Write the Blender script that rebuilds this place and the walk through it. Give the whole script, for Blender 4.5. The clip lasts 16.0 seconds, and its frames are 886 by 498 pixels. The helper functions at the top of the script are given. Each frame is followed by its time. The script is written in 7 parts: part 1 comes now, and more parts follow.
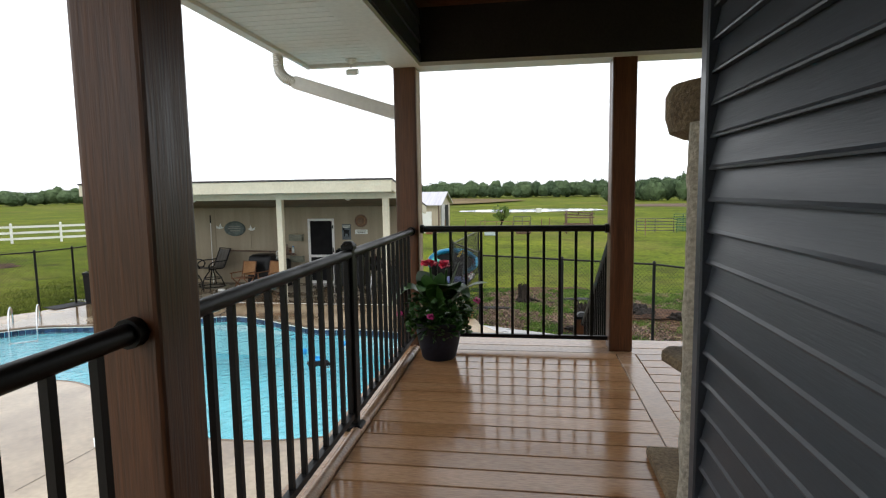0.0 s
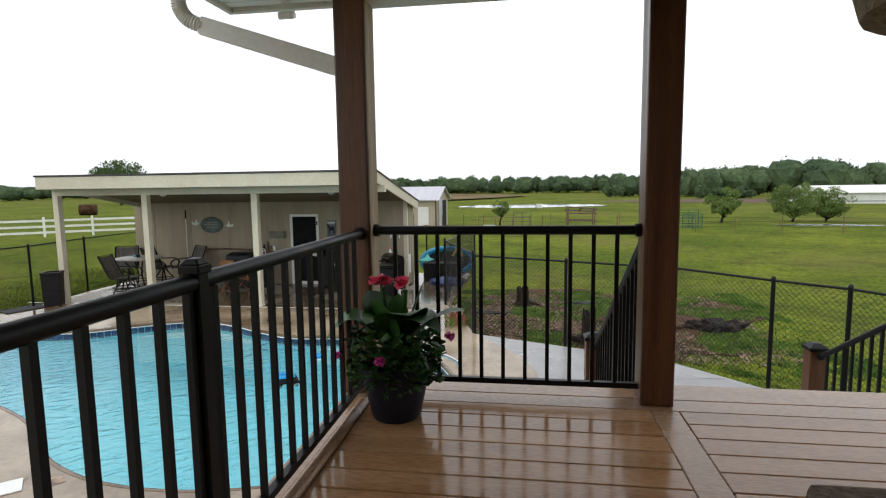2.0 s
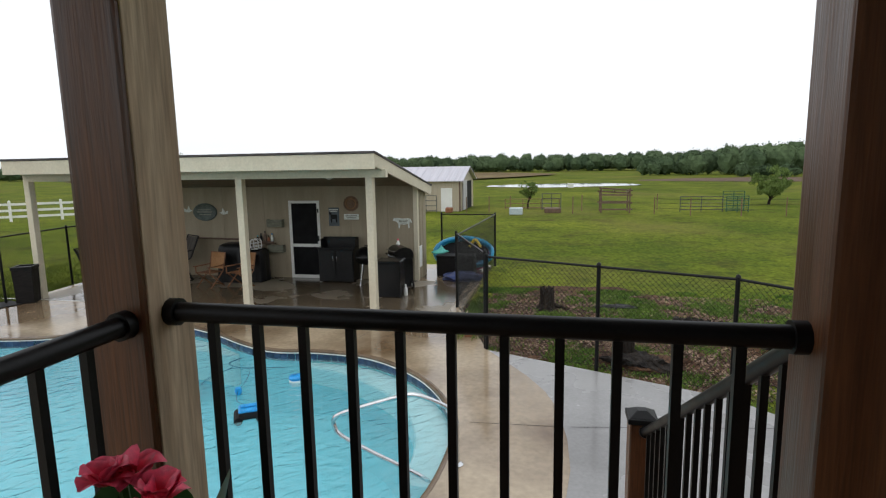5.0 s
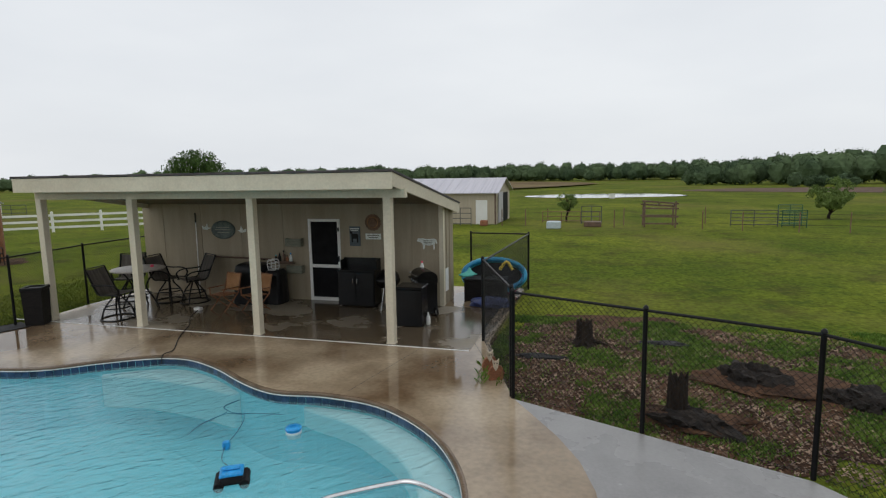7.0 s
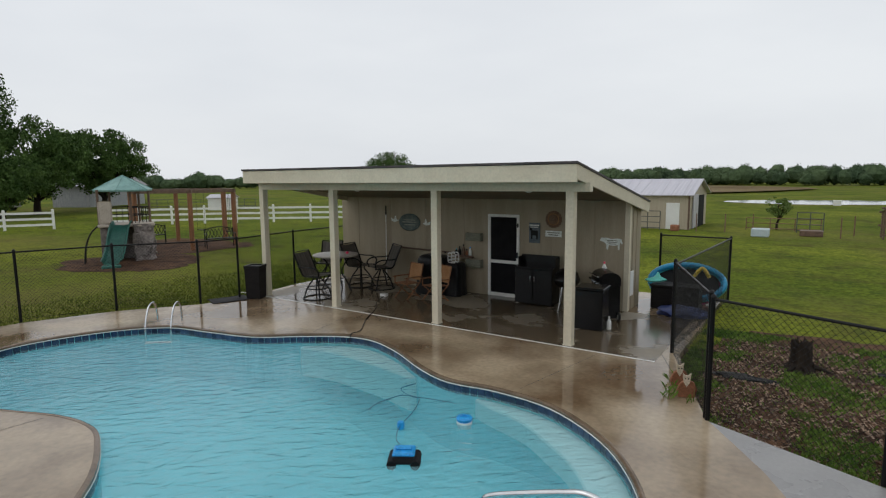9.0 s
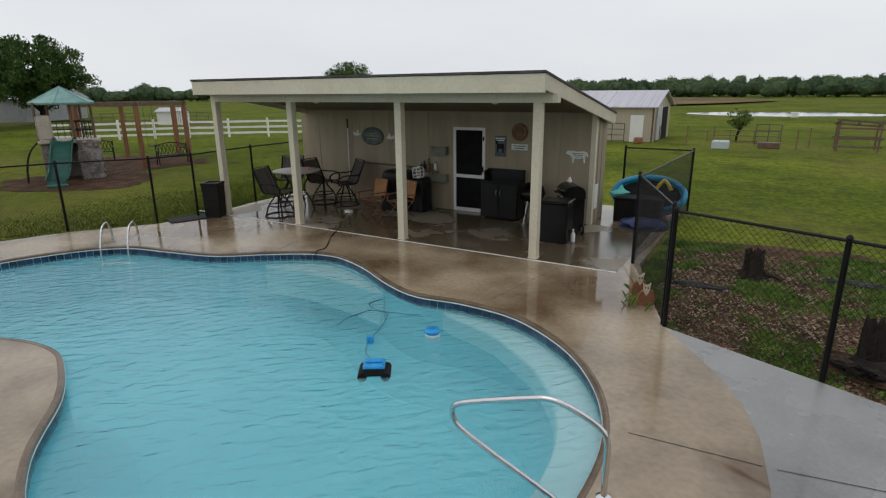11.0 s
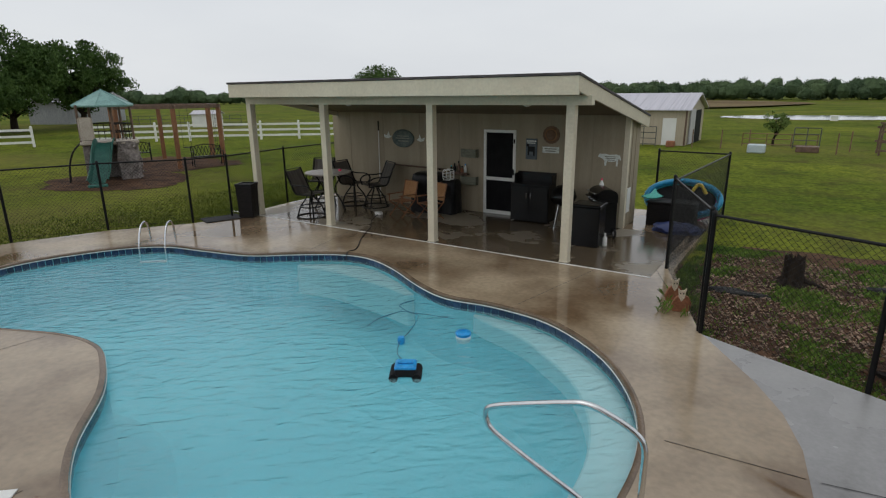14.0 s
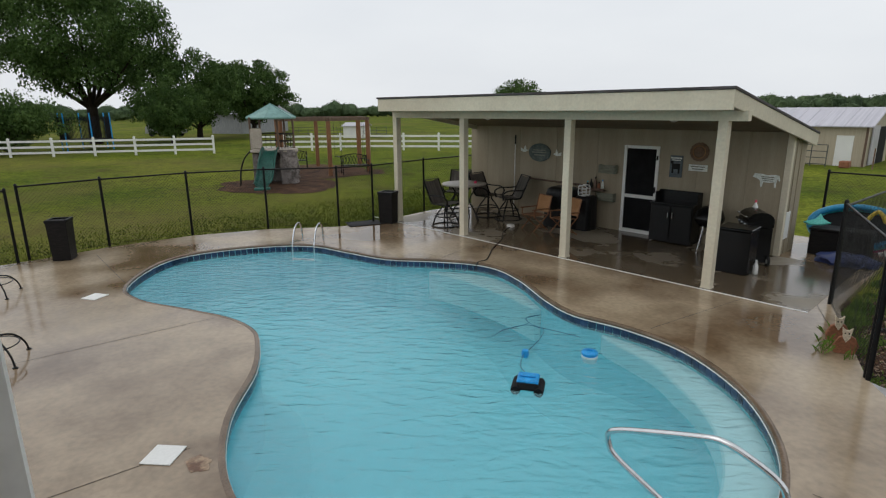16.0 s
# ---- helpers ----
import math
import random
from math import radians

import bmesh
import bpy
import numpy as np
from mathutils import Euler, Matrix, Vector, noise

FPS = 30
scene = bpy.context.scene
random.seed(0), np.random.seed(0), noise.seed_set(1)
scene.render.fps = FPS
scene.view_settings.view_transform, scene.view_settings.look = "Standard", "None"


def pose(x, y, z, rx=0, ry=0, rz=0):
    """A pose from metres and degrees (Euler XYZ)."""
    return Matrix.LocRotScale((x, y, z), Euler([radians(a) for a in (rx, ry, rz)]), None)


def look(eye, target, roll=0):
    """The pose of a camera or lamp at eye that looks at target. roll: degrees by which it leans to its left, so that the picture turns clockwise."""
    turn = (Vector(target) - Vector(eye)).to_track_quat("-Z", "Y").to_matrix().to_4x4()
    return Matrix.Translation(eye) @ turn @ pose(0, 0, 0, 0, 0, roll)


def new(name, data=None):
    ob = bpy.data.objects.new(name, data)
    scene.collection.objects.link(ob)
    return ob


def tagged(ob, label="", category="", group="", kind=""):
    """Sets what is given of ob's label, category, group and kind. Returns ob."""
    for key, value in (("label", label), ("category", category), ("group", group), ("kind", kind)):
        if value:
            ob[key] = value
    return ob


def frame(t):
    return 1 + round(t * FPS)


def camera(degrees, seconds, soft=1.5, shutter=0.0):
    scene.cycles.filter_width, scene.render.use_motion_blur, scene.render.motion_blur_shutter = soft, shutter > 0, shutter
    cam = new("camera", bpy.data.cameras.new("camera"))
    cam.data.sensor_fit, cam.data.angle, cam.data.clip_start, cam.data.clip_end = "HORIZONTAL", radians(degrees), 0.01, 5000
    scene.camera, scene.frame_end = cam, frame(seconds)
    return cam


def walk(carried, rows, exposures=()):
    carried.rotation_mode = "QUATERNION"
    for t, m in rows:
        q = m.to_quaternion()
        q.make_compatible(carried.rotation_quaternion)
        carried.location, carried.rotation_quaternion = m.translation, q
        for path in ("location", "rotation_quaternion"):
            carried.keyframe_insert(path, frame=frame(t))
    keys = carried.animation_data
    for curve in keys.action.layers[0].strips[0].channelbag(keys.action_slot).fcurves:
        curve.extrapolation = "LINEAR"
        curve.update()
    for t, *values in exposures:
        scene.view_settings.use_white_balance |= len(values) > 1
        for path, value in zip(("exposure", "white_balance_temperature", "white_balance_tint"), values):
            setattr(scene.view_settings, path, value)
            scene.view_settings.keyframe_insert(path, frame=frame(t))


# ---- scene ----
from mathutils.bvhtree import BVHTree

cam = camera(77.0, 16.0, soft=1.2)
PATH = [
    (0, (0.028, -0.118, 1.253), (-0.270, 1.849, 1.045), -0.9),
    (0.5, (0.097, 0.186, 1.157), (-0.193, 2.155, 0.966), -0.7),
    (1, (0.097, 0.531, 1.136), (-0.175, 2.501, 0.926), -0.9),
    (1.5, (0.071, 0.878, 1.151), (-0.208, 2.846, 0.931), -1.0),
    (2, (0.048, 1.197, 1.195), (-0.251, 3.162, 0.971), -0.8),
    (2.5, (0.009, 1.490, 1.261), (-0.318, 3.448, 1.021), -0.9),
    (3, (-0.031, 1.768, 1.258), (-0.373, 3.723, 1.005), -0.7),
    (3.5, (0.061, 2.103, 1.243), (-0.291, 4.053, 0.972), -1.0),
    (4, (0.152, 2.423, 1.208), (-0.225, 4.366, 0.920), -1.1),
    (6.5, (0.153, 3.988, 1.496), (-0.317, 5.908, 1.194), -0.9),
    (7, (0.168, 4.221, 1.488), (-0.370, 6.129, 1.221), -1.0),
    (7.5, (0.090, 4.382, 1.439), (-0.524, 6.270, 1.200), -0.7),
    (8, (0.039, 4.445, 1.357), (-0.725, 6.280, 1.138), -0.5),
    (8.5, (0.012, 4.439, 1.332), (-0.960, 6.172, 1.107), -0.4),
    (9, (0.025, 4.452, 1.327), (-1.084, 6.096, 1.076), -0.5),
    (9.5, (0.021, 4.481, 1.314), (-1.063, 6.129, 0.983), -0.4),
    (10, (-0.009, 4.491, 1.318), (-1.039, 6.151, 0.890), -0.4),
    (12.5, (-0.072, 4.565, 1.277), (-1.027, 6.218, 0.683), -0.7),
    (13, (-0.088, 4.564, 1.289), (-1.065, 6.211, 0.711), -0.7),
    (13.5, (-0.108, 4.506, 1.298), (-1.110, 6.143, 0.737), -0.6),
    (14, (-0.115, 4.484, 1.294), (-1.168, 6.096, 0.756), -0.6),
    (14.5, (-0.114, 4.463, 1.297), (-1.236, 6.035, 0.778), -0.5),
    (15, (-0.112, 4.426, 1.299), (-1.321, 5.938, 0.797), -0.5),
    (15.5, (-0.096, 4.392, 1.307), (-1.407, 5.821, 0.820), -0.4),
    (16, (-0.057, 4.403, 1.313), (-1.472, 5.728, 0.823), -0.5),
]
EXPOSURES = [(0, 1.15), (0.5, 1.1), (1.5, 0.98), (2.5, 0.72), (4, 0.72), (6.5, 0.25), (8.5, 0.12), (10, 0.2), (12.5, 0.02), (14.5, 0.1), (16, 0.2)]
walk(cam, [(t, look(eye, target, roll)) for t, eye, target, roll in PATH], EXPOSURES)

# ---- world, sun, exposure ----
C = -1.62          # top of the pool deck's concrete; the porch deck is z = 0
LAWN = -1.72       # lawn beside the concrete
WATER = -1.77      # water level
world = bpy.data.worlds.new("overcast_sky")
scene.world = world
world.use_nodes = True
wn, wl = world.node_tree.nodes, world.node_tree.links
wn.clear()
w_out = wn.new("ShaderNodeOutputWorld")
w_bg = wn.new("ShaderNodeBackground")
w_sky = wn.new("ShaderNodeTexSky")
w_sky.sky_type, w_sky.sun_disc = "NISHITA", False
w_sky.sun_elevation, w_sky.sun_rotation = radians(52), radians(-120)
w_sky.air_density, w_sky.dust_density = 1.0, 4.0
w_scale = wn.new("ShaderNodeMix"); w_scale.data_type = "RGBA"; w_scale.blend_type = "MULTIPLY"
w_scale.inputs["Factor"].default_value = 1.0
w_scale.inputs["B"].default_value = (0.10, 0.10, 0.10, 1)
wl.new(w_sky.outputs["Color"], w_scale.inputs["A"])
w_co = wn.new("ShaderNodeTexCoord")
w_map = wn.new("ShaderNodeMapping"); w_map.inputs["Scale"].default_value = (1.2, 1.2, 4.0)
wl.new(w_co.outputs["Generated"], w_map.inputs["Vector"])
w_noise = wn.new("ShaderNodeTexNoise")
w_noise.inputs["Scale"].default_value, w_noise.inputs["Detail"].default_value, w_noise.inputs["Roughness"].default_value = 1.3, 5, 0.5
wl.new(w_map.outputs["Vector"], w_noise.inputs["Vector"])
w_ramp = wn.new("ShaderNodeValToRGB")
w_ramp.color_ramp.elements[0].position, w_ramp.color_ramp.elements[0].color = 0.3, (0.66, 0.69, 0.73, 1)
w_ramp.color_ramp.elements[1].position, w_ramp.color_ramp.elements[1].color = 0.7, (0.76, 0.785, 0.81, 1)
wl.new(w_noise.outputs["Fac"], w_ramp.inputs["Fac"])
w_mix = wn.new("ShaderNodeMix"); w_mix.data_type = "RGBA"
w_mix.inputs["Factor"].default_value = 0.93
wl.new(w_scale.outputs["Result"], w_mix.inputs["A"])
wl.new(w_ramp.outputs["Color"], w_mix.inputs["B"])
wl.new(w_mix.outputs["Result"], w_bg.inputs["Color"])
w_bg.inputs["Strength"].default_value = 1.0
wl.new(w_bg.outputs["Background"], w_out.inputs["Surface"])

sun = new("sun", bpy.data.lights.new("sun", "SUN"))
sun.data.energy, sun.data.angle, sun.data.color = 0.3, radians(40), (1.0, 0.97, 0.93)
sun.matrix_world = look((-20, -12, 40), (-4, 8, 0))


# ---- materials ----
def mat(name, a, b=None, rough=0.6, rough2=None, scale=3.0, fine=40.0, bump=0.1, metal=0.0, stretch=(1, 1, 1), spec=0.5, coat=0.0,
        detail=6.0, contrast=(0.35, 0.65), fine_amt=0.25, rnd=0.0, dist=0.004):
    """A two-scale procedural surface: colours a to b by a broad noise, darkened and relieved by a fine one."""
    m = bpy.data.materials.new(name)
    m.use_nodes = True
    n, l = m.node_tree.nodes, m.node_tree.links
    p = n["Principled BSDF"]
    b = b or tuple(c * 0.8 for c in a)
    co = n.new("ShaderNodeTexCoord")
    info = n.new("ShaderNodeObjectInfo")
    off = n.new("ShaderNodeVectorMath"); off.operation = "SCALE"; off.inputs["Scale"].default_value = 37.0
    comb = n.new("ShaderNodeCombineXYZ")
    for k in "XYZ":
        l.new(info.outputs["Random"], comb.inputs[k])
    l.new(comb.outputs[0], off.inputs[0])
    add = n.new("ShaderNodeVectorMath"); add.operation = "ADD"
    l.new(co.outputs["Object"], add.inputs[0]); l.new(off.outputs[0], add.inputs[1])
    mp = n.new("ShaderNodeMapping"); mp.inputs["Scale"].default_value = stretch
    l.new(add.outputs[0], mp.inputs["Vector"])
    n1 = n.new("ShaderNodeTexNoise"); n1.inputs["Scale"].default_value = scale; n1.inputs["Detail"].default_value = detail
    n2 = n.new("ShaderNodeTexNoise"); n2.inputs["Scale"].default_value = fine; n2.inputs["Detail"].default_value = 4
    for x in (n1, n2):
        l.new(mp.outputs[0], x.inputs["Vector"])
    r = n.new("ShaderNodeValToRGB")
    r.color_ramp.elements[0].position, r.color_ramp.elements[1].position = contrast
    r.color_ramp.elements[0].color, r.color_ramp.elements[1].color = (*a, 1), (*b, 1)
    l.new(n1.outputs["Fac"], r.inputs["Fac"])
    fr = n.new("ShaderNodeMapRange")
    fr.inputs["From Min"].default_value, fr.inputs["From Max"].default_value = 0.3, 0.7
    fr.inputs["To Min"].default_value, fr.inputs["To Max"].default_value = 1 - fine_amt, 1 + fine_amt
    l.new(n2.outputs["Fac"], fr.inputs["Value"])
    mx = n.new("ShaderNodeVectorMath"); mx.operation = "SCALE"
    l.new(r.outputs["Color"], mx.inputs[0]); l.new(fr.outputs[0], mx.inputs["Scale"])
    last = mx.outputs[0]
    if rnd:
        rr = n.new("ShaderNodeMapRange")
        rr.inputs["To Min"].default_value, rr.inputs["To Max"].default_value = 1 - rnd, 1 + rnd
        l.new(info.outputs["Random"], rr.inputs["Value"])
        m2 = n.new("ShaderNodeVectorMath"); m2.operation = "SCALE"
        l.new(last, m2.inputs[0]); l.new(rr.outputs[0], m2.inputs["Scale"])
        last = m2.outputs[0]
    l.new(last, p.inputs["Base Color"])
    if rough2 is not None:
        q = n.new("ShaderNodeMapRange")
        q.inputs["From Min"].default_value, q.inputs["From Max"].default_value = contrast
        q.inputs["To Min"].default_value, q.inputs["To Max"].default_value = rough, rough2
        l.new(n1.outputs["Fac"], q.inputs["Value"]); l.new(q.outputs[0], p.inputs["Roughness"])
    else:
        p.inputs["Roughness"].default_value = rough
    p.inputs["Metallic"].default_value = metal
    p.inputs["Specular IOR Level"].default_value = spec
    p.inputs["Coat Weight"].default_value = coat
    p.inputs["Coat Roughness"].default_value = 0.08
    if bump:
        bp = n.new("ShaderNodeBump"); bp.inputs["Strength"].default_value = bump; bp.inputs["Distance"].default_value = dist
        l.new(n2.outputs["Fac"], bp.inputs["Height"]); l.new(bp.outputs[0], p.inputs["Normal"])
    return m


M_deck = mat("wet_composite_deck", (0.31, 0.16, 0.072), (0.40, 0.225, 0.115), rough=0.05, rough2=0.22, scale=1.6, fine=60, stretch=(0.35, 3, 3), bump=0.05, rnd=0.1, spec=0.5)
M_deckedge = mat("wet_composite_edge", (0.31, 0.18, 0.10), (0.40, 0.25, 0.15), rough=0.12, rough2=0.3, scale=2, fine=60, stretch=(0.5, 2, 2), bump=0.1)
M_cedar = mat("stained_cedar", (0.082, 0.029, 0.010), (0.13, 0.049, 0.017), rough=0.32, rough2=0.5, scale=2.5, fine=28, stretch=(5, 5, 0.25), bump=0.35, fine_amt=0.3)
M_bare = mat("bare_weathered_timber", (0.30, 0.215, 0.135), (0.44, 0.345, 0.235), rough=0.75, scale=3, fine=22, stretch=(4, 4, 0.3), bump=0.4, fine_amt=0.25)
M_black = mat("black_powder_coat", (0.004, 0.004, 0.0045), (0.007, 0.007, 0.0075), rough=0.38, rough2=0.48, scale=6, fine=120, bump=0.05, spec=0.22)
M_siding = mat("charcoal_vinyl_siding", (0.030, 0.036, 0.046), (0.042, 0.049, 0.061), rough=0.32, rough2=0.5, scale=1.5, fine=40, stretch=(1, 0.3, 6), bump=0.12, fine_amt=0.12)
M_dark = mat("dark_beam_paint", (0.018, 0.016, 0.017), (0.027, 0.024, 0.024), rough=0.5, scale=2, fine=50, bump=0.1)
M_white = mat("white_vinyl", (0.74, 0.74, 0.71), (0.8, 0.8, 0.77), rough=0.4, scale=1.5, fine=30, bump=0.05, fine_amt=0.05)
M_conc = mat("wet_pool_deck_concrete", (0.135, 0.085, 0.046), (0.40, 0.315, 0.212), rough=0.04, rough2=0.26, scale=0.6, fine=14, detail=10, bump=0.08, contrast=(0.34, 0.64), fine_amt=0.12, spec=0.75)
M_slab = mat("stained_porch_slab", (0.10, 0.073, 0.044), (0.27, 0.232, 0.172), rough=0.15, rough2=0.5, scale=0.55, fine=16, detail=9, bump=0.06, contrast=(0.50, 0.60), fine_amt=0.12, spec=0.6)
M_conc2 = mat("grey_walk_concrete", (0.22, 0.215, 0.212), (0.33, 0.325, 0.32), rough=0.12, rough2=0.4, scale=0.8, fine=30, bump=0.06, fine_amt=0.07)
M_coping = mat("brown_coping", (0.11, 0.075, 0.048), (0.18, 0.125, 0.082), rough=0.22, scale=3, fine=60, bump=0.2)
M_plaster = mat("pool_plaster", (0.20, 0.79, 0.90), (0.25, 0.86, 0.94), rough=0.6, scale=0.5, fine=6, bump=0.0, fine_amt=0.03)
M_step = mat("pool_step_plaster", (0.80, 0.93, 0.92), (0.86, 0.95, 0.94), rough=0.6, scale=0.8, fine=6, bump=0.0, fine_amt=0.03)
M_tile = mat("navy_pool_tile", (0.012, 0.03, 0.075), (0.03, 0.06, 0.12), rough=0.12, scale=8, fine=60, bump=0.03, rnd=0.35)
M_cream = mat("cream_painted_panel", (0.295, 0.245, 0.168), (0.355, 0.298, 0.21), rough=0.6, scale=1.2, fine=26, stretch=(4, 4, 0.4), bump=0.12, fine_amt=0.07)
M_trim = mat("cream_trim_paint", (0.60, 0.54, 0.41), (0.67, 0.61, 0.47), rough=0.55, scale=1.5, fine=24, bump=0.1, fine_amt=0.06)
M_roofing = mat("dark_roofing", (0.05, 0.045, 0.045), (0.09, 0.08, 0.08), rough=0.8, scale=3, fine=60, bump=0.3)
M_grass = mat("wet_lawn", (0.079, 0.112, 0.012), (0.174, 0.196, 0.022), rough=1.0, scale=0.16, fine=9, bump=0.5, detail=10, contrast=(0.35, 0.68), fine_amt=0.4, dist=0.04, spec=0.04)


def worn_patches(m, colour, scale, lo, hi, amount):
    """Bare or dry patches of another colour over a surface."""
    n, l = m.node_tree.nodes, m.node_tree.links
    p = n["Principled BSDF"]
    old = p.inputs["Base Color"].links[0].from_socket
    co = n.new("ShaderNodeTexCoord")
    t = n.new("ShaderNodeTexNoise"); t.inputs["Scale"].default_value = scale; t.inputs["Detail"].default_value = 9; t.inputs["Roughness"].default_value = 0.68
    l.new(co.outputs["Object"], t.inputs["Vector"])
    r = n.new("ShaderNodeMapRange")
    r.inputs["From Min"].default_value, r.inputs["From Max"].default_value, r.inputs["To Max"].default_value = lo, hi, amount
    l.new(t.outputs["Fac"], r.inputs["Value"])
    x = n.new("ShaderNodeMix"); x.data_type = "RGBA"
    l.new(r.outputs[0], x.inputs[0]); l.new(old, x.inputs[6]); x.inputs[7].default_value = (*colour, 1)
    l.new(x.outputs[2], p.inputs["Base Color"])


worn_patches(M_grass, (0.055, 0.048, 0.018), 0.55, 0.52, 0.68, 0.75)
worn_patches(M_grass, (0.035, 0.062, 0.012), 1.7, 0.5, 0.66, 0.7)
worn_patches(M_grass, (0.038, 0.057, 0.010), 5.0, 0.5, 0.62, 0.4)
worn_patches(M_grass, (0.16, 0.135, 0.045), 0.045, 0.5, 0.66, 0.7)
M_blade = mat("grass_blade", (0.07, 0.105, 0.014), (0.15, 0.175, 0.028), rough=0.6, scale=1.5, fine=8, bump=0, fine_amt=0.2, spec=0.08)
M_weed = mat("clover_leaf", (0.07, 0.14, 0.022), (0.16, 0.25, 0.045), rough=0.55, scale=2.5, fine=9, bump=0, fine_amt=0.25, spec=0.08)
M_mulch = mat("wet_wood_mulch", (0.036, 0.018, 0.010), (0.105, 0.056, 0.031), rough=0.85, scale=2, fine=18, bump=0.7, fine_amt=0.45, dist=0.03, spec=0.12)
M_chip = mat("wood_chip", (0.06, 0.03, 0.017), (0.34, 0.23, 0.15), rough=0.65, scale=4, fine=20, bump=0.2, fine_amt=0.3)
M_steel = mat("stainless_steel", (0.62, 0.63, 0.64), (0.7, 0.71, 0.72), rough=0.16, rough2=0.26, scale=5, fine=80, metal=1.0, bump=0.02, fine_amt=0.04)
M_galv = mat("black_coated_wire", (0.008, 0.008, 0.008), (0.014, 0.014, 0.014), rough=0.5, bump=0, spec=0.25)
M_leaf = mat("oak_foliage", (0.042, 0.082, 0.022), (0.09, 0.148, 0.04), rough=0.6, scale=0.9, fine=5, bump=0, fine_amt=0.3, spec=0.1)
M_leaf2 = mat("far_foliage", (0.046, 0.075, 0.038), (0.09, 0.13, 0.062), rough=0.9, scale=0.12, fine=1.2, bump=0, fine_amt=0.3, spec=0.15)
M_leaf3 = mat("willow_foliage", (0.11, 0.17, 0.04), (0.17, 0.24, 0.065), rough=0.65, scale=0.6, fine=4, bump=0, fine_amt=0.25, spec=0.2)
M_bark = mat("wet_bark", (0.014, 0.010, 0.008), (0.034, 0.025, 0.018), rough=0.8, scale=3, fine=16, stretch=(3, 3, 0.5), bump=0.8, dist=0.02, spec=0.15)


# ---- mesh helpers ----
def box(bm, x0, x1, y0, y1, z0, z1, m=None):
    vs = [bm.verts.new((x, y, z)) for z in (z0, z1) for x, y in ((x0, y0), (x1, y0), (x1, y1), (x0, y1))]
    for f in ((3, 2, 1, 0), (4, 5, 6, 7), (0, 1, 5, 4), (1, 2, 6, 5), (2, 3, 7, 6), (3, 0, 4, 7)):
        bm.faces.new([vs[i] for i in f])
    if m is not None:
        bmesh.ops.transform(bm, matrix=m, verts=vs)
    return vs


def tube(bm, pts, r, seg=8, r2=None, closed=False):
    """A round bar along a line of points; r to r2 from end to end."""
    pts = [Vector(p) for p in pts]
    rings = []
    n = len(pts)
    up0 = None
    for i, p in enumerate(pts):
        d = (pts[(i + 1) % n if closed else min(i + 1, n - 1)] - pts[(i - 1) % n if closed else max(i - 1, 0)]).normalized()
        ref = up0 if up0 is not None else (Vector((0, 0, 1)) if abs(d.z) < 0.9 else Vector((1, 0, 0)))
        u = (ref - d * ref.dot(d)).normalized()
        v = d.cross(u)
        up0 = u
        rr = r if r2 is None else r + (r2 - r) * i / max(1, n - 1)
        rings.append([bm.verts.new(p + (u * math.cos(2 * math.pi * k / seg) + v * math.sin(2 * math.pi * k / seg)) * rr) for k in range(seg)])
    for i in range(n if closed else n - 1):
        a, b = rings[i], rings[(i + 1) % n]
        for k in range(seg):
            bm.faces.new((a[k], a[(k + 1) % seg], b[(k + 1) % seg], b[k]))
    if not closed:
        bm.faces.new(list(reversed(rings[0])))
        bm.faces.new(rings[-1])


def lathe(bm, prof, seg=20, at=(0, 0, 0)):
    """Turn a profile of (radius, height) about the upright axis."""
    x, y, z = at
    rings = []
    for r, h in prof:
        rings.append([bm.verts.new((x + r * math.cos(2 * math.pi * k / seg), y + r * math.sin(2 * math.pi * k / seg), z + h)) for k in range(seg)])
    for a, b in zip(rings, rings[1:]):
        for k in range(seg):
            bm.faces.new((a[k], a[(k + 1) % seg], b[(k + 1) % seg], b[k]))
    bm.faces.new(list(reversed(rings[0])))
    bm.faces.new(rings[-1])


def slab(bm, poly, z0, z1):
    lo = [bm.verts.new((x, y, z0)) for x, y in poly]
    hi = [bm.verts.new((x, y, z1)) for x, y in poly]
    bm.faces.new(hi)
    bm.faces.new(list(reversed(lo)))
    n = len(poly)
    for i in range(n):
        bm.faces.new((lo[i], lo[(i + 1) % n], hi[(i + 1) % n], hi[i]))


def made(name, bm, m, parent=None, bevel=0.0, smooth=False, at=None, seg=1):
    me = bpy.data.meshes.new(name)
    bmesh.ops.recalc_face_normals(bm, faces=bm.faces)
    if bevel:
        sharp = [e for e in bm.edges if len(e.link_faces) == 2 and e.calc_face_angle(0) > 0.6]
        bmesh.ops.bevel(bm, geom=sharp, offset=bevel, segments=seg, affect="EDGES", profile=0.6)
    bm.to_mesh(me)
    bm.free()
    if smooth:
        me.polygons.foreach_set("use_smooth", [True] * len(me.polygons))
        me.set_sharp_from_angle(angle=radians(40))
    me.materials.append(m)
    ob = new(name, me)
    if parent is not None:
        ob.parent = parent
    if at is not None:
        ob.matrix_basis = at
    return ob


def thing(name, label, category, at, group=""):
    ob = new(name)
    ob.matrix_basis = at
    return tagged(ob, label, category, group)


def boxes(name, m, parts, parent=None, bevel=0.0, at=None):
    bm = bmesh.new()
    for p in parts:
        box(bm, *p)
    return made(name, bm, m, parent, bevel, at=at)


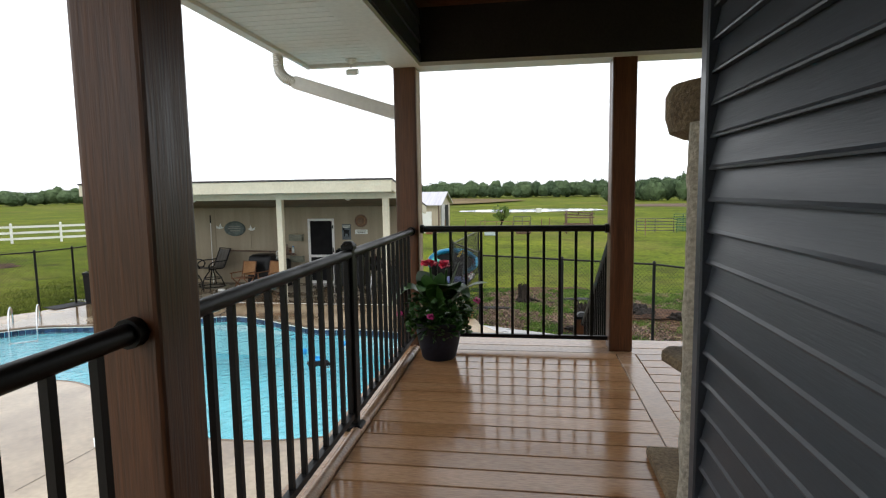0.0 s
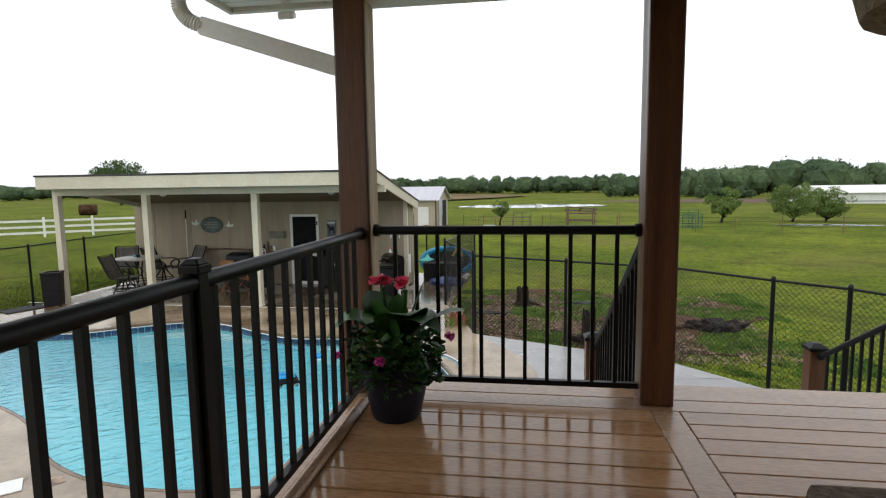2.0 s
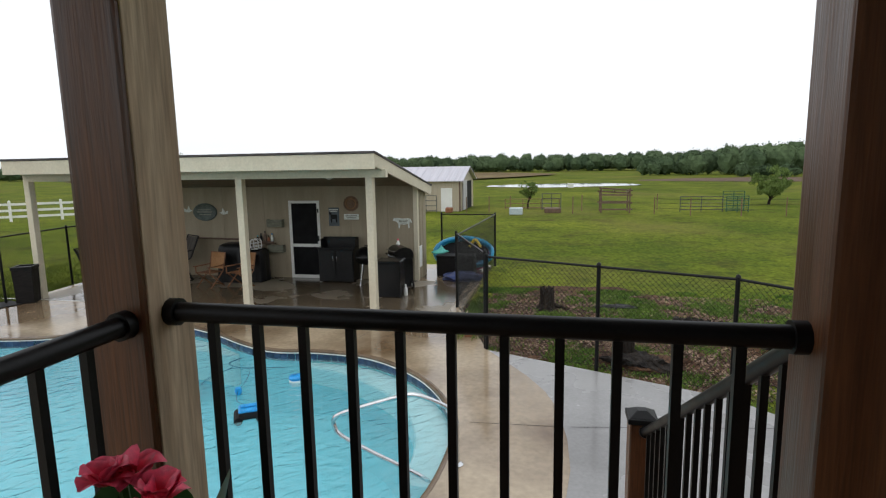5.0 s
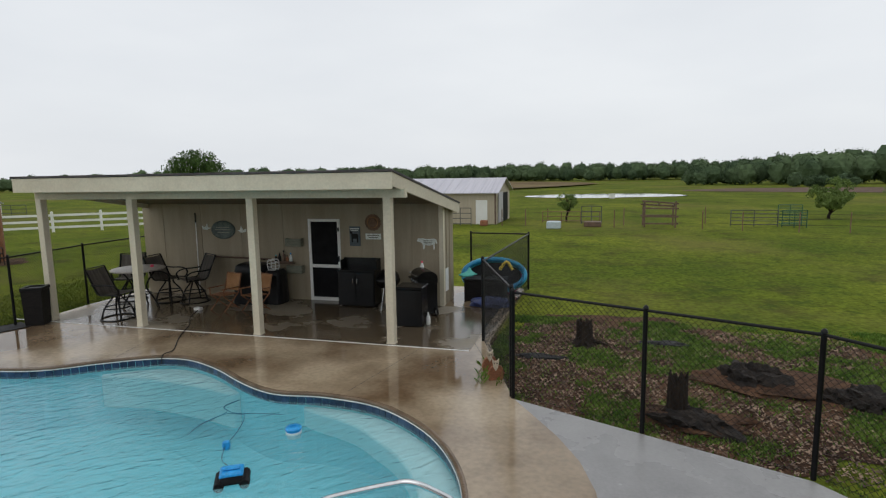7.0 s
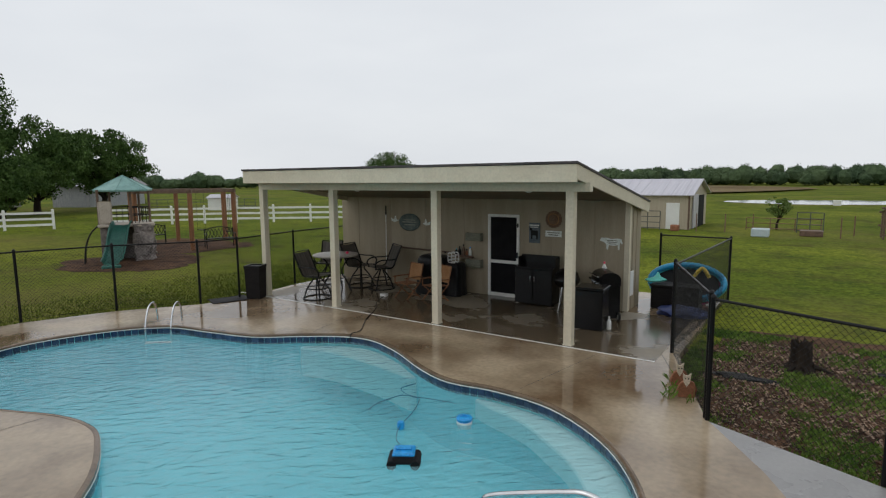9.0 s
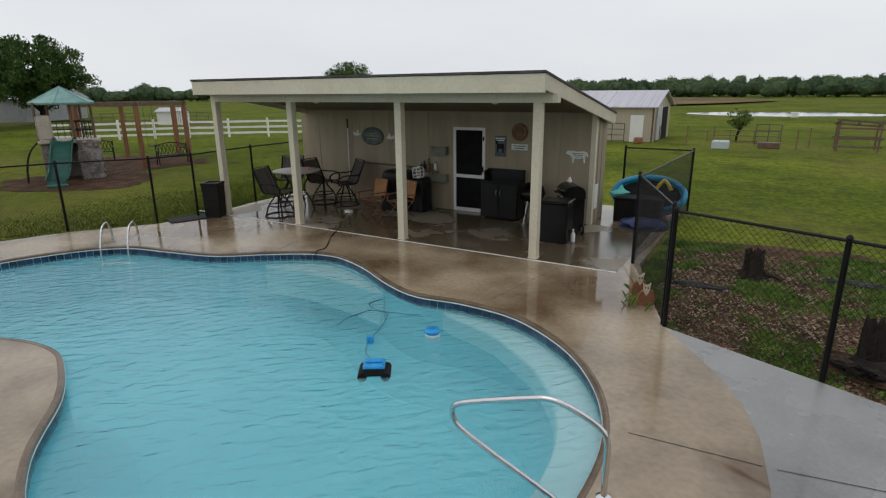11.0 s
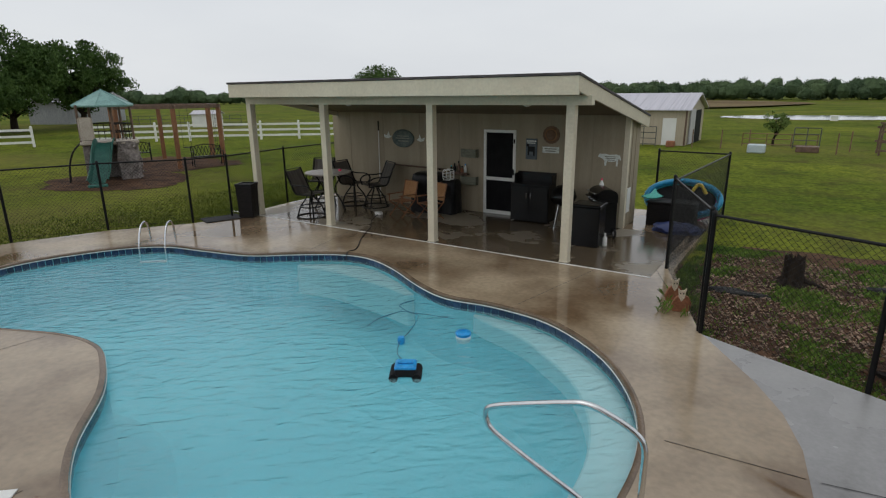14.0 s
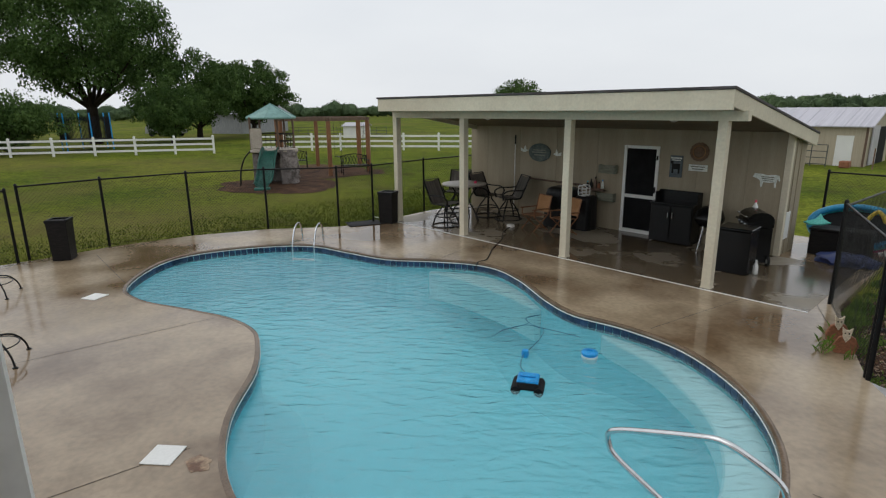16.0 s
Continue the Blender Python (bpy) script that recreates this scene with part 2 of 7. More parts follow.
def tubes(name, m, lines, r, parent=None, seg=8, at=None):
    """Round bars, each an object of its own."""
    for l in lines:
        bm = bmesh.new()
        tube(bm, l, r, seg)
        ob = made(name, bm, m, parent, smooth=True, at=at)
    return ob


def smooth_loop(pts, n):
    """A closed Catmull-Rom line through pts, n steps between two of them."""
    out = []
    k = len(pts)
    for i in range(k):
        p0, p1, p2, p3 = (Vector((*pts[(i + j - 1) % k], 0)) for j in range(4))
        for s in range(n):
            t = s / n
            out.append((0.5 * ((2 * p1) + (p2 - p0) * t + (2 * p0 - 5 * p1 + 4 * p2 - p3) * t * t + (3 * p1 - p0 - 3 * p2 + p3) * t ** 3)).to_2d())
    return out


def smooth_line(pts, n):
    pts = [Vector(p) for p in pts]
    out = []
    for i in range(len(pts) - 1):
        p0, p1, p2, p3 = pts[max(i - 1, 0)], pts[i], pts[i + 1], pts[min(i + 2, len(pts) - 1)]
        for s in range(n):
            t = s / n
            out.append(0.5 * ((2 * p1) + (p2 - p0) * t + (2 * p0 - 5 * p1 + 4 * p2 - p3) * t * t + (3 * p1 - p0 - 3 * p2 + p3) * t ** 3))
    return out + [pts[-1]]


def offset_loop(loop, d):
    """The loop moved outwards by d (loop runs clockwise or not; out is away from the inside)."""
    n = len(loop)
    area = sum(loop[i].x * loop[(i + 1) % n].y - loop[(i + 1) % n].x * loop[i].y for i in range(n))
    s = 1 if area > 0 else -1
    res = []
    for i in range(n):
        t = (loop[(i + 1) % n] - loop[i - 1]).normalized()
        res.append(loop[i] + Vector((t.y, -t.x)) * d * s)
    return res


# ---- pool outline, from the far left round by the right ----
POOL = smooth_loop([(-10.55, 6.68), (-11.72, 7.57), (-12.03, 8.5), (-11.6, 9.8), (-10.9, 10.56), (-9.9, 10.8), (-8.85, 11.05), (-8.1, 11.58),
                    (-7.4, 12.0), (-6.75, 12.1), (-5.95, 11.83), (-5.03, 11.32), (-4.35, 11.08), (-3.6, 11.14), (-2.7, 11.0), (-1.85, 10.45),
                    (-1.3, 9.75), (-1.0, 9.0), (-0.93, 8.2), (-1.05, 7.3), (-1.5, 6.45), (-2.3, 5.95), (-3.2, 5.72), (-4.2, 5.8),
                    (-5.1, 6.2), (-5.9, 6.84), (-6.56, 7.2), (-7.1, 7.38), (-7.8, 7.32), (-8.7, 6.97), (-9.6, 6.62)], 5)
RIM = offset_loop(POOL, 0.029)

# ---- ground ----
SLAB = [(-13.8, -9), (-13.75, 5.9), (-13.93, 7.24), (-13.78, 9.0), (-13.15, 10.63), (-12.15, 12.05), (-11.95, 13.0), (-12.2, 15.1), (-12.2, 19.0),
        (-1.75, 19.0), (-1.75, 14.1), (-1.3, 12.6), (-0.95, 11.62), (-0.68, 11.22), (-0.26, 10.59), (0.02, 10.05), (0.19, 9.5), (0.28, 8.8), (0.3, 8.2), (0.2, 7.2), (0.1, 4.0), (0.1, -9)]
WALK = [(-0.92, 11.58), (0.7, 10.9), (2.28, 10.22), (2.82, 9.64), (3.29, 9.11), (3.6, 8.8), (4.1, 8.0), (4.4, 6.5), (4.4, -9), (0.1, -9), (0.1, 4.0), (0.2, 7.2), (0.3, 8.2),
        (0.28, 8.8), (0.19, 9.5), (0.02, 10.05), (-0.26, 10.59), (-0.68, 11.22)]


def sheet_with_hole(name, outer, hole, z, m):
    """A flat sheet between two outlines."""
    bm = bmesh.new()
    es = []
    for loop in (outer, hole):
        vs = [bm.verts.new((p[0], p[1], z)) for p in loop]
        es += [bm.edges.new((vs[i], vs[(i + 1) % len(vs)])) for i in range(len(vs))]
    bmesh.ops.triangle_fill(bm, edges=es, use_beauty=True)
    for f in bm.faces:
        if f.normal.z < 0:
            f.normal_flip()
    me = bpy.data.meshes.new(name)
    bm.to_mesh(me); bm.free()
    me.materials.append(m)
    return new(name, me)


def ground_height(x, y):
    """Lawn level: flat round the pool, with low swells further out."""
    d = max(0.0, math.hypot(x + 4, y - 8) - 22)
    k = min(1.0, d / 40)
    return LAWN - 0.1 * k + k * 0.35 * noise.noise((x * 0.02, y * 0.02, 3.1)) + k * 0.9 * noise.noise((x * 0.006, y * 0.006, 8.0))


def build_ground():
    bm = bmesh.new()
    radii = [0, 6, 12, 18, 24, 30, 36, 43, 52, 64, 80, 100, 130, 170, 230, 320, 480, 800, 1500, 2800]
    hole = offset_loop([Vector(p) for p in SLAB], -0.25)
    rings = []
    for r in radii:
        rings.append([bm.verts.new((-4 + r * math.cos(a * math.pi / 48), 8 + r * math.sin(a * math.pi / 48),
                                    ground_height(-4 + r * math.cos(a * math.pi / 48), 8 + r * math.sin(a * math.pi / 48)))) for a in range(96)] if r else None)
    # inside 24 m the ground is a flat ring round the slab
    inner = [v for v in rings[4]]
    hv = [bm.verts.new((p[0], p[1], LAWN)) for p in hole]
    es = [bm.edges.new((hv[i], hv[(i + 1) % len(hv)])) for i in range(len(hv))]
    es += [bm.edges.new((inner[i], inner[(i + 1) % 96])) for i in range(96)]
    for k in (1, 2, 3):
        for v in rings[k]:
            bm.verts.remove(v)
    bmesh.ops.triangle_fill(bm, edges=es, use_beauty=True)
    for a, b in zip(rings[4:], rings[5:]):
        for k in range(96):
            bm.faces.new((a[k], a[(k + 1) % 96], b[(k + 1) % 96], b[k]))
    for f in bm.faces:
        f.smooth = True
    bmesh.ops.recalc_face_normals(bm, faces=bm.faces)
    if sum(f.normal.z for f in bm.faces) < 0:
        bmesh.ops.reverse_faces(bm, faces=bm.faces)
    me = bpy.data.meshes.new("ground")
    bm.to_mesh(me); bm.free()
    me.materials.append(M_grass)
    return tagged(new("ground", me), "wet green lawn and pasture reaching the horizon", "lawn", kind="structure")


ground = build_ground()
ground_tree = BVHTree.FromPolygons([tuple(v.co) for v in ground.data.vertices], [tuple(f.vertices) for f in ground.data.polygons])


def on_ground(x, y):
    """Level of the ground sheet itself."""
    hit = ground_tree.ray_cast(Vector((x, y, 50)), Vector((0, 0, -1)))[0]
    return hit.z if hit else ground_height(x, y)


def build_concrete():
    top = sheet_with_hole("pavement_pool", SLAB, RIM, C, M_conc)
    bm = bmesh.new()
    bm.from_mesh(top.data)
    rim = [e for e in bm.edges if len(e.link_faces) == 1]
    r = bmesh.ops.extrude_edge_only(bm, edges=rim)
    for g in r["geom"]:
        if isinstance(g, bmesh.types.BMVert):
            g.co.z -= 0.16
    bmesh.ops.recalc_face_normals(bm, faces=bm.faces)
    bm.to_mesh(top.data); bm.free()
    tagged(top, "wet tan stained concrete pool deck with puddles", "pool deck", kind="structure")
    bm = bmesh.new()
    slab(bm, WALK, C - 0.16, C - 0.004)
    tagged(made("pavement_walk", bm, M_conc2), "wet grey concrete walk curving round the pool deck", "walkway", kind="structure")


build_concrete()

# the pool house's own slab, half dry and half wet
bm = bmesh.new()
box(bm, -11.9, -2.0, 13.52, 16.64, C - 0.1, C + 0.004)
tagged(made("pavement_porch", bm, M_slab), "grey concrete slab with dark wet patches under the pool house roof", "slab", kind="structure")


# ---- pool ----
def water_material():
    m = bpy.data.materials.new("pool_water")
    m.use_nodes = True
    n, l = m.node_tree.nodes, m.node_tree.links
    n.clear()
    out = n.new("ShaderNodeOutputMaterial")
    clear = n.new("ShaderNodeBsdfTransparent"); clear.inputs["Color"].default_value = (0.85, 0.978, 0.993, 1)
    milk = n.new("ShaderNodeBsdfDiffuse"); milk.inputs["Color"].default_value = (0.40, 0.80, 0.86, 1)
    gloss = n.new("ShaderNodeBsdfGlossy"); gloss.inputs["Roughness"].default_value = 0.03
    co = n.new("ShaderNodeTexCoord")
    mp = n.new("ShaderNodeMapping"); mp.vector_type = "TEXTURE"; mp.inputs["Scale"].default_value = (1.0, 0.5, 1.0); mp.inputs["Rotation"].default_value = (0, 0, 0.75)
    l.new(co.outputs["Object"], mp.inputs["Vector"])
    n1 = n.new("ShaderNodeTexNoise"); n1.inputs["Scale"].default_value = 4.0; n1.inputs["Detail"].default_value = 3; n1.inputs["Distortion"].default_value = 0.6
    l.new(mp.outputs[0], n1.inputs["Vector"])
    bp = n.new("ShaderNodeBump"); bp.inputs["Strength"].default_value = 1.0; bp.inputs["Distance"].default_value = 0.036
    l.new(n1.outputs["Fac"], bp.inputs["Height"]); l.new(bp.outputs[0], gloss.inputs["Normal"])
    fr = n.new("ShaderNodeFresnel"); fr.inputs["IOR"].default_value = 1.5
    l.new(bp.outputs[0], fr.inputs["Normal"])
    a = n.new("ShaderNodeMixShader"); a.inputs["Fac"].default_value = 0.25
    l.new(clear.outputs[0], a.inputs[1]); l.new(milk.outputs[0], a.inputs[2])
    b = n.new("ShaderNodeMixShader")
    l.new(fr.outputs[0], b.inputs["Fac"]); l.new(a.outputs[0], b.inputs[1]); l.new(gloss.outputs[0], b.inputs[2])
    l.new(b.outputs[0], out.inputs["Surface"])
    return m


M_water = water_material()


def build_pool():
    pool = thing("swimming_pool", "kidney-shaped in-ground pool with turquoise water and navy tile band", "swimming pool", pose(0, 0, 0))
    n = len(POOL)
    bm = bmesh.new()
    rings = []
    for d, z in ((0.0, C - 0.05), (0.0, C - 1.1), (-0.55, C - 1.5)):
        lp = offset_loop(POOL, d) if d else POOL
        rings.append([bm.verts.new((p.x, p.y, z)) for p in lp])
    for a, b in zip(rings, rings[1:]):
        for i in range(n):
            bm.faces.new((a[i], b[i], b[(i + 1) % n], a[(i + 1) % n]))
    es = [bm.edges.get((rings[-1][i], rings[-1][(i + 1) % n])) for i in range(n)]
    bmesh.ops.triangle_fill(bm, edges=es, use_beauty=True)
    basin = made("basin", bm, M_plaster, pool)
    basin["label"] = "pale turquoise plaster basin"
    # coping: a rounded brown lip
    bm = bmesh.new()
    prof = [(0.030, C - 0.03), (0.030, C + 0.003), (0.022, C + 0.006), (0.0, C + 0.008), (-0.028, C - 0.004), (-0.032, C - 0.035), (0.0, C - 0.05)]
    rs = []
    for d, z in prof:
        rs.append([bm.verts.new((p.x, p.y, z)) for p in (offset_loop(POOL, d) if d else POOL)])
    for a, b in zip(rs, rs[1:]):
        for i in range(n):
            bm.faces.new((a[i], a[(i + 1) % n], b[(i + 1) % n], b[i]))
    made("coping", bm, M_coping, pool, smooth=True)["label"] = "dark brown concrete coping"
    # pale sealant line under the coping
    bm = bmesh.new()
    rs = [[bm.verts.new((p.x, p.y, z)) for p in offset_loop(POOL, d)] for d, z in ((-0.018, C - 0.052), (-0.036, C - 0.052), (-0.036, C - 0.038), (-0.018, C - 0.038))]
    for a, b in zip(rs, rs[1:]):
        for i in range(n):
            bm.faces.new((a[i], a[(i + 1) % n], b[(i + 1) % n], b[i]))
    made("sealant", bm, M_white, pool)
    # water
    bm = bmesh.new()
    vs = [bm.verts.new((p.x, p.y, WATER)) for p in POOL]
    es = [bm.edges.new((vs[i], vs[(i + 1) % n])) for i in range(n)]
    bmesh.ops.triangle_fill(bm, edges=es, use_beauty=True)
    w = made("water", bm, M_water, pool)
    if w.data.polygons[0].normal.z < 0:
        w.data.flip_normals()
    w["label"] = "rippled turquoise water"
    # one shallow entry step: a narrow crescent along the right-hand bank, and a bench at the far bay
    bm = bmesh.new()
    idx = [i for i, p in enumerate(POOL) if p.x > -4.0 and p.y > 7.9 and i > 40]
    outer = [POOL[i] for i in idx]
    inner = []
    for j in range(len(idx)):
        s = j / (len(idx) - 1)
        wide = 0.05 + 0.40 * min(1.0, s * 3.0) ** 0.6 * (1.0 - 0.25 * max(0.0, s - 0.8))
        inner.append(offset_loop(POOL, -wide)[idx[j]])
    slab(bm, [(p.x, p.y) for p in outer] + [(p.x, p.y) for p in reversed(inner)], C - 0.5, C - 0.21)
    made("step", bm, M_step, pool, bevel=0.02)["label"] = "pale curved entry step under water"
    bm = bmesh.new()
    idx = [i for i, p in enumerate(POOL) if -8.2 < p.x < -5.2 and p.y > 11.2]
    outer = [POOL[i] for i in idx]
    inner = [offset_loop(POOL, -0.5 * math.sin(math.pi * (j + 1) / (len(idx) + 1)) - 0.05)[i] for j, i in enumerate(idx)]
    slab(bm, [(p.x, p.y) for p in outer] + [(p.x, p.y) for p in reversed(inner)], C - 0.8, C - 0.24)
    made("bench", bm, M_step, pool, bevel=0.02)["label"] = "pale curved seat under water"
    return pool


pool = build_pool()

# ---- porch deck ----
PORCH_Y = -0.15     # the porch is laid out with its front railing at 4.45, then moved by this
before_porch = set(scene.objects)
DECK_L, DECK_R, DECK_Y0, DECK_Y1 = -1.0, 2.95, -3.6, 4.72
POST = 0.175


def post_box(name, x0, y0, z0, z1, w=POST, label="dark red-brown stained square timber post", cat="post", m=M_cedar):
    bm = bmesh.new()
    box(bm, 0, w, 0, w, 0, z1 - z0)
    ob = made(name, bm, m, bevel=0.012, seg=2, at=pose(x0, y0, z0))
    return tagged(ob, label, cat, "porch posts")


def build_deck():
    deck = new("deck_frame")
    tagged(deck, "raised porch deck of wet brown composite boards", "deck", kind="structure")
    boxes("rim", M_dark, [(DECK_L + 0.03, DECK_R - 0.03, DECK_Y1 - 0.07, DECK_Y1 - 0.03, -0.32, -0.03), (DECK_L + 0.03, DECK_L + 0.07, DECK_Y0, DECK_Y1 - 0.07, -0.32, -0.03),
                          (DECK_R - 0.07, DECK_R - 0.03, DECK_Y0, DECK_Y1 - 0.07, -0.32, -0.03), (DECK_L + 0.07, DECK_R - 0.07, DECK_Y0, DECK_Y1 - 0.07, -0.07, -0.04)], deck)
    bm = bmesh.new()
    for x in (-0.9, 0.72, 2.8):
        for y in (-2.0, 1.28, 4.45):
            box(bm, x - 0.07, x + 0.07, y - 0.07, y + 0.07, C - 0.1, -0.05)
    made("support_post", bm, M_cedar, deck)
    return deck


deck = build_deck()

# posts that carry the porch roof
for x0, y0 in ((-1.0, 4.365), (0.652, 4.365), (-0.995, 1.19), (-0.995, -2.1)):
    post = post_box("porch_post", x0, y0, 0.0, 2.22)
    if (x0, y0) == (-1.0, 4.365):
        # the weather side has lost its stain
        bm = bmesh.new()
        box(bm, POST - 0.004, POST + 0.004, 0.011, POST - 0.003, 0.01, 2.2)
        made("weathered_face", bm, M_bare, post, bevel=0.002)["label"] = "bare weathered tan timber face"


def build_beams():
    bm = bmesh.new()
    box(bm, -1.0, -0.79, -3.6, 4.36, 2.235, 2.66)
    box(bm, -1.0, 3.1, 4.36, 4.55, 2.235, 2.66)
    tagged(made("beam_porch", bm, M_dark, bevel=0.004), "dark painted porch roof beams", "beam", kind="structure")
    bm = bmesh.new()
    box(bm, -1.005, -0.785, -3.6, 4.35, 2.205, 2.235)
    box(bm, -1.005, 3.1, 4.35, 4.56, 2.205, 2.235)
    tagged(made("trim_beam", bm, M_white), "white vinyl wrap under the porch beams", "trim", kind="structure")
    # lap boards on the inner faces of the beams
    bm = bmesh.new()
    for k in range(3):
        z = 2.245 + k * 0.135
        vs = [bm.verts.new(p) for p in ((-0.79, -3.6, z + 0.13), (-0.79, 4.36, z + 0.13), (-0.774, 4.36, z), (-0.774, -3.6, z), (-0.79, -3.6, z), (-0.79, 4.36, z))]
        bm.faces.new((vs[0], vs[1], vs[2], vs[3])); bm.faces.new((vs[3], vs[2], vs[5], vs[4]))
    tagged(made("trim_lap", bm, M_siding), "charcoal lap cladding on the porch beam", "trim", kind="structure")
    # porch ceiling of brown boards
    bm = bmesh.new()
    y = -3.6
    while y < 4.3:
        box(bm, -0.79, 3.1, y, y + 0.13, 2.64, 2.665)
        y += 0.138
    tagged(made("ceiling", bm, M_cedar), "brown board porch ceiling", "ceiling", kind="structure")
    # soffit with its ribs, fascia, and roof above
    bm = bmesh.new()
    y = -3.6
    while y < 4.97:
        box(bm, -1.93, -1.004, y, min(y + 0.092, 5.02), 2.408, 2.42)
        box(bm, -1.93, -1.004, min(y + 0.092, 5.02), min(y + 0.1, 5.02), 2.414, 2.42)
        y += 0.1
    box(bm, -1.004, 3.1, 4.56, 5.02, 2.408, 2.42)
    tagged(made("ceiling_soffit", bm, M_white), "white ribbed vinyl soffit under the eaves", "soffit", kind="structure")
    bm = bmesh.new()
    box(bm, -1.97, -1.93, -3.6, 5.06, 2.38, 2.56)
    box(bm, -1.93, 3.1, 5.02, 5.06, 2.38, 2.56)
    tagged(made("trim_fascia", bm, M_white, bevel=0.004), "white aluminium fascia", "fascia", kind="structure")
    bm = bmesh.new()
    box(bm, -2.08, 3.6, -3.6, 5.09, 2.67, 2.73)
    tagged(made("roof_porch", bm, M_roofing), "dark porch roof deck", "roof", kind="structure")


build_beams()


def build_gutter():
    g = thing("rain_gutter", "white aluminium eaves gutter with corrugated elbow and downspout", "gutter", pose(-1.97, 0, 2.40))
    bm = bmesh.new()
    prof = [(0, 0.13), (0, 0.0), (-0.07, 0.0), (-0.10, 0.06), (-0.115, 0.12), (-0.125, 0.13), (-0.112, 0.122), (-0.09, 0.06), (-0.065, 0.008), (-0.008, 0.008), (-0.008, 0.13)]
    rings = [[bm.verts.new((x, y, z)) for x, z in prof] for y in (-3.6, 4.66)]
    for i in range(len(prof)):
        j = (i + 1) % len(prof)
        bm.faces.new((rings[0][i], rings[0][j], rings[1][j], rings[1][i]))
    bm.faces.new(rings[0]); bm.faces.new(list(reversed(rings[1])))
    made("trough", bm, M_white, g)
    # elbow: a pleated bend, then the slanting spout to the corner post
    path = smooth_line([(-0.05, 4.55, 0.02), (-0.05, 4.55, -0.06), (-0.045, 4.56, -0.13), (-0.0, 4.57, -0.19), (0.08, 4.59, -0.225)], 6)
    bm = bmesh.new()
    for i in range(len(path) - 1):
        for s, r in ((0, 0.046), (0.5, 0.040)):
            a = path[i].lerp(path[i + 1], s)
            b = path[i].lerp(path[i + 1], s + 0.5)
            tube(bm, [a, b], r, 10, 0.040 if s == 0 else 0.046)
    made("elbow", bm, M_white, g, smooth=True)
    bm = bmesh.new()
    a, b = Vector((0.07, 4.588, -0.222)), Vector((1.0, 4.57, -0.53))
    d = b - a
    m = Matrix.Translation(a) @ d.to_track_quat("X", "Z").to_matrix().to_4x4()
    box(bm, 0, d.length, -0.035, 0.035, -0.05, 0.05, m)
    box(bm, 0.0, d.length, -0.012, 0.012, -0.054, 0.054, m)
    box(bm, 0.985, 1.065, 4.544, 4.592, C - 2.40 + 0.02, -0.52)
    made("downspout", bm, M_white, g, bevel=0.004)
    return g


build_gutter()


def build_flood():
    f = thing("flood_light", "small white flood light fixed under the soffit", "light", pose(-1.49, 4.86, 2.405))
    bm = bmesh.new()
    lathe(bm, [(0.05, 0.0), (0.05, -0.012), (0.03, -0.03), (0.012, -0.04)], 14)
    made("base", bm, M_white, f, smooth=True)
    bm = bmesh.new()
    tube(bm, [(0, 0, -0.03), (0, 0.0, -0.075)], 0.012, 8)
    box(bm, -0.05, 0.05, -0.03, 0.04, -0.115, -0.07, pose(0, 0, -0.015, 20, 0, 0))
    made("head", bm, M_white, f, bevel=0.008)


build_flood()


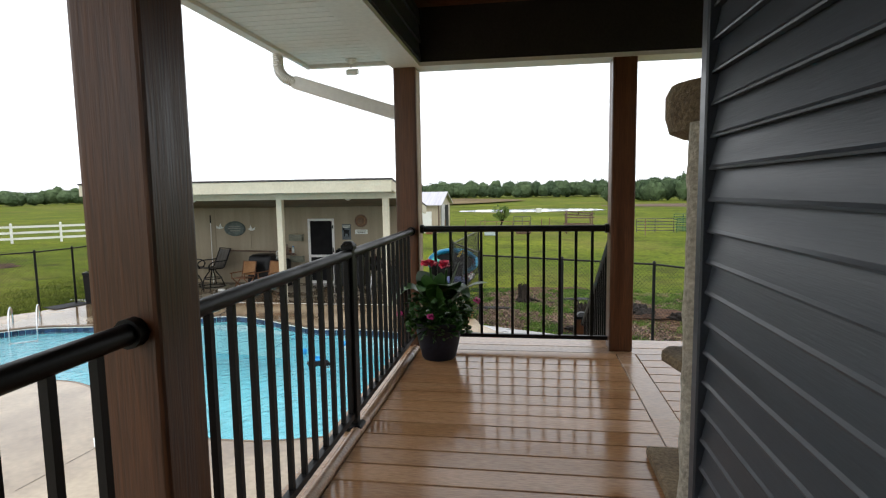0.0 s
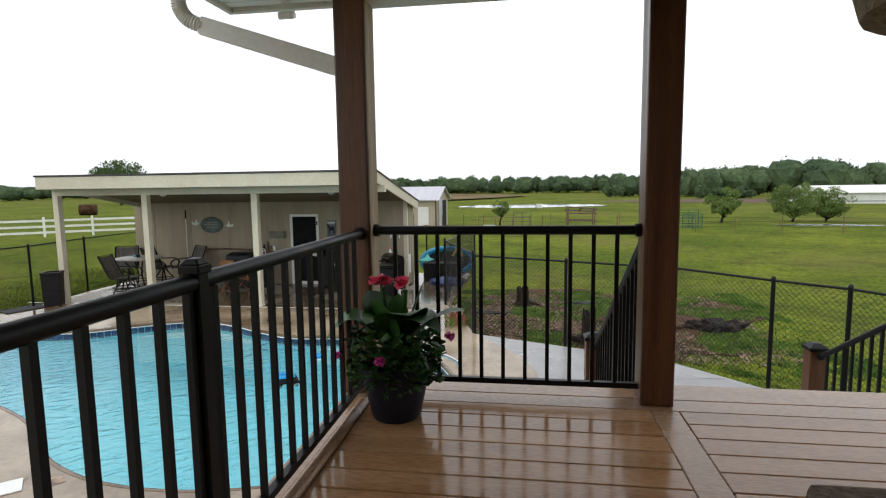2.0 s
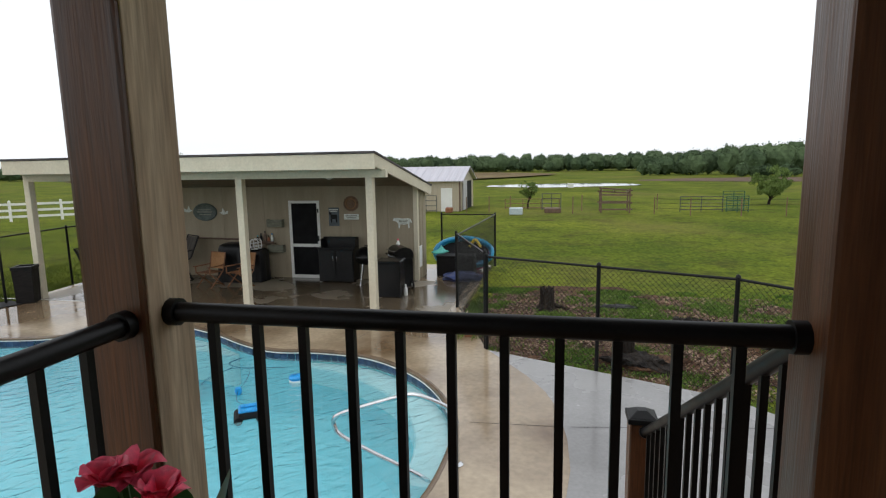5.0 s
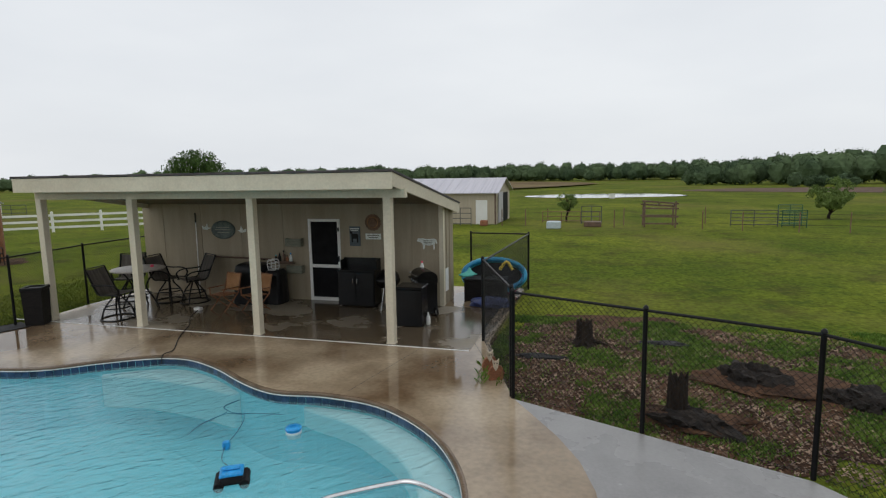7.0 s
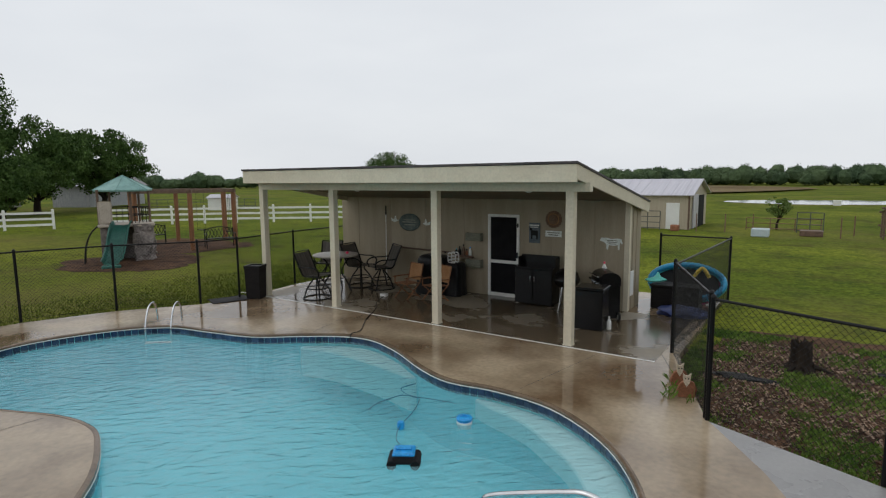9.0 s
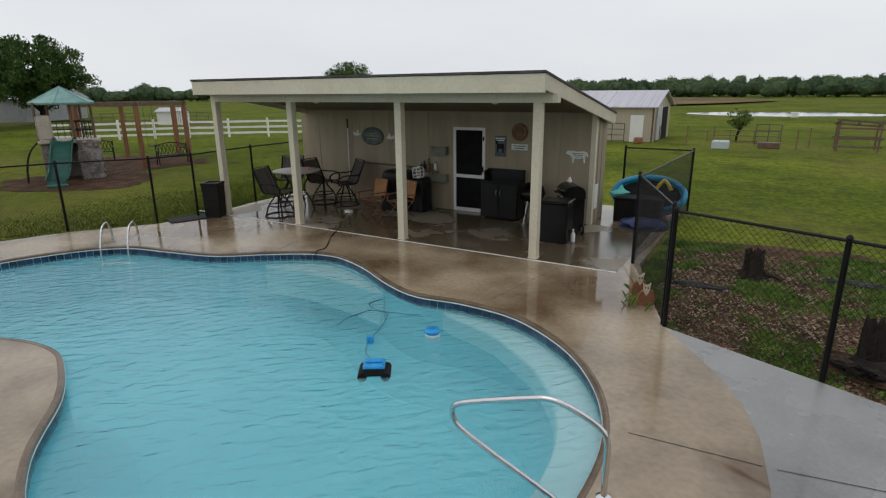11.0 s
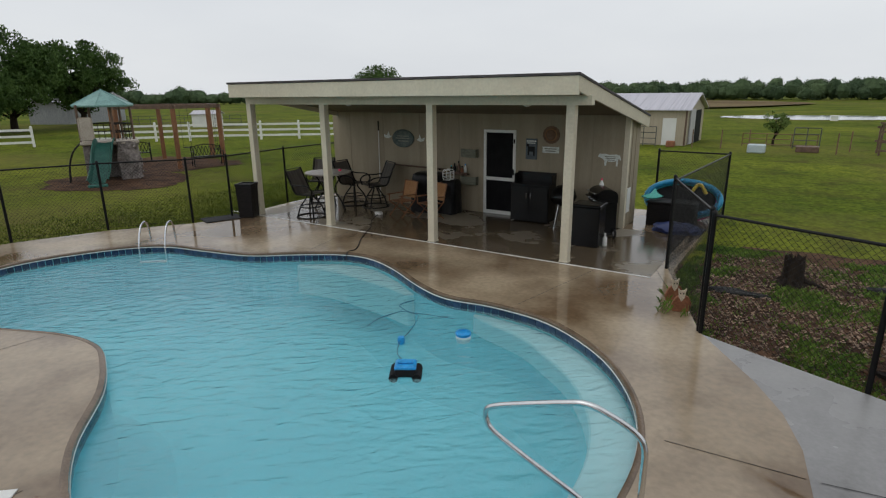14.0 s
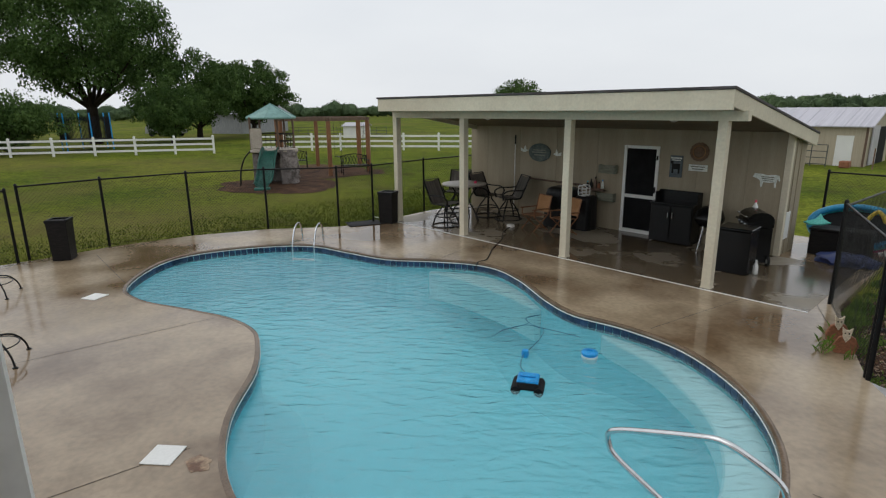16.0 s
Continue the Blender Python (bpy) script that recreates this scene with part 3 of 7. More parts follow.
# ---- porch railing ----
def rail_run(name, p0, p1, z0, z1, posts=(), group="porch railings", ends=True, top=0.936):
    """A black metal railing from p0 to p1; z0 and z1 are the levels of its foot at the two ends."""
    a, b = Vector((*p0, z0)), Vector((*p1, z1))
    L = (b - a).to_2d().length
    r = thing(name, "black powder-coated metal railing with slim square balusters", "railing", Matrix.Translation(a), group)
    ang = math.atan2(b.y - a.y, b.x - a.x)
    dz = b.z - a.z

    def P(s, z):
        return Vector((math.cos(ang) * s * L, math.sin(ang) * s * L, z + dz * s))
    for nm, z, rad in (("top_rail", top, 0.026), ("bottom_rail", 0.085, 0.0)):
        bm = bmesh.new()
        if rad:
            tube(bm, [P(0, z), P(1, z)], rad, 12)
        else:
            d = P(1, z) - P(0, z)
            box(bm, 0, d.length, -0.016, 0.016, -0.015, 0.015, Matrix.Translation(P(0, z)) @ d.to_track_quat("X", "Z").to_matrix().to_4x4())
        made(nm, bm, M_black, r, smooth=bool(rad))
    for s in ((0, 1) if ends else ()):
        d = (P(1, top) - P(0, top)).normalized() * (0.03 if s == 0 else -0.03)
        bm = bmesh.new()
        tube(bm, [P(s, top), P(s, top) + d], 0.036, 12)
        made("socket", bm, M_black, r, smooth=True)
    n = max(2, round(L / 0.127))
    bm = bmesh.new()
    box(bm, -0.0105, 0.0105, -0.0105, 0.0105, 0, 0.84)
    first = made("baluster", bm, M_black, r)
    shear = first.data
    for i in range(n - 1):
        s = (i + 1) / n
        ob = first if i == 0 else new("baluster", shear)
        ob.parent = r
        ob.matrix_basis = Matrix.Translation(P(s, 0.085)) @ pose(0, 0, 0, 0, 0, math.degrees(ang))
    for s in posts:
        pst = new("mid_post")
        pst.parent = r
        pst.matrix_basis = Matrix.Translation(P(s, 0)) @ pose(0, 0, 0, 0, 0, math.degrees(ang))
        boxes("shaft", M_black, [(-0.026, 0.026, -0.026, 0.026, 0.0, 0.98)], pst, 0.004)
        boxes("base_plate", M_black, [(-0.05, 0.05, -0.05, 0.05, 0.0, 0.035)], pst, 0.01)
        bm = bmesh.new()
        box(bm, -0.033, 0.033, -0.033, 0.033, 0.96, 0.986)
        for v in box(bm, -0.031, 0.031, -0.031, 0.031, 0.986, 1.004)[4:]:
            v.co.x *= 0.55
            v.co.y *= 0.55
        made("cap", bm, M_black, pst, bevel=0.004)
    return r


rail_run("railing", (-0.825, 4.45), (0.652, 4.45), 0, 0, top=0.948)
rail_run("railing", (-0.88, 1.365), (-0.88, 4.365), 0, 0, (0.472,))
rail_run("railing", (-0.88, -1.93), (-0.88, 1.19), 0, 0, (0.5,))
# stair to the pool: rails, newels and treads
rail_run("stair_railing", (0.70, 4.54), (0.68, 6.55), -0.02, -1.24, group="stair railings")
rail_run("stair_railing", (2.83, 4.60), (2.80, 6.95), -0.02, -1.40, group="stair railings")


def newel(x, y, top):
    ob = thing("newel_post", "brown timber newel post with a flat black cap", "post", pose(x, y, C), "newel posts")
    h = top - C
    boxes("shaft", M_cedar, [(-0.075, 0.075, -0.075, 0.075, 0, h - 0.05)], ob, 0.008)
    bm = bmesh.new()
    box(bm, -0.088, 0.088, -0.088, 0.088, h - 0.05, h - 0.015)
    vs = box(bm, -0.08, 0.08, -0.08, 0.08, h - 0.015, h + 0.02)
    for v in vs[4:]:
        v.co.x *= 0.35; v.co.y *= 0.35
    made("cap", bm, M_black, ob, bevel=0.004)


newel(0.67, 6.63, -0.21)
newel(2.8, 7.05, -0.37)
newel(2.83, 4.56, 1.0)


def build_stair():
    st = new("stairs_porch")
    tagged(st, "wooden stair from the porch down to the walk", "stairs", kind="structure")
    for k in range(8):
        z = -0.18 * (k + 1)
        y = DECK_Y1 + 0.25 * k
        boxes("tread", M_deck, [(0.74, 2.78, y, y + 0.27, z - 0.03, z)], st, 0.005)
        boxes("riser", M_dark, [(0.76, 2.76, y - 0.003, y + 0.015, z - 0.002, z + 0.15)], st)
    bm = bmesh.new()
    for x in (0.72, 2.78):
        vs = [bm.verts.new((x + dx, y, z)) for dx in (0, 0.035) for y, z in ((DECK_Y1, -0.06), (DECK_Y1 + 2.0, C + 0.12), (DECK_Y1 + 2.0, C), (DECK_Y1 + 1.6, C), (DECK_Y1, -0.4))]
        a, b = vs[:5], vs[5:]
        bm.faces.new(a); bm.faces.new(list(reversed(b)))
        for i in range(5):
            bm.faces.new((a[i], b[i], b[(i + 1) % 5], a[(i + 1) % 5]))
    made("stringer", bm, M_cedar, st)


build_stair()


# ---- house wall with lap siding ----
def build_house():
    w = new("wall_house")
    tagged(w, "house wall clad in charcoal vinyl lap siding", "wall", kind="structure")
    boxes("core", M_dark, [(0.62, 4.0, -3.6, 1.93, -0.3, 2.64)], w)
    boxes("corner_trim", M_siding, [(0.575, 0.62, 1.895, 1.955, -0.02, 2.64), (0.62, 0.68, 1.93, 1.955, -0.02, 2.64)], w, 0.006)
    z = 0.031
    h = 0.0982
    bm = bmesh.new()
    prof = [(0.618, h + 0.012), (0.613, h), (0.596, 0.012), (0.590, 0.003), (0.591, -0.003), (0.612, -0.002)]
    rs = [[bm.verts.new((x, y, zz)) for x, zz in prof] for y in (-3.6, 1.895)]
    for i in range(len(prof) - 1):
        bm.faces.new((rs[0][i], rs[1][i], rs[1][i + 1], rs[0][i + 1]))
    first = made("siding_course", bm, M_siding, w)
    k = 0
    while z < 2.62:
        ob = first if k == 0 else new("siding_course", first.data)
        ob.parent = w
        ob.location.z = z
        z += h
        k += 1
    boxes("starter_strip", M_siding, [(0.604, 0.618, -3.6, 1.895, 0.002, 0.03)], w)
    boxes("end_face", M_siding, [(0.68, 4.0, 1.93, 1.945, 0, 2.64)], w)
    # the porch's far end, behind the walker
    boxes("wall_back", M_siding, [(-1.0, 4.0, -3.75, -3.6, -0.3, 2.66)])
    tagged(bpy.data.objects["wall_back"], "charcoal house wall closing the porch", "wall", kind="structure")


build_house()

for ob in [o for o in scene.objects if o not in before_porch and o.parent is None]:
    ob.location.y += PORCH_Y


# ---- pool house ----
PH_X0, PH_X1, PH_YF, PH_YW, PH_YB = -11.68, -3.21, 13.09, 16.66, 17.75


def roof_z(y):
    return 1.575 - (y - PH_YF) * 0.17


def build_pool_house():
    h = thing("pool_house", "cream painted open-front pool house with shed roof", "pool house", pose(0, 0, 0))
    x0, x1 = -11.85, -3.34
    bm = bmesh.new()
    # front wall with the doorway cut through, side and back walls
    dx0, dx1, dz = -6.83, -5.96, 0.44
    t = roof_z(PH_YW) - 0.16
    for a, b, c, d in ((x0, dx0, C, t), (dx1, x1, C, t), (dx0, dx1, dz, t)):
        box(bm, a, b, PH_YW, PH_YW + 0.1, c, d)
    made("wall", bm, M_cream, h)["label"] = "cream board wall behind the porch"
    bm = bmesh.new()
    for x in (x0, x1 - 0.1):
        vs = [bm.verts.new((x + dx, y, z)) for dx in (0, 0.1) for y, z in ((PH_YW + 0.1, C), (17.6, C), (17.6, roof_z(17.6) - 0.16), (PH_YW + 0.1, t))]
        a, b = vs[:4], vs[4:]
        bm.faces.new(a); bm.faces.new(list(reversed(b)))
        for i in range(4):
            bm.faces.new((a[i], a[(i + 1) % 4], b[(i + 1) % 4], b[i]))
    box(bm, x0 + 0.1, x1 - 0.1, 17.5, 17.6, C, roof_z(17.6) - 0.16)
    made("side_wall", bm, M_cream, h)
    # battens and corner boards
    for x in (-11.2, -10.0, -8.78, -7.56, -5.12, -4.1):
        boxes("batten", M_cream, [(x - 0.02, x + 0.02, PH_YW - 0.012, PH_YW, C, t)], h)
    for y in (16.95, 17.25):
        boxes("batten", M_cream, [(x1, x1 + 0.012, y - 0.02, y + 0.02, C, roof_z(y) - 0.16)], h)
    bm = bmesh.new()
    box(bm, x1 - 0.09, x1 + 0.018, PH_YW - 0.02, PH_YW, C, t)
    box(bm, x1, x1 + 0.02, PH_YW, PH_YW + 0.1, C, t)
    made("corner_board", bm, M_trim, h, bevel=0.003)
    # posts
    bm = bmesh.new()
    box(bm, -0.075, 0.075, -0.075, 0.075, 0, 1.09 - C)
    box(bm, -0.085, 0.085, -0.085, 0.085, 0, 0.03)
    first = made("porch_post", bm, M_trim, h, bevel=0.006)
    for k, x in enumerate((-3.5, -6.33, -9.18, -11.62)):
        ob = first if k == 0 else new("porch_post", first.data)
        ob.parent = h
        ob.location = (x, 13.63, C)
    # carrying beam with its notched end
    bm = bmesh.new()
    box(bm, PH_X0 - 0.02, PH_X1 + 0.06, 13.56, 13.70, 1.085, 1.245)
    made("beam", bm, M_trim, h, bevel=0.006)
    # roof deck, fascia boards, drip edge
    def sloped(name, m, xa, xb, ya, yb, up, down, bev=0.003):
        bm = bmesh.new()
        vs = [bm.verts.new((x, y, roof_z(y) + dz)) for x in (xa, xb) for y, dz in ((ya, down), (yb, down), (yb, up), (ya, up))]
        a, b = vs[:4], vs[4:]
        bm.faces.new(a); bm.faces.new(list(reversed(b)))
        for i in range(4):
            bm.faces.new((a[i], a[(i + 1) % 4], b[(i + 1) % 4], b[i]))
        return made(name, bm, m, h, bevel=bev)
    sloped("roof", M_roofing, PH_X0 - 0.02, PH_X1 + 0.02, PH_YF - 0.02, PH_YB + 0.02, 0.01, -0.03)
    sloped("roof_underside", M_ceiling_shade, PH_X0 + 0.04, PH_X1 - 0.04, PH_YF + 0.04, PH_YB, -0.12, -0.155)
    sloped("side_fascia", M_trim, PH_X1 - 0.04, PH_X1, PH_YF + 0.04, PH_YB, -0.03, -0.27)
    sloped("side_fascia", M_trim, PH_X0, PH_X0 + 0.04, PH_YF + 0.04, PH_YB, -0.03, -0.27)
    boxes("front_fascia", M_trim, [(PH_X0, PH_X1, PH_YF, PH_YF + 0.04, 1.25, 1.54)], h, 0.004)
    boxes("back_fascia", M_trim, [(PH_X0, PH_X1, PH_YB, PH_YB + 0.03, roof_z(PH_YB) - 0.2, roof_z(PH_YB) - 0.03)], h)
    # screen door
    d = new("screen_door"); d.parent = h
    d["label"] = "white-framed screen door with dark mesh"
    d.matrix_basis = pose(dx0, PH_YW, C)
    w, hh = dx1 - dx0, dz - C
    boxes("frame", M_white, [(0, 0.075, -0.02, 0.03, 0, hh), (w - 0.075, w, -0.02, 0.03, 0, hh), (0.075, w - 0.075, -0.02, 0.03, hh - 0.07, hh),
                             (0.075, w - 0.075, -0.02, 0.03, 0, 0.09), (0.075, w - 0.075, -0.02, 0.03, 0.84, 0.92)], d, 0.005)
    boxes("mesh", M_screen, [(0.075, w - 0.075, 0.0, 0.01, 0.09, 0.84), (0.075, w - 0.075, 0.0, 0.01, 0.92, hh - 0.07)], d)
    boxes("handle", M_black, [(w - 0.055, w - 0.03, -0.06, -0.02, 1.0, 1.14)], d, 0.004)
    boxes("closer", M_black, [(w - 0.06, w - 0.02, -0.035, -0.02, 1.75, 1.85)], d, 0.004)
    # white vent panel on the end wall
    boxes("vent", M_white, [(x1, x1 + 0.02, 16.8, 17.05, -1.3, -0.75)], h, 0.004)
    # small ceiling lamps
    for x in (-9.6, -4.9):
        bm = bmesh.new()
        lathe(bm, [(0.06, 0), (0.09, -0.02), (0.08, -0.06), (0.03, -0.09)], 14, (x, 14.9, roof_z(14.9) - 0.155))
        made("ceiling_light", bm, M_white, h, smooth=True)
    return h


# darker tan than the walls: the under-roof shade is put into this colour
M_ceiling_shade = mat("ceiling_with_shade", (0.15, 0.118, 0.078), (0.2, 0.16, 0.108), rough=0.7, scale=1.2, fine=18, stretch=(0.4, 3, 3), bump=0.1)
M_screen = mat("insect_screen_and_dark_opening", (0.006, 0.006, 0.007), (0.011, 0.011, 0.012), spec=0.12, rough=0.7, scale=4, fine=200, bump=0.2)
build_pool_house()
# white strip drain along the porch slab
bm = bmesh.new()
box(bm, -12.6, -2.0, 13.47, 13.51, C + 0.002, C + 0.006)
tagged(made("trim_drain", bm, M_white), "white strip drain set in the concrete", "drain", kind="structure")


# ---- chain-link fence ----
def chain_fence(name, pts, height=1.2, label="black chain-link fence with slim round posts", base=None, thick=0.028, mesh_r=0.0025, pitch=0.075):
    base = LAWN if base is None else base
    f = thing(name, label, "fence", pose(pts[0][0], pts[0][1], base), "chain-link fences")
    o = Vector((*pts[0], 0))
    P = [Vector((*p, 0)) - o for p in pts]
    bm = bmesh.new()
    lathe(bm, [(thick, 0), (thick, height + 0.02), (thick * 1.25, height + 0.025), (thick * 0.9, height + 0.05), (0.004, height + 0.065)], 10)
    first = made("post", bm, M_black, f, smooth=True)
    for k, p in enumerate(P):
        ob = first if k == 0 else new("post", first.data)
        ob.parent = f
        ob.location = p
    tubes("top_rail", M_black, [[a + Vector((0, 0, height)), b + Vector((0, 0, height))] for a, b in zip(P, P[1:])], 0.018, f)
    tubes("tension_wire", M_black, [[a + Vector((0, 0, 0.06)), b + Vector((0, 0, 0.06))] for a, b in zip(P, P[1:])], 0.003, f, 4)
    bm = bmesh.new()
    for a, b in zip(P, P[1:]):
        d = b - a
        L = d.length
        d.normalize()
        nrm = Vector((-d.y, d.x, 0))
        H = height - 0.03
        s = -H
        while s < L:
            for way in (1, -1):
                s0, s1 = max(0, s), min(L, s + H)
                if s1 > s0:
                    z0, z1 = (s0 - s, s1 - s) if way == 1 else (H - (s0 - s), H - (s1 - s))
                    p, q = a + d * s0 + Vector((0, 0, z0 + 0.03)), a + d * s1 + Vector((0, 0, z1 + 0.03))
                    up = (q - p).normalized().cross(nrm)
                    vs = [bm.verts.new(e + v * mesh_r + nrm * (0.004 * way)) for e in (p, q) for v in (up, -0.5 * up + 0.87 * nrm, -0.5 * up - 0.87 * nrm)]
                    for i in range(3):
                        j = (i + 1) % 3
                        bm.faces.new((vs[i], vs[j], vs[3 + j], vs[3 + i]))
            s += pitch
    tagged(made("wire_mesh", bm, M_galv, f), kind="stuff")
    return f


chain_fence("chain_link_fence", [(-13.82, 5.75), (-13.98, 7.24), (-13.85, 9.0), (-13.22, 10.65), (-12.2, 12.1), (-12.0, 13.05), (-12.28, 15.1), (-12.3, 17.4)], 1.5, base=C)
chain_fence("chain_link_fence", [(-0.94, 11.61), (0.71, 10.92), (2.29, 10.25), (3.31, 9.13), (3.95, 8.55), (4.6, 7.4)], 1.5, base=C)
chain_fence("chain_link_fence", [(-1.88, 14.15), (-0.97, 11.66)], 1.54, base=C)
chain_fence("chain_link_fence", [(-3.2, 19.0), (-1.62, 18.9), (-1.88, 14.2)], 1.5, base=C)
chain_fence("chain_link_gate", [(-13.7, 5.55), (-13.55, 4.3), (-13.4, 2.0)], 1.45, "black chain-link gate beside the pool fence", base=C)


# ---- things on the porch ----
M_pot = mat("blue_black_resin", (0.008, 0.009, 0.016), (0.014, 0.016, 0.027), spec=0.25, rough=0.5, scale=4, fine=40, bump=0.05)
M_canna = mat("canna_leaf", (0.014, 0.052, 0.009), (0.036, 0.10, 0.016), spec=0.25, rough=0.45, scale=5, fine=60, stretch=(1, 1, 0.3), bump=0.15, fine_amt=0.15)
M_petal = mat("pink_red_petal", (0.78, 0.055, 0.13), (0.85, 0.11, 0.2), rough=0.5, scale=12, fine=60, bump=0.05)
M_petal2 = mat("magenta_petal", (0.55, 0.03, 0.22), (0.65, 0.08, 0.3), rough=0.5, scale=12, fine=60, bump=0.05)
M_sisal = mat("worn_cream_carpet", (0.36, 0.32, 0.25), (0.47, 0.43, 0.35), rough=0.95, scale=4, fine=55, bump=0.9, fine_amt=0.3, dist=0.012)
M_carpet = mat("brown_carpet", (0.14, 0.10, 0.06), (0.23, 0.17, 0.10), rough=0.95, scale=4, fine=70, bump=0.9, fine_amt=0.35, dist=0.012)


def blade_leaf(bm, root, tip, width, droop, fold=0.25, n=7):
    """A broad pointed leaf from root to tip, sagging by droop, folded along its rib."""
    a, b = Vector(root), Vector(tip)
    side = (b - a).cross(Vector((0, 0, 1)))
    side = side.normalized() if side.length > 1e-4 else Vector((1, 0, 0))
    rows = []
    for i in range(n + 1):
        s = i / n
        p = a.lerp(b, s) + Vector((0, 0, droop * math.sin(math.pi * s)))
        w = width * (math.sin(math.pi * min(1, 0.06 + 0.94 * s) ** 0.8) ** 0.75) * 0.5 + 0.002
        up = Vector((0, 0, fold * w))
        rows.append([bm.verts.new(p + side * w + up), bm.verts.new(p), bm.verts.new(p - side * w + up)])
    for r, q in zip(rows, rows[1:]):
        bm.faces.new((r[0], r[1], q[1], q[0]))
        bm.faces.new((r[1], r[2], q[2], q[1]))


def build_planter():
    rnd = random.Random(5)
    t = thing("potted_plant", "dark blue pot of red canna and magenta geraniums on deck", "potted plant", pose(-0.63, 4.10 + PORCH_Y, 0.0) @ Matrix.Diagonal((1.14, 1.14, 1.04, 1)))
    bm = bmesh.new()
    lathe(bm, [(0.02, 0.0), (0.105, 0.0), (0.112, 0.012), (0.135, 0.12), (0.155, 0.24), (0.165, 0.25), (0.168, 0.275), (0.155, 0.278), (0.148, 0.25), (0.02, 0.24)], 28)
    made("pot", bm, M_pot, t, smooth=True)
    bm = bmesh.new()
    for k, (x, y, z, w, d) in enumerate(((-0.07, -0.07, 0.62, 0.12, 0.02), (0.02, 0.02, 0.62, 0.10, 0.02), (0.14, 0.03, 0.70, 0.07, 0.0), (0.33, -0.05, 0.56, 0.09, 0.05),
                                         (-0.33, -0.09, 0.33, 0.115, 0.16), (0.1, -0.14, 0.55, 0.12, 0.06), (-0.14, 0.09, 0.62, 0.1, 0.02), (-0.1, -0.12, 0.5, 0.11, 0.05), (0.22, -0.08, 0.46, 0.1, 0.06))):
        blade_leaf(bm, (x * 0.15, y * 0.15, 0.30 + 0.02 * k), (x, y, z), w * 2.1, d, 0.15, 10)
    ob = made("canna_leaves", bm, M_canna, t, smooth=True)
    ob["label"] = "broad dark green canna leaves"
    bm = bmesh.new()
    for x, y, z in ((-0.05, 0.0, 0.66), (0.06, -0.02, 0.65), (0.0, 0.03, 0.5)):
        tube(bm, [(x * 0.2, y * 0.2, 0.24), (x * 0.7, y, 0.45), (x, y, z)], 0.009, 6)
    for k in range(60):
        a, r = rnd.uniform(0, 6.28), rnd.uniform(0.08, 0.24)
        tube(bm, [(0.05 * math.cos(a), 0.05 * math.sin(a), 0.26), (r * math.cos(a), r * math.sin(a), 0.24 + rnd.uniform(-0.08, 0.2))], 0.003, 4)
    made("stem", bm, M_canna, t)
    bm = bmesh.new()
    for k in range(620):
        a, r = rnd.uniform(0, 6.28), 0.215 * rnd.random() ** 0.45
        z = 0.2 + rnd.random() * 0.27 - max(0, r - 0.17) * 0.6
        p = Vector((r * math.cos(a), r * math.sin(a), z))
        s = rnd.uniform(0.012, 0.026)
        m = Matrix.Translation(p) @ Euler((rnd.uniform(-1, 1), rnd.uniform(-1, 1), rnd.uniform(0, 6))).to_matrix().to_4x4()
        vs = [bm.verts.new(m @ Vector((s * math.cos(q), s * math.sin(q), 0.25 * s * (i % 2)))) for i, q in enumerate(x * math.pi / 3 for x in range(6))]
        bm.faces.new(vs)
    tagged(made("foliage", bm, M_canna, t), kind="stuff")

    def flower(name, at, n, size, m):
        bm = bmesh.new()
        for k in range(n):
            a, el = rnd.uniform(0, 6.28), rnd.uniform(-0.2, 1.2)
            d = Vector((math.cos(a) * math.cos(el), math.sin(a) * math.cos(el), math.sin(el)))
            blade_leaf(bm, d * 0.006, d * size * rnd.uniform(0.7, 1.1), size * 1.0, 0.012, 0.4, 4)
        made(name, bm, m, t, smooth=True, at=pose(*at))
    for at in ((-0.075, -0.01, 0.665), (0.045, -0.03, 0.66), (-0.05, 0.03, 0.67)):
        flower("canna_bloom", at, 11, 0.055, M_petal)
    for at in ((-0.02, -0.2, 0.33), (0.26, -0.06, 0.42), (-0.23, -0.14, 0.33)):
        flower("geranium_bloom", at, 18, 0.03, M_petal2)


build_planter()


def build_cat_tree():
    t = thing("cat_tree", "tall cream carpeted cat tree with brown basket top on the deck", "cat tree", pose(0.66, 2.15 + PORCH_Y, 0.0))
    bm = bmesh.new()
    box(bm, -0.08, 0.5, -0.16, 0.50, 0.0, 0.05)
    made("base", bm, M_carpet, t, bevel=0.015, seg=2)
    bm = bmesh.new()
    prof = []
    rnd = random.Random(2)
    for k in range(30):
        prof.append((0.062 + rnd.uniform(-0.003, 0.003) + (0.003 if k % 5 == 0 else 0), 0.05 + k * 1.43 / 29))
    lathe(bm, prof, 22)
    made("pole", bm, M_sisal, t, smooth=True)
    bm = bmesh.new()
    lathe(bm, [(0.02, 1.44), (0.2, 1.44), (0.245, 1.46), (0.262, 1.52), (0.262, 1.6), (0.245, 1.635), (0.215, 1.63), (0.2, 1.56), (0.03, 1.52)], 26, (0.16, 0.16, 0))
    made("basket", bm, M_carpet, t, smooth=True)
    bm = bmesh.new()
    slab(bm, [(-0.01, 0.44), (-0.055, 0.36), (0.02, 0.02), (0.1, -0.04), (0.3, 0.1), (0.3, 0.44)], 0.50, 0.55)
    made("shelf", bm, M_carpet, t, bevel=0.015, seg=2)
    bm = bmesh.new()
    slab(bm, [(0.05, -0.10), (0.12, -0.17), (0.34, -0.10), (0.34, 0.05), (0.08, 0.03)], 0.36, 0.41)
    made("lower_shelf", bm, M_carpet, t, bevel=0.015, seg=2)


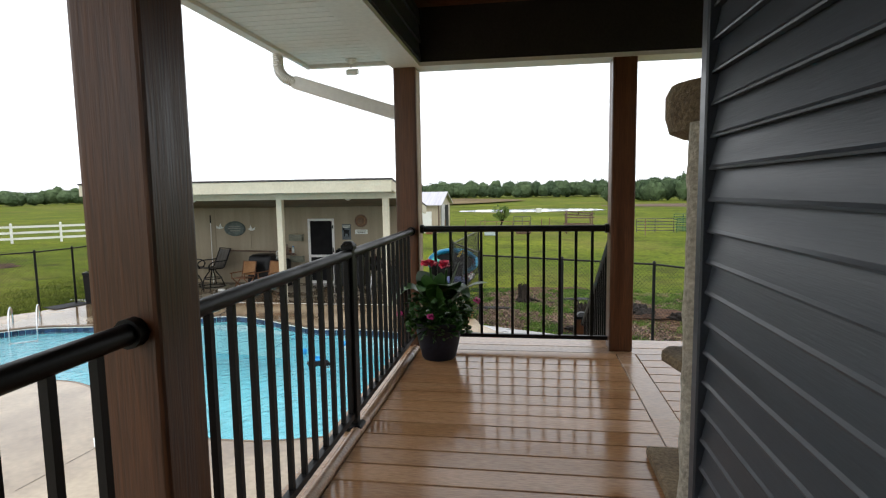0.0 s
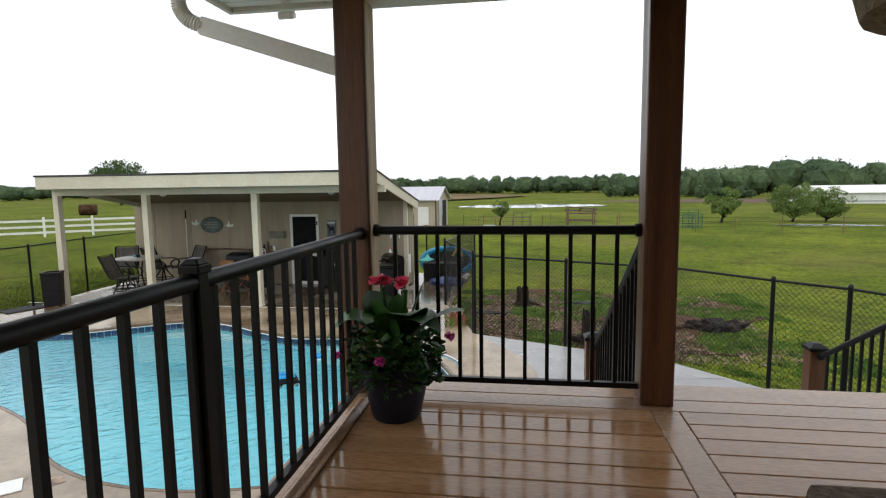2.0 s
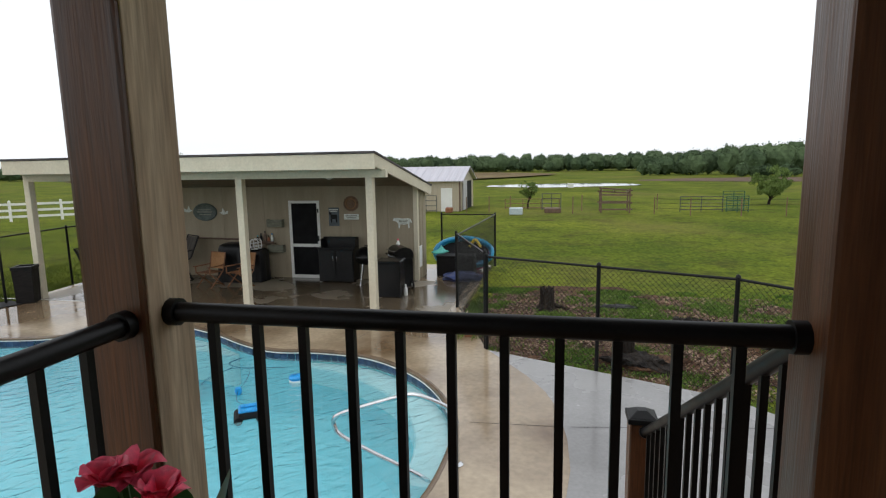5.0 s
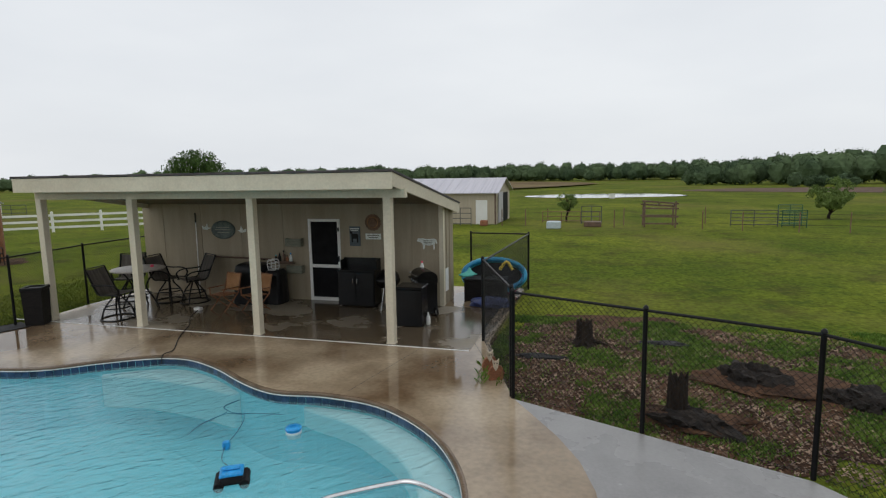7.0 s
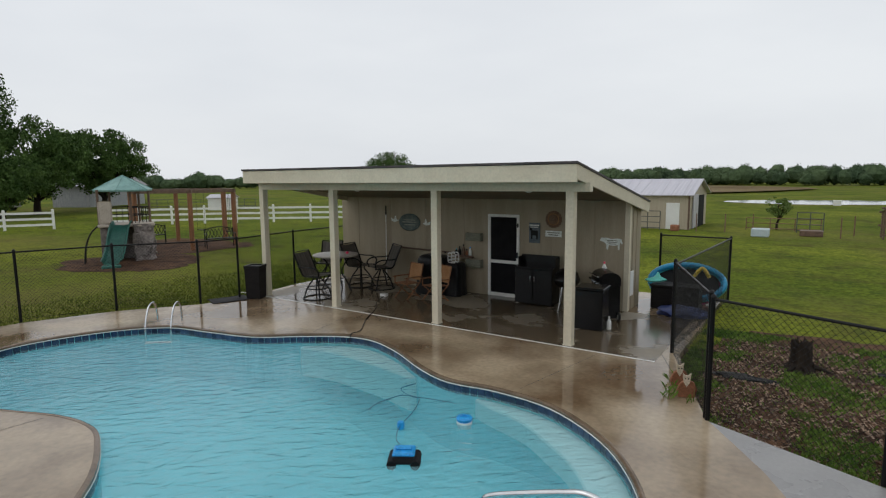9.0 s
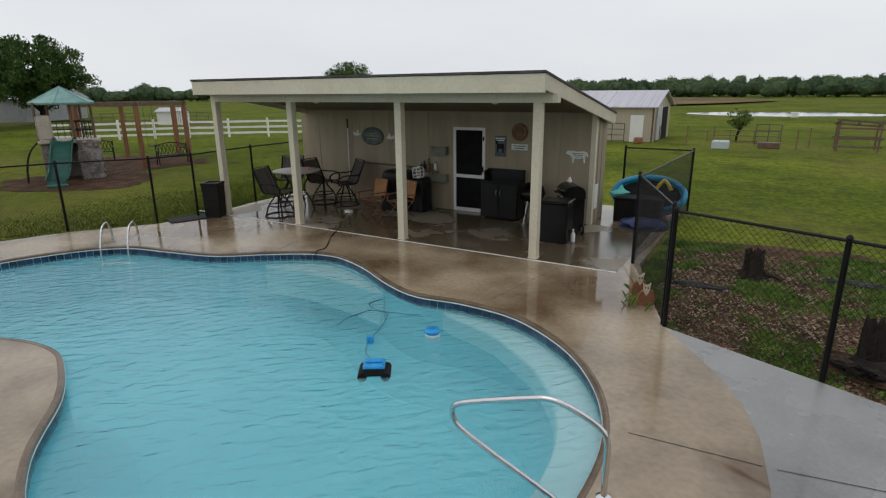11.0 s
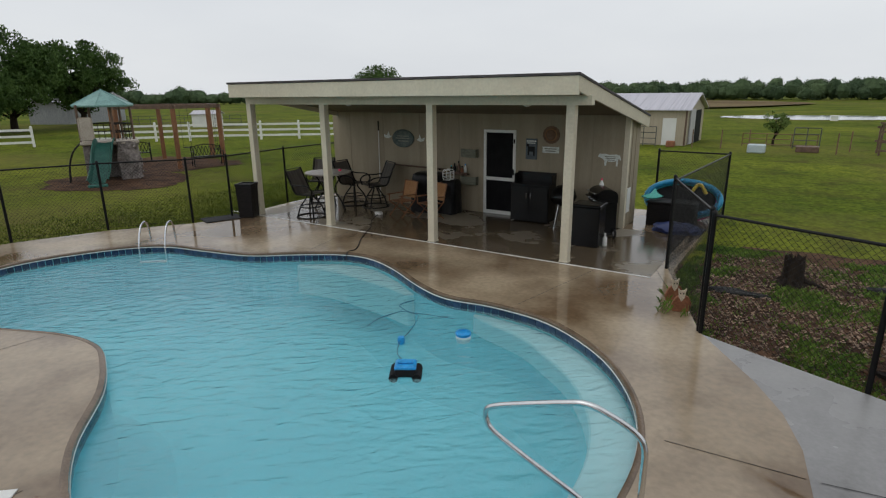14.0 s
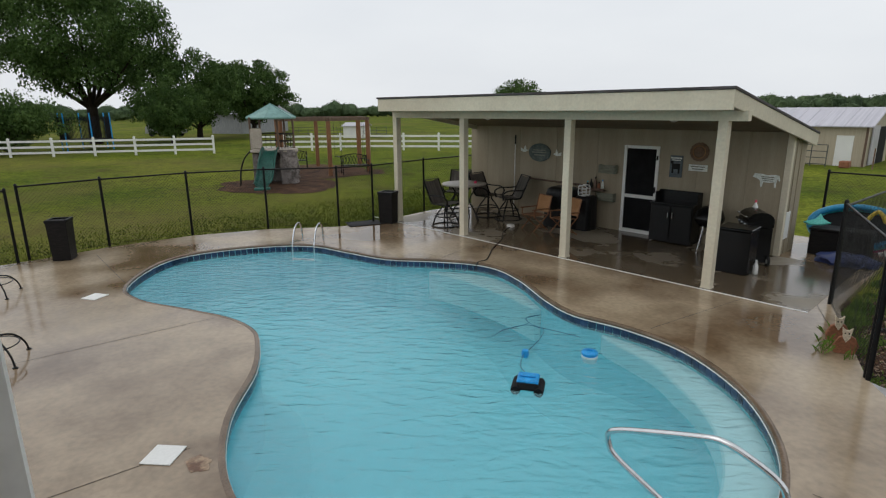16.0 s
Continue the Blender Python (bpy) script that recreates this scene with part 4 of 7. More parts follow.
build_cat_tree()


# ---- by the pool ----
M_resin = mat("brown_black_wicker_resin", (0.007, 0.006, 0.006), (0.014, 0.012, 0.011), rough=0.5, scale=9, fine=60, stretch=(1, 1, 5), bump=0.5, fine_amt=0.3, spec=0.2)
M_blue = mat("bright_blue_plastic", (0.01, 0.26, 0.62), (0.02, 0.33, 0.72), rough=0.35, scale=6, fine=40, bump=0.05)
M_teal = mat("teal_vinyl", (0.04, 0.42, 0.50), (0.07, 0.52, 0.58), rough=0.3, scale=4, fine=30, bump=0.05)
M_rubber = mat("black_rubber", (0.008, 0.008, 0.009), (0.014, 0.014, 0.015), rough=0.65, scale=5, fine=70, bump=0.3, spec=0.25)


def bin_at(x, y, turn, w=0.36, h=0.82):
    t = thing("waste_bin", "dark brown wicker-look resin waste bin on the concrete", "bin", pose(x, y, C, 0, 0, turn), "waste bins")
    bm = bmesh.new()
    vs = box(bm, -w / 2, w / 2, -w / 2, w / 2, 0, h - 0.06)
    for v in vs[:4]:
        v.co.x *= 0.9; v.co.y *= 0.9
    made("body", bm, M_resin, t, bevel=0.012, seg=2)
    bm = bmesh.new()
    e = w / 2 + 0.012
    for b in ((-e, e, -e, -e + 0.05), (-e, e, e - 0.05, e), (-e, -e + 0.05, -e + 0.05, e - 0.05), (e - 0.05, e, -e + 0.05, e - 0.05)):
        box(bm, *b, h - 0.07, h)
    box(bm, -e + 0.05, e - 0.05, -e + 0.05, e - 0.05, h - 0.07, h - 0.03)
    made("lid", bm, M_black, t, bevel=0.008)


bin_at(-11.62, 13.27, 28, 0.40, 0.84)
bin_at(-13.42, 6.3, 60, 0.37, 0.84)

# entry handrail by the steps
hr = thing("pool_handrail", "polished stainless steel handrail at the pool steps", "handrail", pose(-0.79, 8.1, C))
tubes("rail", M_steel, [smooth_line([(0, 0, 0.0), (0, 0, 0.25), (-0.005, 0, 0.48), (-0.07, 0, 0.58), (-0.25, 0, 0.66), (-0.43, 0, 0.70), (-0.6, 0, 0.66), (-1.0, 0, 0.52), (-1.2, 0, 0.44), (-1.275, 0, 0.38), (-1.27, 0, 0.29),
                                     (-1.2, 0, 0.2), (-0.9, 0, 0.06), (-0.3, 0, -0.2), (-0.15, 0, -0.42)], 5)], 0.024, hr, 12)
bm = bmesh.new()
lathe(bm, [(0.06, 0.0), (0.06, 0.012), (0.03, 0.03)], 16)
made("flange", bm, M_steel, hr, smooth=True)

# ladder at the far bank
lad = thing("pool_ladder", "stainless steel pool ladder on the far bank", "pool ladder", pose(-10.95, 10.42, C, 0, 0, 38))
for s in (-0.25, 0.25):
    tubes("rail", M_steel, [smooth_line([(s, 0.42, 0), (s, 0.42, 0.18), (s, 0.36, 0.38), (s, 0.22, 0.45), (s, 0.02, 0.36), (s, -0.14, 0.06), (s, -0.16, -0.2), (s, -0.16, -0.32)], 5)], 0.02, lad, 10)
for z in (-0.28,):
    boxes("tread", M_white, [(-0.25, 0.25, -0.21, -0.13, z - 0.015, z + 0.015)], lad, 0.006)

for x, y, a in ((-4.88, 5.54, 42), (-10.22, 6.15, 30)):
    t = boxes("skimmer_lid", M_white, [(-0.14, 0.14, -0.14, 0.14, 0, 0.012)], None, 0.004, at=pose(x, y, C + 0.001, 0, 0, a))
    tagged(t, "square white skimmer lid set on the pool deck", "skimmer lid", "skimmer lids")
t = boxes("door_mat", M_rubber, [(-0.45, 0.45, -0.3, 0.3, 0, 0.018)], None, 0.006, at=pose(-12.0, 12.75, C + 0.001, 0, 0, 70))
tagged(t, "black rubber mat lying on the wet concrete", "mat")


def build_floater():
    t = thing("chlorine_floater", "round blue and white chlorine dispenser floating in the pool", "pool float", pose(-3.56, 10.22, WATER) @ Matrix.Diagonal((0.8, 0.8, 1, 1)))
    bm = bmesh.new()
    lathe(bm, [(0.02, -0.06), (0.11, -0.06), (0.125, -0.02), (0.125, 0.025), (0.11, 0.03)], 22)
    made("body", bm, M_white, t, smooth=True)
    bm = bmesh.new()
    lathe(bm, [(0.12, 0.028), (0.13, 0.04), (0.13, 0.065), (0.115, 0.078), (0.05, 0.082), (0.045, 0.07), (0.01, 0.07)], 22)
    made("cap", bm, M_blue, t, smooth=True)


def build_robot():
    t = thing("pool_robot", "blue and black robotic pool cleaner at the water surface", "pool cleaner", pose(-3.62, 9.05, WATER + 0.0, 0, 0, 32))
    bm = bmesh.new()
    vs = box(bm, -0.14, 0.14, -0.13, 0.13, 0.0, 0.11)
    for v in vs[4:]:
        v.co.x *= 0.8; v.co.y *= 0.8
    made("body", bm, M_rubber, t, bevel=0.03, seg=2)
    bm = bmesh.new()
    vs = box(bm, -0.13, 0.13, -0.12, 0.12, 0.09, 0.125)
    for v in vs[4:]:
        v.co.x *= 0.85; v.co.y *= 0.85
    box(bm, -0.09, 0.09, -0.03, 0.03, 0.122, 0.15)
    made("hood", bm, M_blue, t, bevel=0.012)
    for x in (-0.105, 0.155):
        bm = bmesh.new()
        tube(bm, [(x - 0.025, -0.14, 0.0), (x - 0.025, 0.14, 0.0)], 0.05, 14)
        for k in range(10):
            a = k * 0.628
            box(bm, x - 0.055, x + 0.005, -0.145, 0.145, -0.003, 0.003, Matrix.Translation((0, 0, 0.0)) @ Matrix.Translation((x - 0.025, 0, 0)) @ pose(0, 0, 0, 0, math.degrees(a), 0) @ Matrix.Translation((0.05 - x, 0, 0)))
        made("brush", bm, M_rubber, t)
    bm = bmesh.new()
    lathe(bm, [(0.01, -0.05), (0.04, -0.045), (0.05, 0.0), (0.04, 0.045), (0.01, 0.05)], 12, (-0.12, 0.74, 0.06))
    made("swivel", bm, M_blue, t, smooth=True)
    line = smooth_line([(-0.05, 0.1, 0.12), (-0.14, 0.4, 0.06), (-0.12, 0.74, 0.06), (-0.02, 1.1, 0.05), (0.05, 1.5, 0.055), (0.0, 1.62, 0.06), (-0.22, 1.72, 0.05), (-0.5, 1.5, 0.04), (-0.62, 1.25, 0.03), (-0.5, 1.48, 0.045), (-0.2, 1.75, 0.06),
                        (-0.25, 1.95, 0.06), (-0.05, 2.15, 0.06), (-0.25, 1.98, 0.06), (-0.1, 1.7, 0.06), (0.2, 1.6, 0.05), (0.55, 1.45, 0.05)], 5)
    tubes("cable", mat("blue_cable", (0.005, 0.06, 0.12), (0.01, 0.09, 0.16), rough=0.4, bump=0), [line], 0.0045, t, 6)


build_floater()
build_robot()

# power cord of the cleaner over the concrete
t = thing("power_cord", "dark power cord with a small box lying on the concrete", "cord", pose(-8.97, 15.1, C))
tubes("cord", M_rubber, [smooth_line([(0, 0, 0.01), (0.15, -0.35, 0.01), (0.35, -0.7, 0.01), (0.75, -1.2, 0.01), (0.98, -1.62, 0.012), (1.25, -2.1, 0.01), (1.7, -2.75, 0.012), (1.74, -3.05, 0.02), (1.76, -3.12, -0.12)], 5)], 0.009, t, 6)
boxes("plug_box", M_white, [(-0.09, 0.09, -0.06, 0.06, 0, 0.07)], t, 0.01)


# ---- pool house furniture ----
M_sling = mat("grey_brown_sling", (0.13, 0.115, 0.10), (0.21, 0.19, 0.17), rough=0.8, scale=6, fine=90, stretch=(4, 0.3, 0.3), bump=0.3)
M_tabletop = mat("mottled_stone_top", (0.30, 0.27, 0.24), (0.42, 0.38, 0.33), rough=0.4, scale=12, fine=60, bump=0.05)
M_teak = mat("oiled_teak", (0.17, 0.068, 0.027), (0.26, 0.115, 0.047), rough=0.5, scale=3, fine=30, stretch=(4, 4, 0.6), bump=0.2)
M_canvas = mat("tan_canvas", (0.30, 0.145, 0.055), (0.37, 0.19, 0.08), rough=0.8, scale=5, fine=80, bump=0.3)
M_cover = mat("black_vinyl_cover", (0.005, 0.005, 0.006), (0.011, 0.011, 0.012), spec=0.3, rough=0.4, scale=3, fine=14, bump=0.5, dist=0.02)
M_grill = mat("black_enamel", (0.004, 0.004, 0.0045), (0.007, 0.007, 0.0075), rough=0.25, scale=4, fine=60, bump=0.04, spec=0.3)


def bar_chair(x, y, turn):
    t = thing("bar_chair", "black metal swivel bar chair with grey sling seat on the slab", "chair", pose(x, y, C, 0, 0, turn) @ Matrix.Diagonal((1.2, 1.15, 0.87, 1)), "bar chairs")
    # the sitter faces +y
    bm = bmesh.new()
    rows = []
    for s in range(13):
        a = s / 12
        if a < 0.42:
            k = a / 0.42
            p = (0.24 - 0.44 * k, 0.68 + 0.02 * math.cos(k * 3))
        else:
            k = (a - 0.42) / 0.58
            p = (-0.2 - 0.2 * k, 0.70 + 0.62 * k)
        rows.append([bm.verts.new((xx, p[0], p[1] - (0.02 if abs(xx) < 0.1 else 0))) for xx in (-0.23, -0.08, 0.08, 0.23)])
    for r, q in zip(rows, rows[1:]):
        for i in range(3):
            bm.faces.new((r[i], r[i + 1], q[i + 1], q[i]))
    bmesh.ops.solidify(bm, geom=bm.faces[:], thickness=0.012)
    made("sling", bm, M_sling, t, smooth=True)
    bm = bmesh.new()
    for s in (-0.25, 0.25):
        tube(bm, smooth_line([(s, 0.25, 0.66), (s, 0.0, 0.67), (s, -0.18, 0.69), (s, -0.28, 0.95), (s, -0.41, 1.34)], 4), 0.019, 8)
        tube(bm, smooth_line([(s, 0.22, 0.67), (s * 1.14, 0.25, 0.82), (s * 1.18, 0.12, 0.93), (s * 1.18, -0.15, 0.93), (s * 1.1, -0.28, 0.95)], 4), 0.019, 8)
    tube(bm, [(-0.25, -0.41, 1.34), (0.25, -0.41, 1.34)], 0.014, 8)
    tube(bm, [(-0.25, 0.1, 0.66), (0.25, 0.1, 0.66)], 0.014, 8)
    made("frame", bm, M_black, t, smooth=True)
    bm = bmesh.new()
    ring = [(0.30 * math.cos(k * 0.3142), 0.30 * math.sin(k * 0.3142), 0.014) for k in range(20)]
    tube(bm, ring, 0.021, 8, closed=True)
    ring = [(0.22 * math.cos(k * 0.3142), 0.22 * math.sin(k * 0.3142), 0.30) for k in range(20)]
    tube(bm, ring, 0.017, 8, closed=True)
    for k in range(4):
        a = k * math.pi / 2 + 0.78
        c, s = math.cos(a), math.sin(a)
        tube(bm, smooth_line([(0.29 * c, 0.29 * s, 0.014), (0.22 * c, 0.22 * s, 0.3), (0.08 * c, 0.08 * s, 0.56), (0.1 * c, 0.1 * s, 0.65)], 4), 0.017, 8)
    made("swivel_base", bm, M_black, t, smooth=True)


for x, y, a in ((-10.27, 14.08, -80), (-11.55, 15.75, -150), (-10.42, 15.85, -88), (-9.70, 15.88, 150)):
    bar_chair(x, y, a)


def build_table():
    t = thing("bar_table", "round stone-topped bar table on a black metal base", "table", pose(-10.53, 15.0, C))
    bm = bmesh.new()
    lathe(bm, [(0.02, 0.94), (0.56, 0.94), (0.6, 0.955), (0.6, 0.975), (0.58, 0.985), (0.03, 0.985)], 36)
    made("top", bm, M_tabletop, t, smooth=True)
    bm = bmesh.new()
    for k in range(4):
        a = k * math.pi / 2 + 0.4
        c, s = math.cos(a), math.sin(a)
        tube(bm, smooth_line([(0.42 * c, 0.42 * s, 0.0), (0.3 * c, 0.3 * s, 0.25), (0.16 * c, 0.16 * s, 0.55), (0.4 * c, 0.4 * s, 0.94)], 5), 0.02, 8)
    tube(bm, [(0.25 * math.cos(k * 0.3142), 0.25 * math.sin(k * 0.3142), 0.36) for k in range(20)], 0.012, 8, closed=True)
    made("base", bm, M_black, t, smooth=True)


build_table()
for k, (x, y, r, h, m) in enumerate(((-10.55, 15.0, 0.05, 0.09, M_black), (-10.3, 15.2, 0.04, 0.06, M_petal), (-10.75, 15.15, 0.06, 0.05, M_teal))):
    bm = bmesh.new()
    lathe(bm, [(r * 0.7, 0), (r, 0.01), (r, h * 0.8), (r * 0.6, h), (r * 0.1, h)], 14)
    tagged(made("table_cup", bm, m, smooth=True, at=pose(x, y, C + 0.985)), "small plastic cup standing on the bar table", "cup", "cups on the table")


def folding_chair(x, y, turn):
    t = thing("folding_chair", "wooden folding armchair with tan canvas back", "chair", pose(x, y, C, 0, 0, turn) @ Matrix.Diagonal((0.9, 0.9, 0.86, 1)), "folding chairs")
    bm = bmesh.new()
    for s in (-0.27, 0.27):
        tube(bm, [(s, 0.25, 0.0), (s, -0.22, 0.47), (s, -0.34, 0.98)], 0.018, 6)
        tube(bm, [(s * 0.92, -0.25, 0.0), (s * 0.92, 0.24, 0.44)], 0.018, 6)
        tube(bm, [(s, 0.24, 0.42), (s, 0.24, 0.62)], 0.016, 6)
        box(bm, s - 0.03, s + 0.03, -0.27, 0.3, 0.615, 0.64)
    tube(bm, [(-0.27, -0.34, 0.97), (0.27, -0.34, 0.97)], 0.016, 6)
    tube(bm, [(-0.25, -0.2, 0.05), (0.25, -0.2, 0.05)], 0.014, 6)
    made("frame", bm, M_teak, t)
    boxes("seat", M_teak, [(-0.25, 0.25, -0.2 + k * 0.075, -0.14 + k * 0.075, 0.435, 0.455) for k in range(6)], t, 0.004)
    bm = bmesh.new()
    box(bm, -0.25, 0.25, -0.008, 0.008, 0, 0.46, Matrix.Translation((0, -0.235, 0.51)) @ pose(0, 0, 0, 13, 0, 0))
    made("back", bm, M_canvas, t, bevel=0.004)


folding_chair(-8.36, 15.3, 165)
folding_chair(-7.56, 15.36, 160)


def covered(x, y, w, d, h, turn=0):
    bm = bmesh.new()
    n = 7
    rows = []
    rnd = random.Random(int(x * -10))
    prof = [(1.06, 0.0), (1.03, 0.3), (1.0, 0.6), (0.97, 0.85), (0.9, 0.95), (0.7, 1.0)]
    for f, z in prof:
        ring = []
        for k in range(28):
            a = k / 28 * 2 * math.pi
            c, s = math.cos(a), math.sin(a)
            q = 1 / max(abs(c), abs(s)) ** 0.85
            wob = 1 + 0.05 * (1 - z) * math.sin(a * 9 + x)
            ring.append(bm.verts.new((c * q * w / 2 * f * wob, s * q * d / 2 * f * wob, z * h)))
        rows.append(ring)
    for r, q in zip(rows, rows[1:]):
        for k in range(28):
            bm.faces.new((r[k], r[(k + 1) % 28], q[(k + 1) % 28], q[k]))
    bm.faces.new(rows[-1]); bm.faces.new(list(reversed(rows[0])))
    tagged(made("covered_appliance", bm, M_cover, smooth=True, at=pose(x, y, C, 0, 0, turn)), "appliance under a draped black vinyl cover", "covered grill", "covered appliances")


covered(-8.12, 16.12, 0.78, 0.6, 1.0)
covered(-7.52, 16.2, 0.42, 0.5, 0.84)


def build_cabinet():
    t = thing("storage_cabinet", "black two-door storage cabinet against the wall", "cabinet", pose(-5.36, 16.38, C))
    boxes("body", M_grill, [(-0.47, 0.47, -0.22, 0.22, 0.03, 0.86), (-0.47, 0.47, 0.14, 0.22, 0.86, 1.13), (-0.47, -0.43, -0.05, 0.14, 0.86, 1.1), (0.43, 0.47, -0.05, 0.14, 0.86, 1.1)], t, 0.008)
    boxes("top", M_grill, [(-0.5, 0.5, -0.25, 0.14, 0.86, 0.9)], t, 0.006)
    for s in (-1, 1):
        d = new("door"); d.parent = t
        boxes("panel", M_grill, [(min(s * 0.01, s * 0.45), max(s * 0.01, s * 0.45), -0.24, -0.222, 0.08, 0.84)], d, 0.006)
        tubes("handle", M_steel, [smooth_line([(s * 0.05, -0.24, 0.56), (s * 0.05, -0.275, 0.58), (s * 0.05, -0.275, 0.68), (s * 0.05, -0.24, 0.70)], 4)], 0.008, d, 8)


build_cabinet()


def build_kettle():
    t = thing("kettle_grill", "black kettle charcoal grill on steel tripod legs", "grill", pose(-4.5, 16.05, C))
    bm = bmesh.new()
    lathe(bm, [(0.03, 0.5), (0.14, 0.52), (0.25, 0.6), (0.29, 0.7), (0.29, 0.72), (0.28, 0.74), (0.24, 0.86), (0.13, 0.94), (0.03, 0.96)], 26)
    tube(bm, [(-0.04, 0, 0.95), (-0.04, 0, 0.99), (0.04, 0, 0.99), (0.04, 0, 0.95)], 0.01, 6)
    made("bowl", bm, M_grill, t, smooth=True)
    for k in range(3):
        a = k * 2.094 + 0.3
        tubes("leg", M_steel, [[(0.32 * math.cos(a), 0.32 * math.sin(a), 0), (0.17 * math.cos(a), 0.17 * math.sin(a), 0.56)]], 0.012, t)
    bm = bmesh.new()
    tube(bm, [(-0.01, 0.31, 0.09), (0.02, 0.31, 0.09)], 0.09, 16)
    made("wheel", bm, M_rubber, t, smooth=True)


build_kettle()


def build_gas_grill():
    t = thing("gas_grill", "black gas barbecue on a wheeled cart under the pool house porch", "grill", pose(-3.58, 15.9, C, 0, 0, -56) @ Matrix.Diagonal((0.85, 0.9, 0.94, 1)))
    boxes("cart", M_grill, [(-0.35, 0.35, -0.24, 0.24, 0.1, 0.76), (-0.36, 0.36, -0.25, 0.25, 0.06, 0.1)], t, 0.01)
    boxes("side_shelf", M_grill, [(-0.66, -0.36, -0.24, 0.24, 0.79, 0.83)], t, 0.008)
    bm = bmesh.new()
    n = 12
    ring0, ring1 = [], []
    for i in range(n + 1):
        a = math.pi * i / n
        p = (0.25 * math.cos(a), 0.86 + 0.21 * math.sin(a) ** 0.7 if math.sin(a) > 0 else 0.86)
        ring0.append(bm.verts.new((-0.36, p[0], p[1]))); ring1.append(bm.verts.new((0.36, p[0], p[1])))
    for i in range(n):
        bm.faces.new((ring0[i], ring0[i + 1], ring1[i + 1], ring1[i]))
    bm.faces.new(ring0); bm.faces.new(list(reversed(ring1))); bm.faces.new((ring0[0], ring1[0], ring1[-1], ring0[-1]))
    made("hood", bm, M_grill, t, smooth=True)
    boxes("firebox", M_grill, [(-0.36, 0.36, -0.25, 0.25, 0.77, 0.857)], t, 0.006)
    tubes("hood_handle", M_steel, [smooth_line([(-0.28, -0.25, 0.97), (-0.28, -0.31, 0.98), (0.28, -0.31, 0.98), (0.28, -0.25, 0.97)], 4)], 0.012, t)
    for x in (-0.22, 0, 0.22):
        bm = bmesh.new()
        tube(bm, [(x, -0.25, 0.81), (x, -0.29, 0.81)], 0.03, 14)
        made("knob", bm, M_steel, t, smooth=True)
    for s in (-1, 1):
        bm = bmesh.new()
        tube(bm, [(0.4, s * 0.2 - 0.02, 0.1), (0.4, s * 0.2 + 0.02, 0.1)], 0.10, 20)
        made("tyre", bm, M_rubber, t, smooth=True)
        bm = bmesh.new()
        tube(bm, [(0.4, s * 0.2 - 0.025, 0.1), (0.4, s * 0.2 + 0.025, 0.1)], 0.055, 16)
        made("hub", bm, M_white, t, smooth=True)


build_gas_grill()
t = thing("deck_box", "square black resin side cabinet standing before the grill", "storage box", pose(-3.56, 15.0, C, 0, 0, 3))
boxes("body", M_grill, [(-0.27, 0.27, -0.25, 0.25, 0.0, 0.78)], t, 0.015)
boxes("lid", M_grill, [(-0.29, 0.29, -0.27, 0.27, 0.78, 0.83)], t, 0.012)


def bottle(x, y, z, h=0.24, r=0.04, m=M_white, cap=M_petal):
    t = thing("bottle", "small plastic bottle with a coloured cap", "bottle", pose(x, y, z), "bottles")
    bm = bmesh.new()
    lathe(bm, [(r * 0.9, 0), (r, 0.01), (r, h * 0.6), (r * 0.4, h * 0.8), (r * 0.36, h * 0.88)], 14)
    made("body", bm, m, t, smooth=True)
    bm = bmesh.new()
    lathe(bm, [(r * 0.45, h * 0.86), (r * 0.45, h), (r * 0.1, h)], 12)
    made("cap", bm, cap, t, smooth=True)


bottle(-3.75, 16.3, C + 0.83, 0.30, 0.05)
bottle(-3.22, 15.02, C, 0.26, 0.045, M_white, M_white)


# ---- on the pool house wall ----
WY = PH_YW - 0.014
M_verdigris = mat("verdigris_metal", (0.06, 0.085, 0.08), (0.12, 0.15, 0.135), rough=0.6, scale=10, fine=50, bump=0.3)
M_letter = mat("pale_lettering", (0.2, 0.21, 0.18), (0.24, 0.25, 0.21), rough=0.6, bump=0)
M_slate = mat("slate_blue_print", (0.06, 0.08, 0.095), (0.11, 0.135, 0.15), rough=0.5, scale=12, fine=40, bump=0.02)
M_plaque = mat("dull_brown_plaque", (0.13, 0.075, 0.045), (0.2, 0.12, 0.075), rough=0.75, scale=14, fine=50, bump=0.4)
M_terra = mat("terracotta", (0.22, 0.085, 0.04), (0.30, 0.12, 0.06), rough=0.7, scale=8, fine=40, bump=0.3)
M_wornwhite = mat("worn_white_board", (0.62, 0.66, 0.62), (0.74, 0.76, 0.72), rough=0.6, scale=8, fine=40, bump=0.1)
M_greybox = mat("grey_green_planter", (0.14, 0.15, 0.11), (0.22, 0.22, 0.17), rough=0.8, scale=5, fine=30, stretch=(1, 4, 4), bump=0.3)
M_pole = mat("brown_pole", (0.10, 0.06, 0.04), (0.15, 0.09, 0.06), rough=0.5, scale=5, fine=30, bump=0.1)


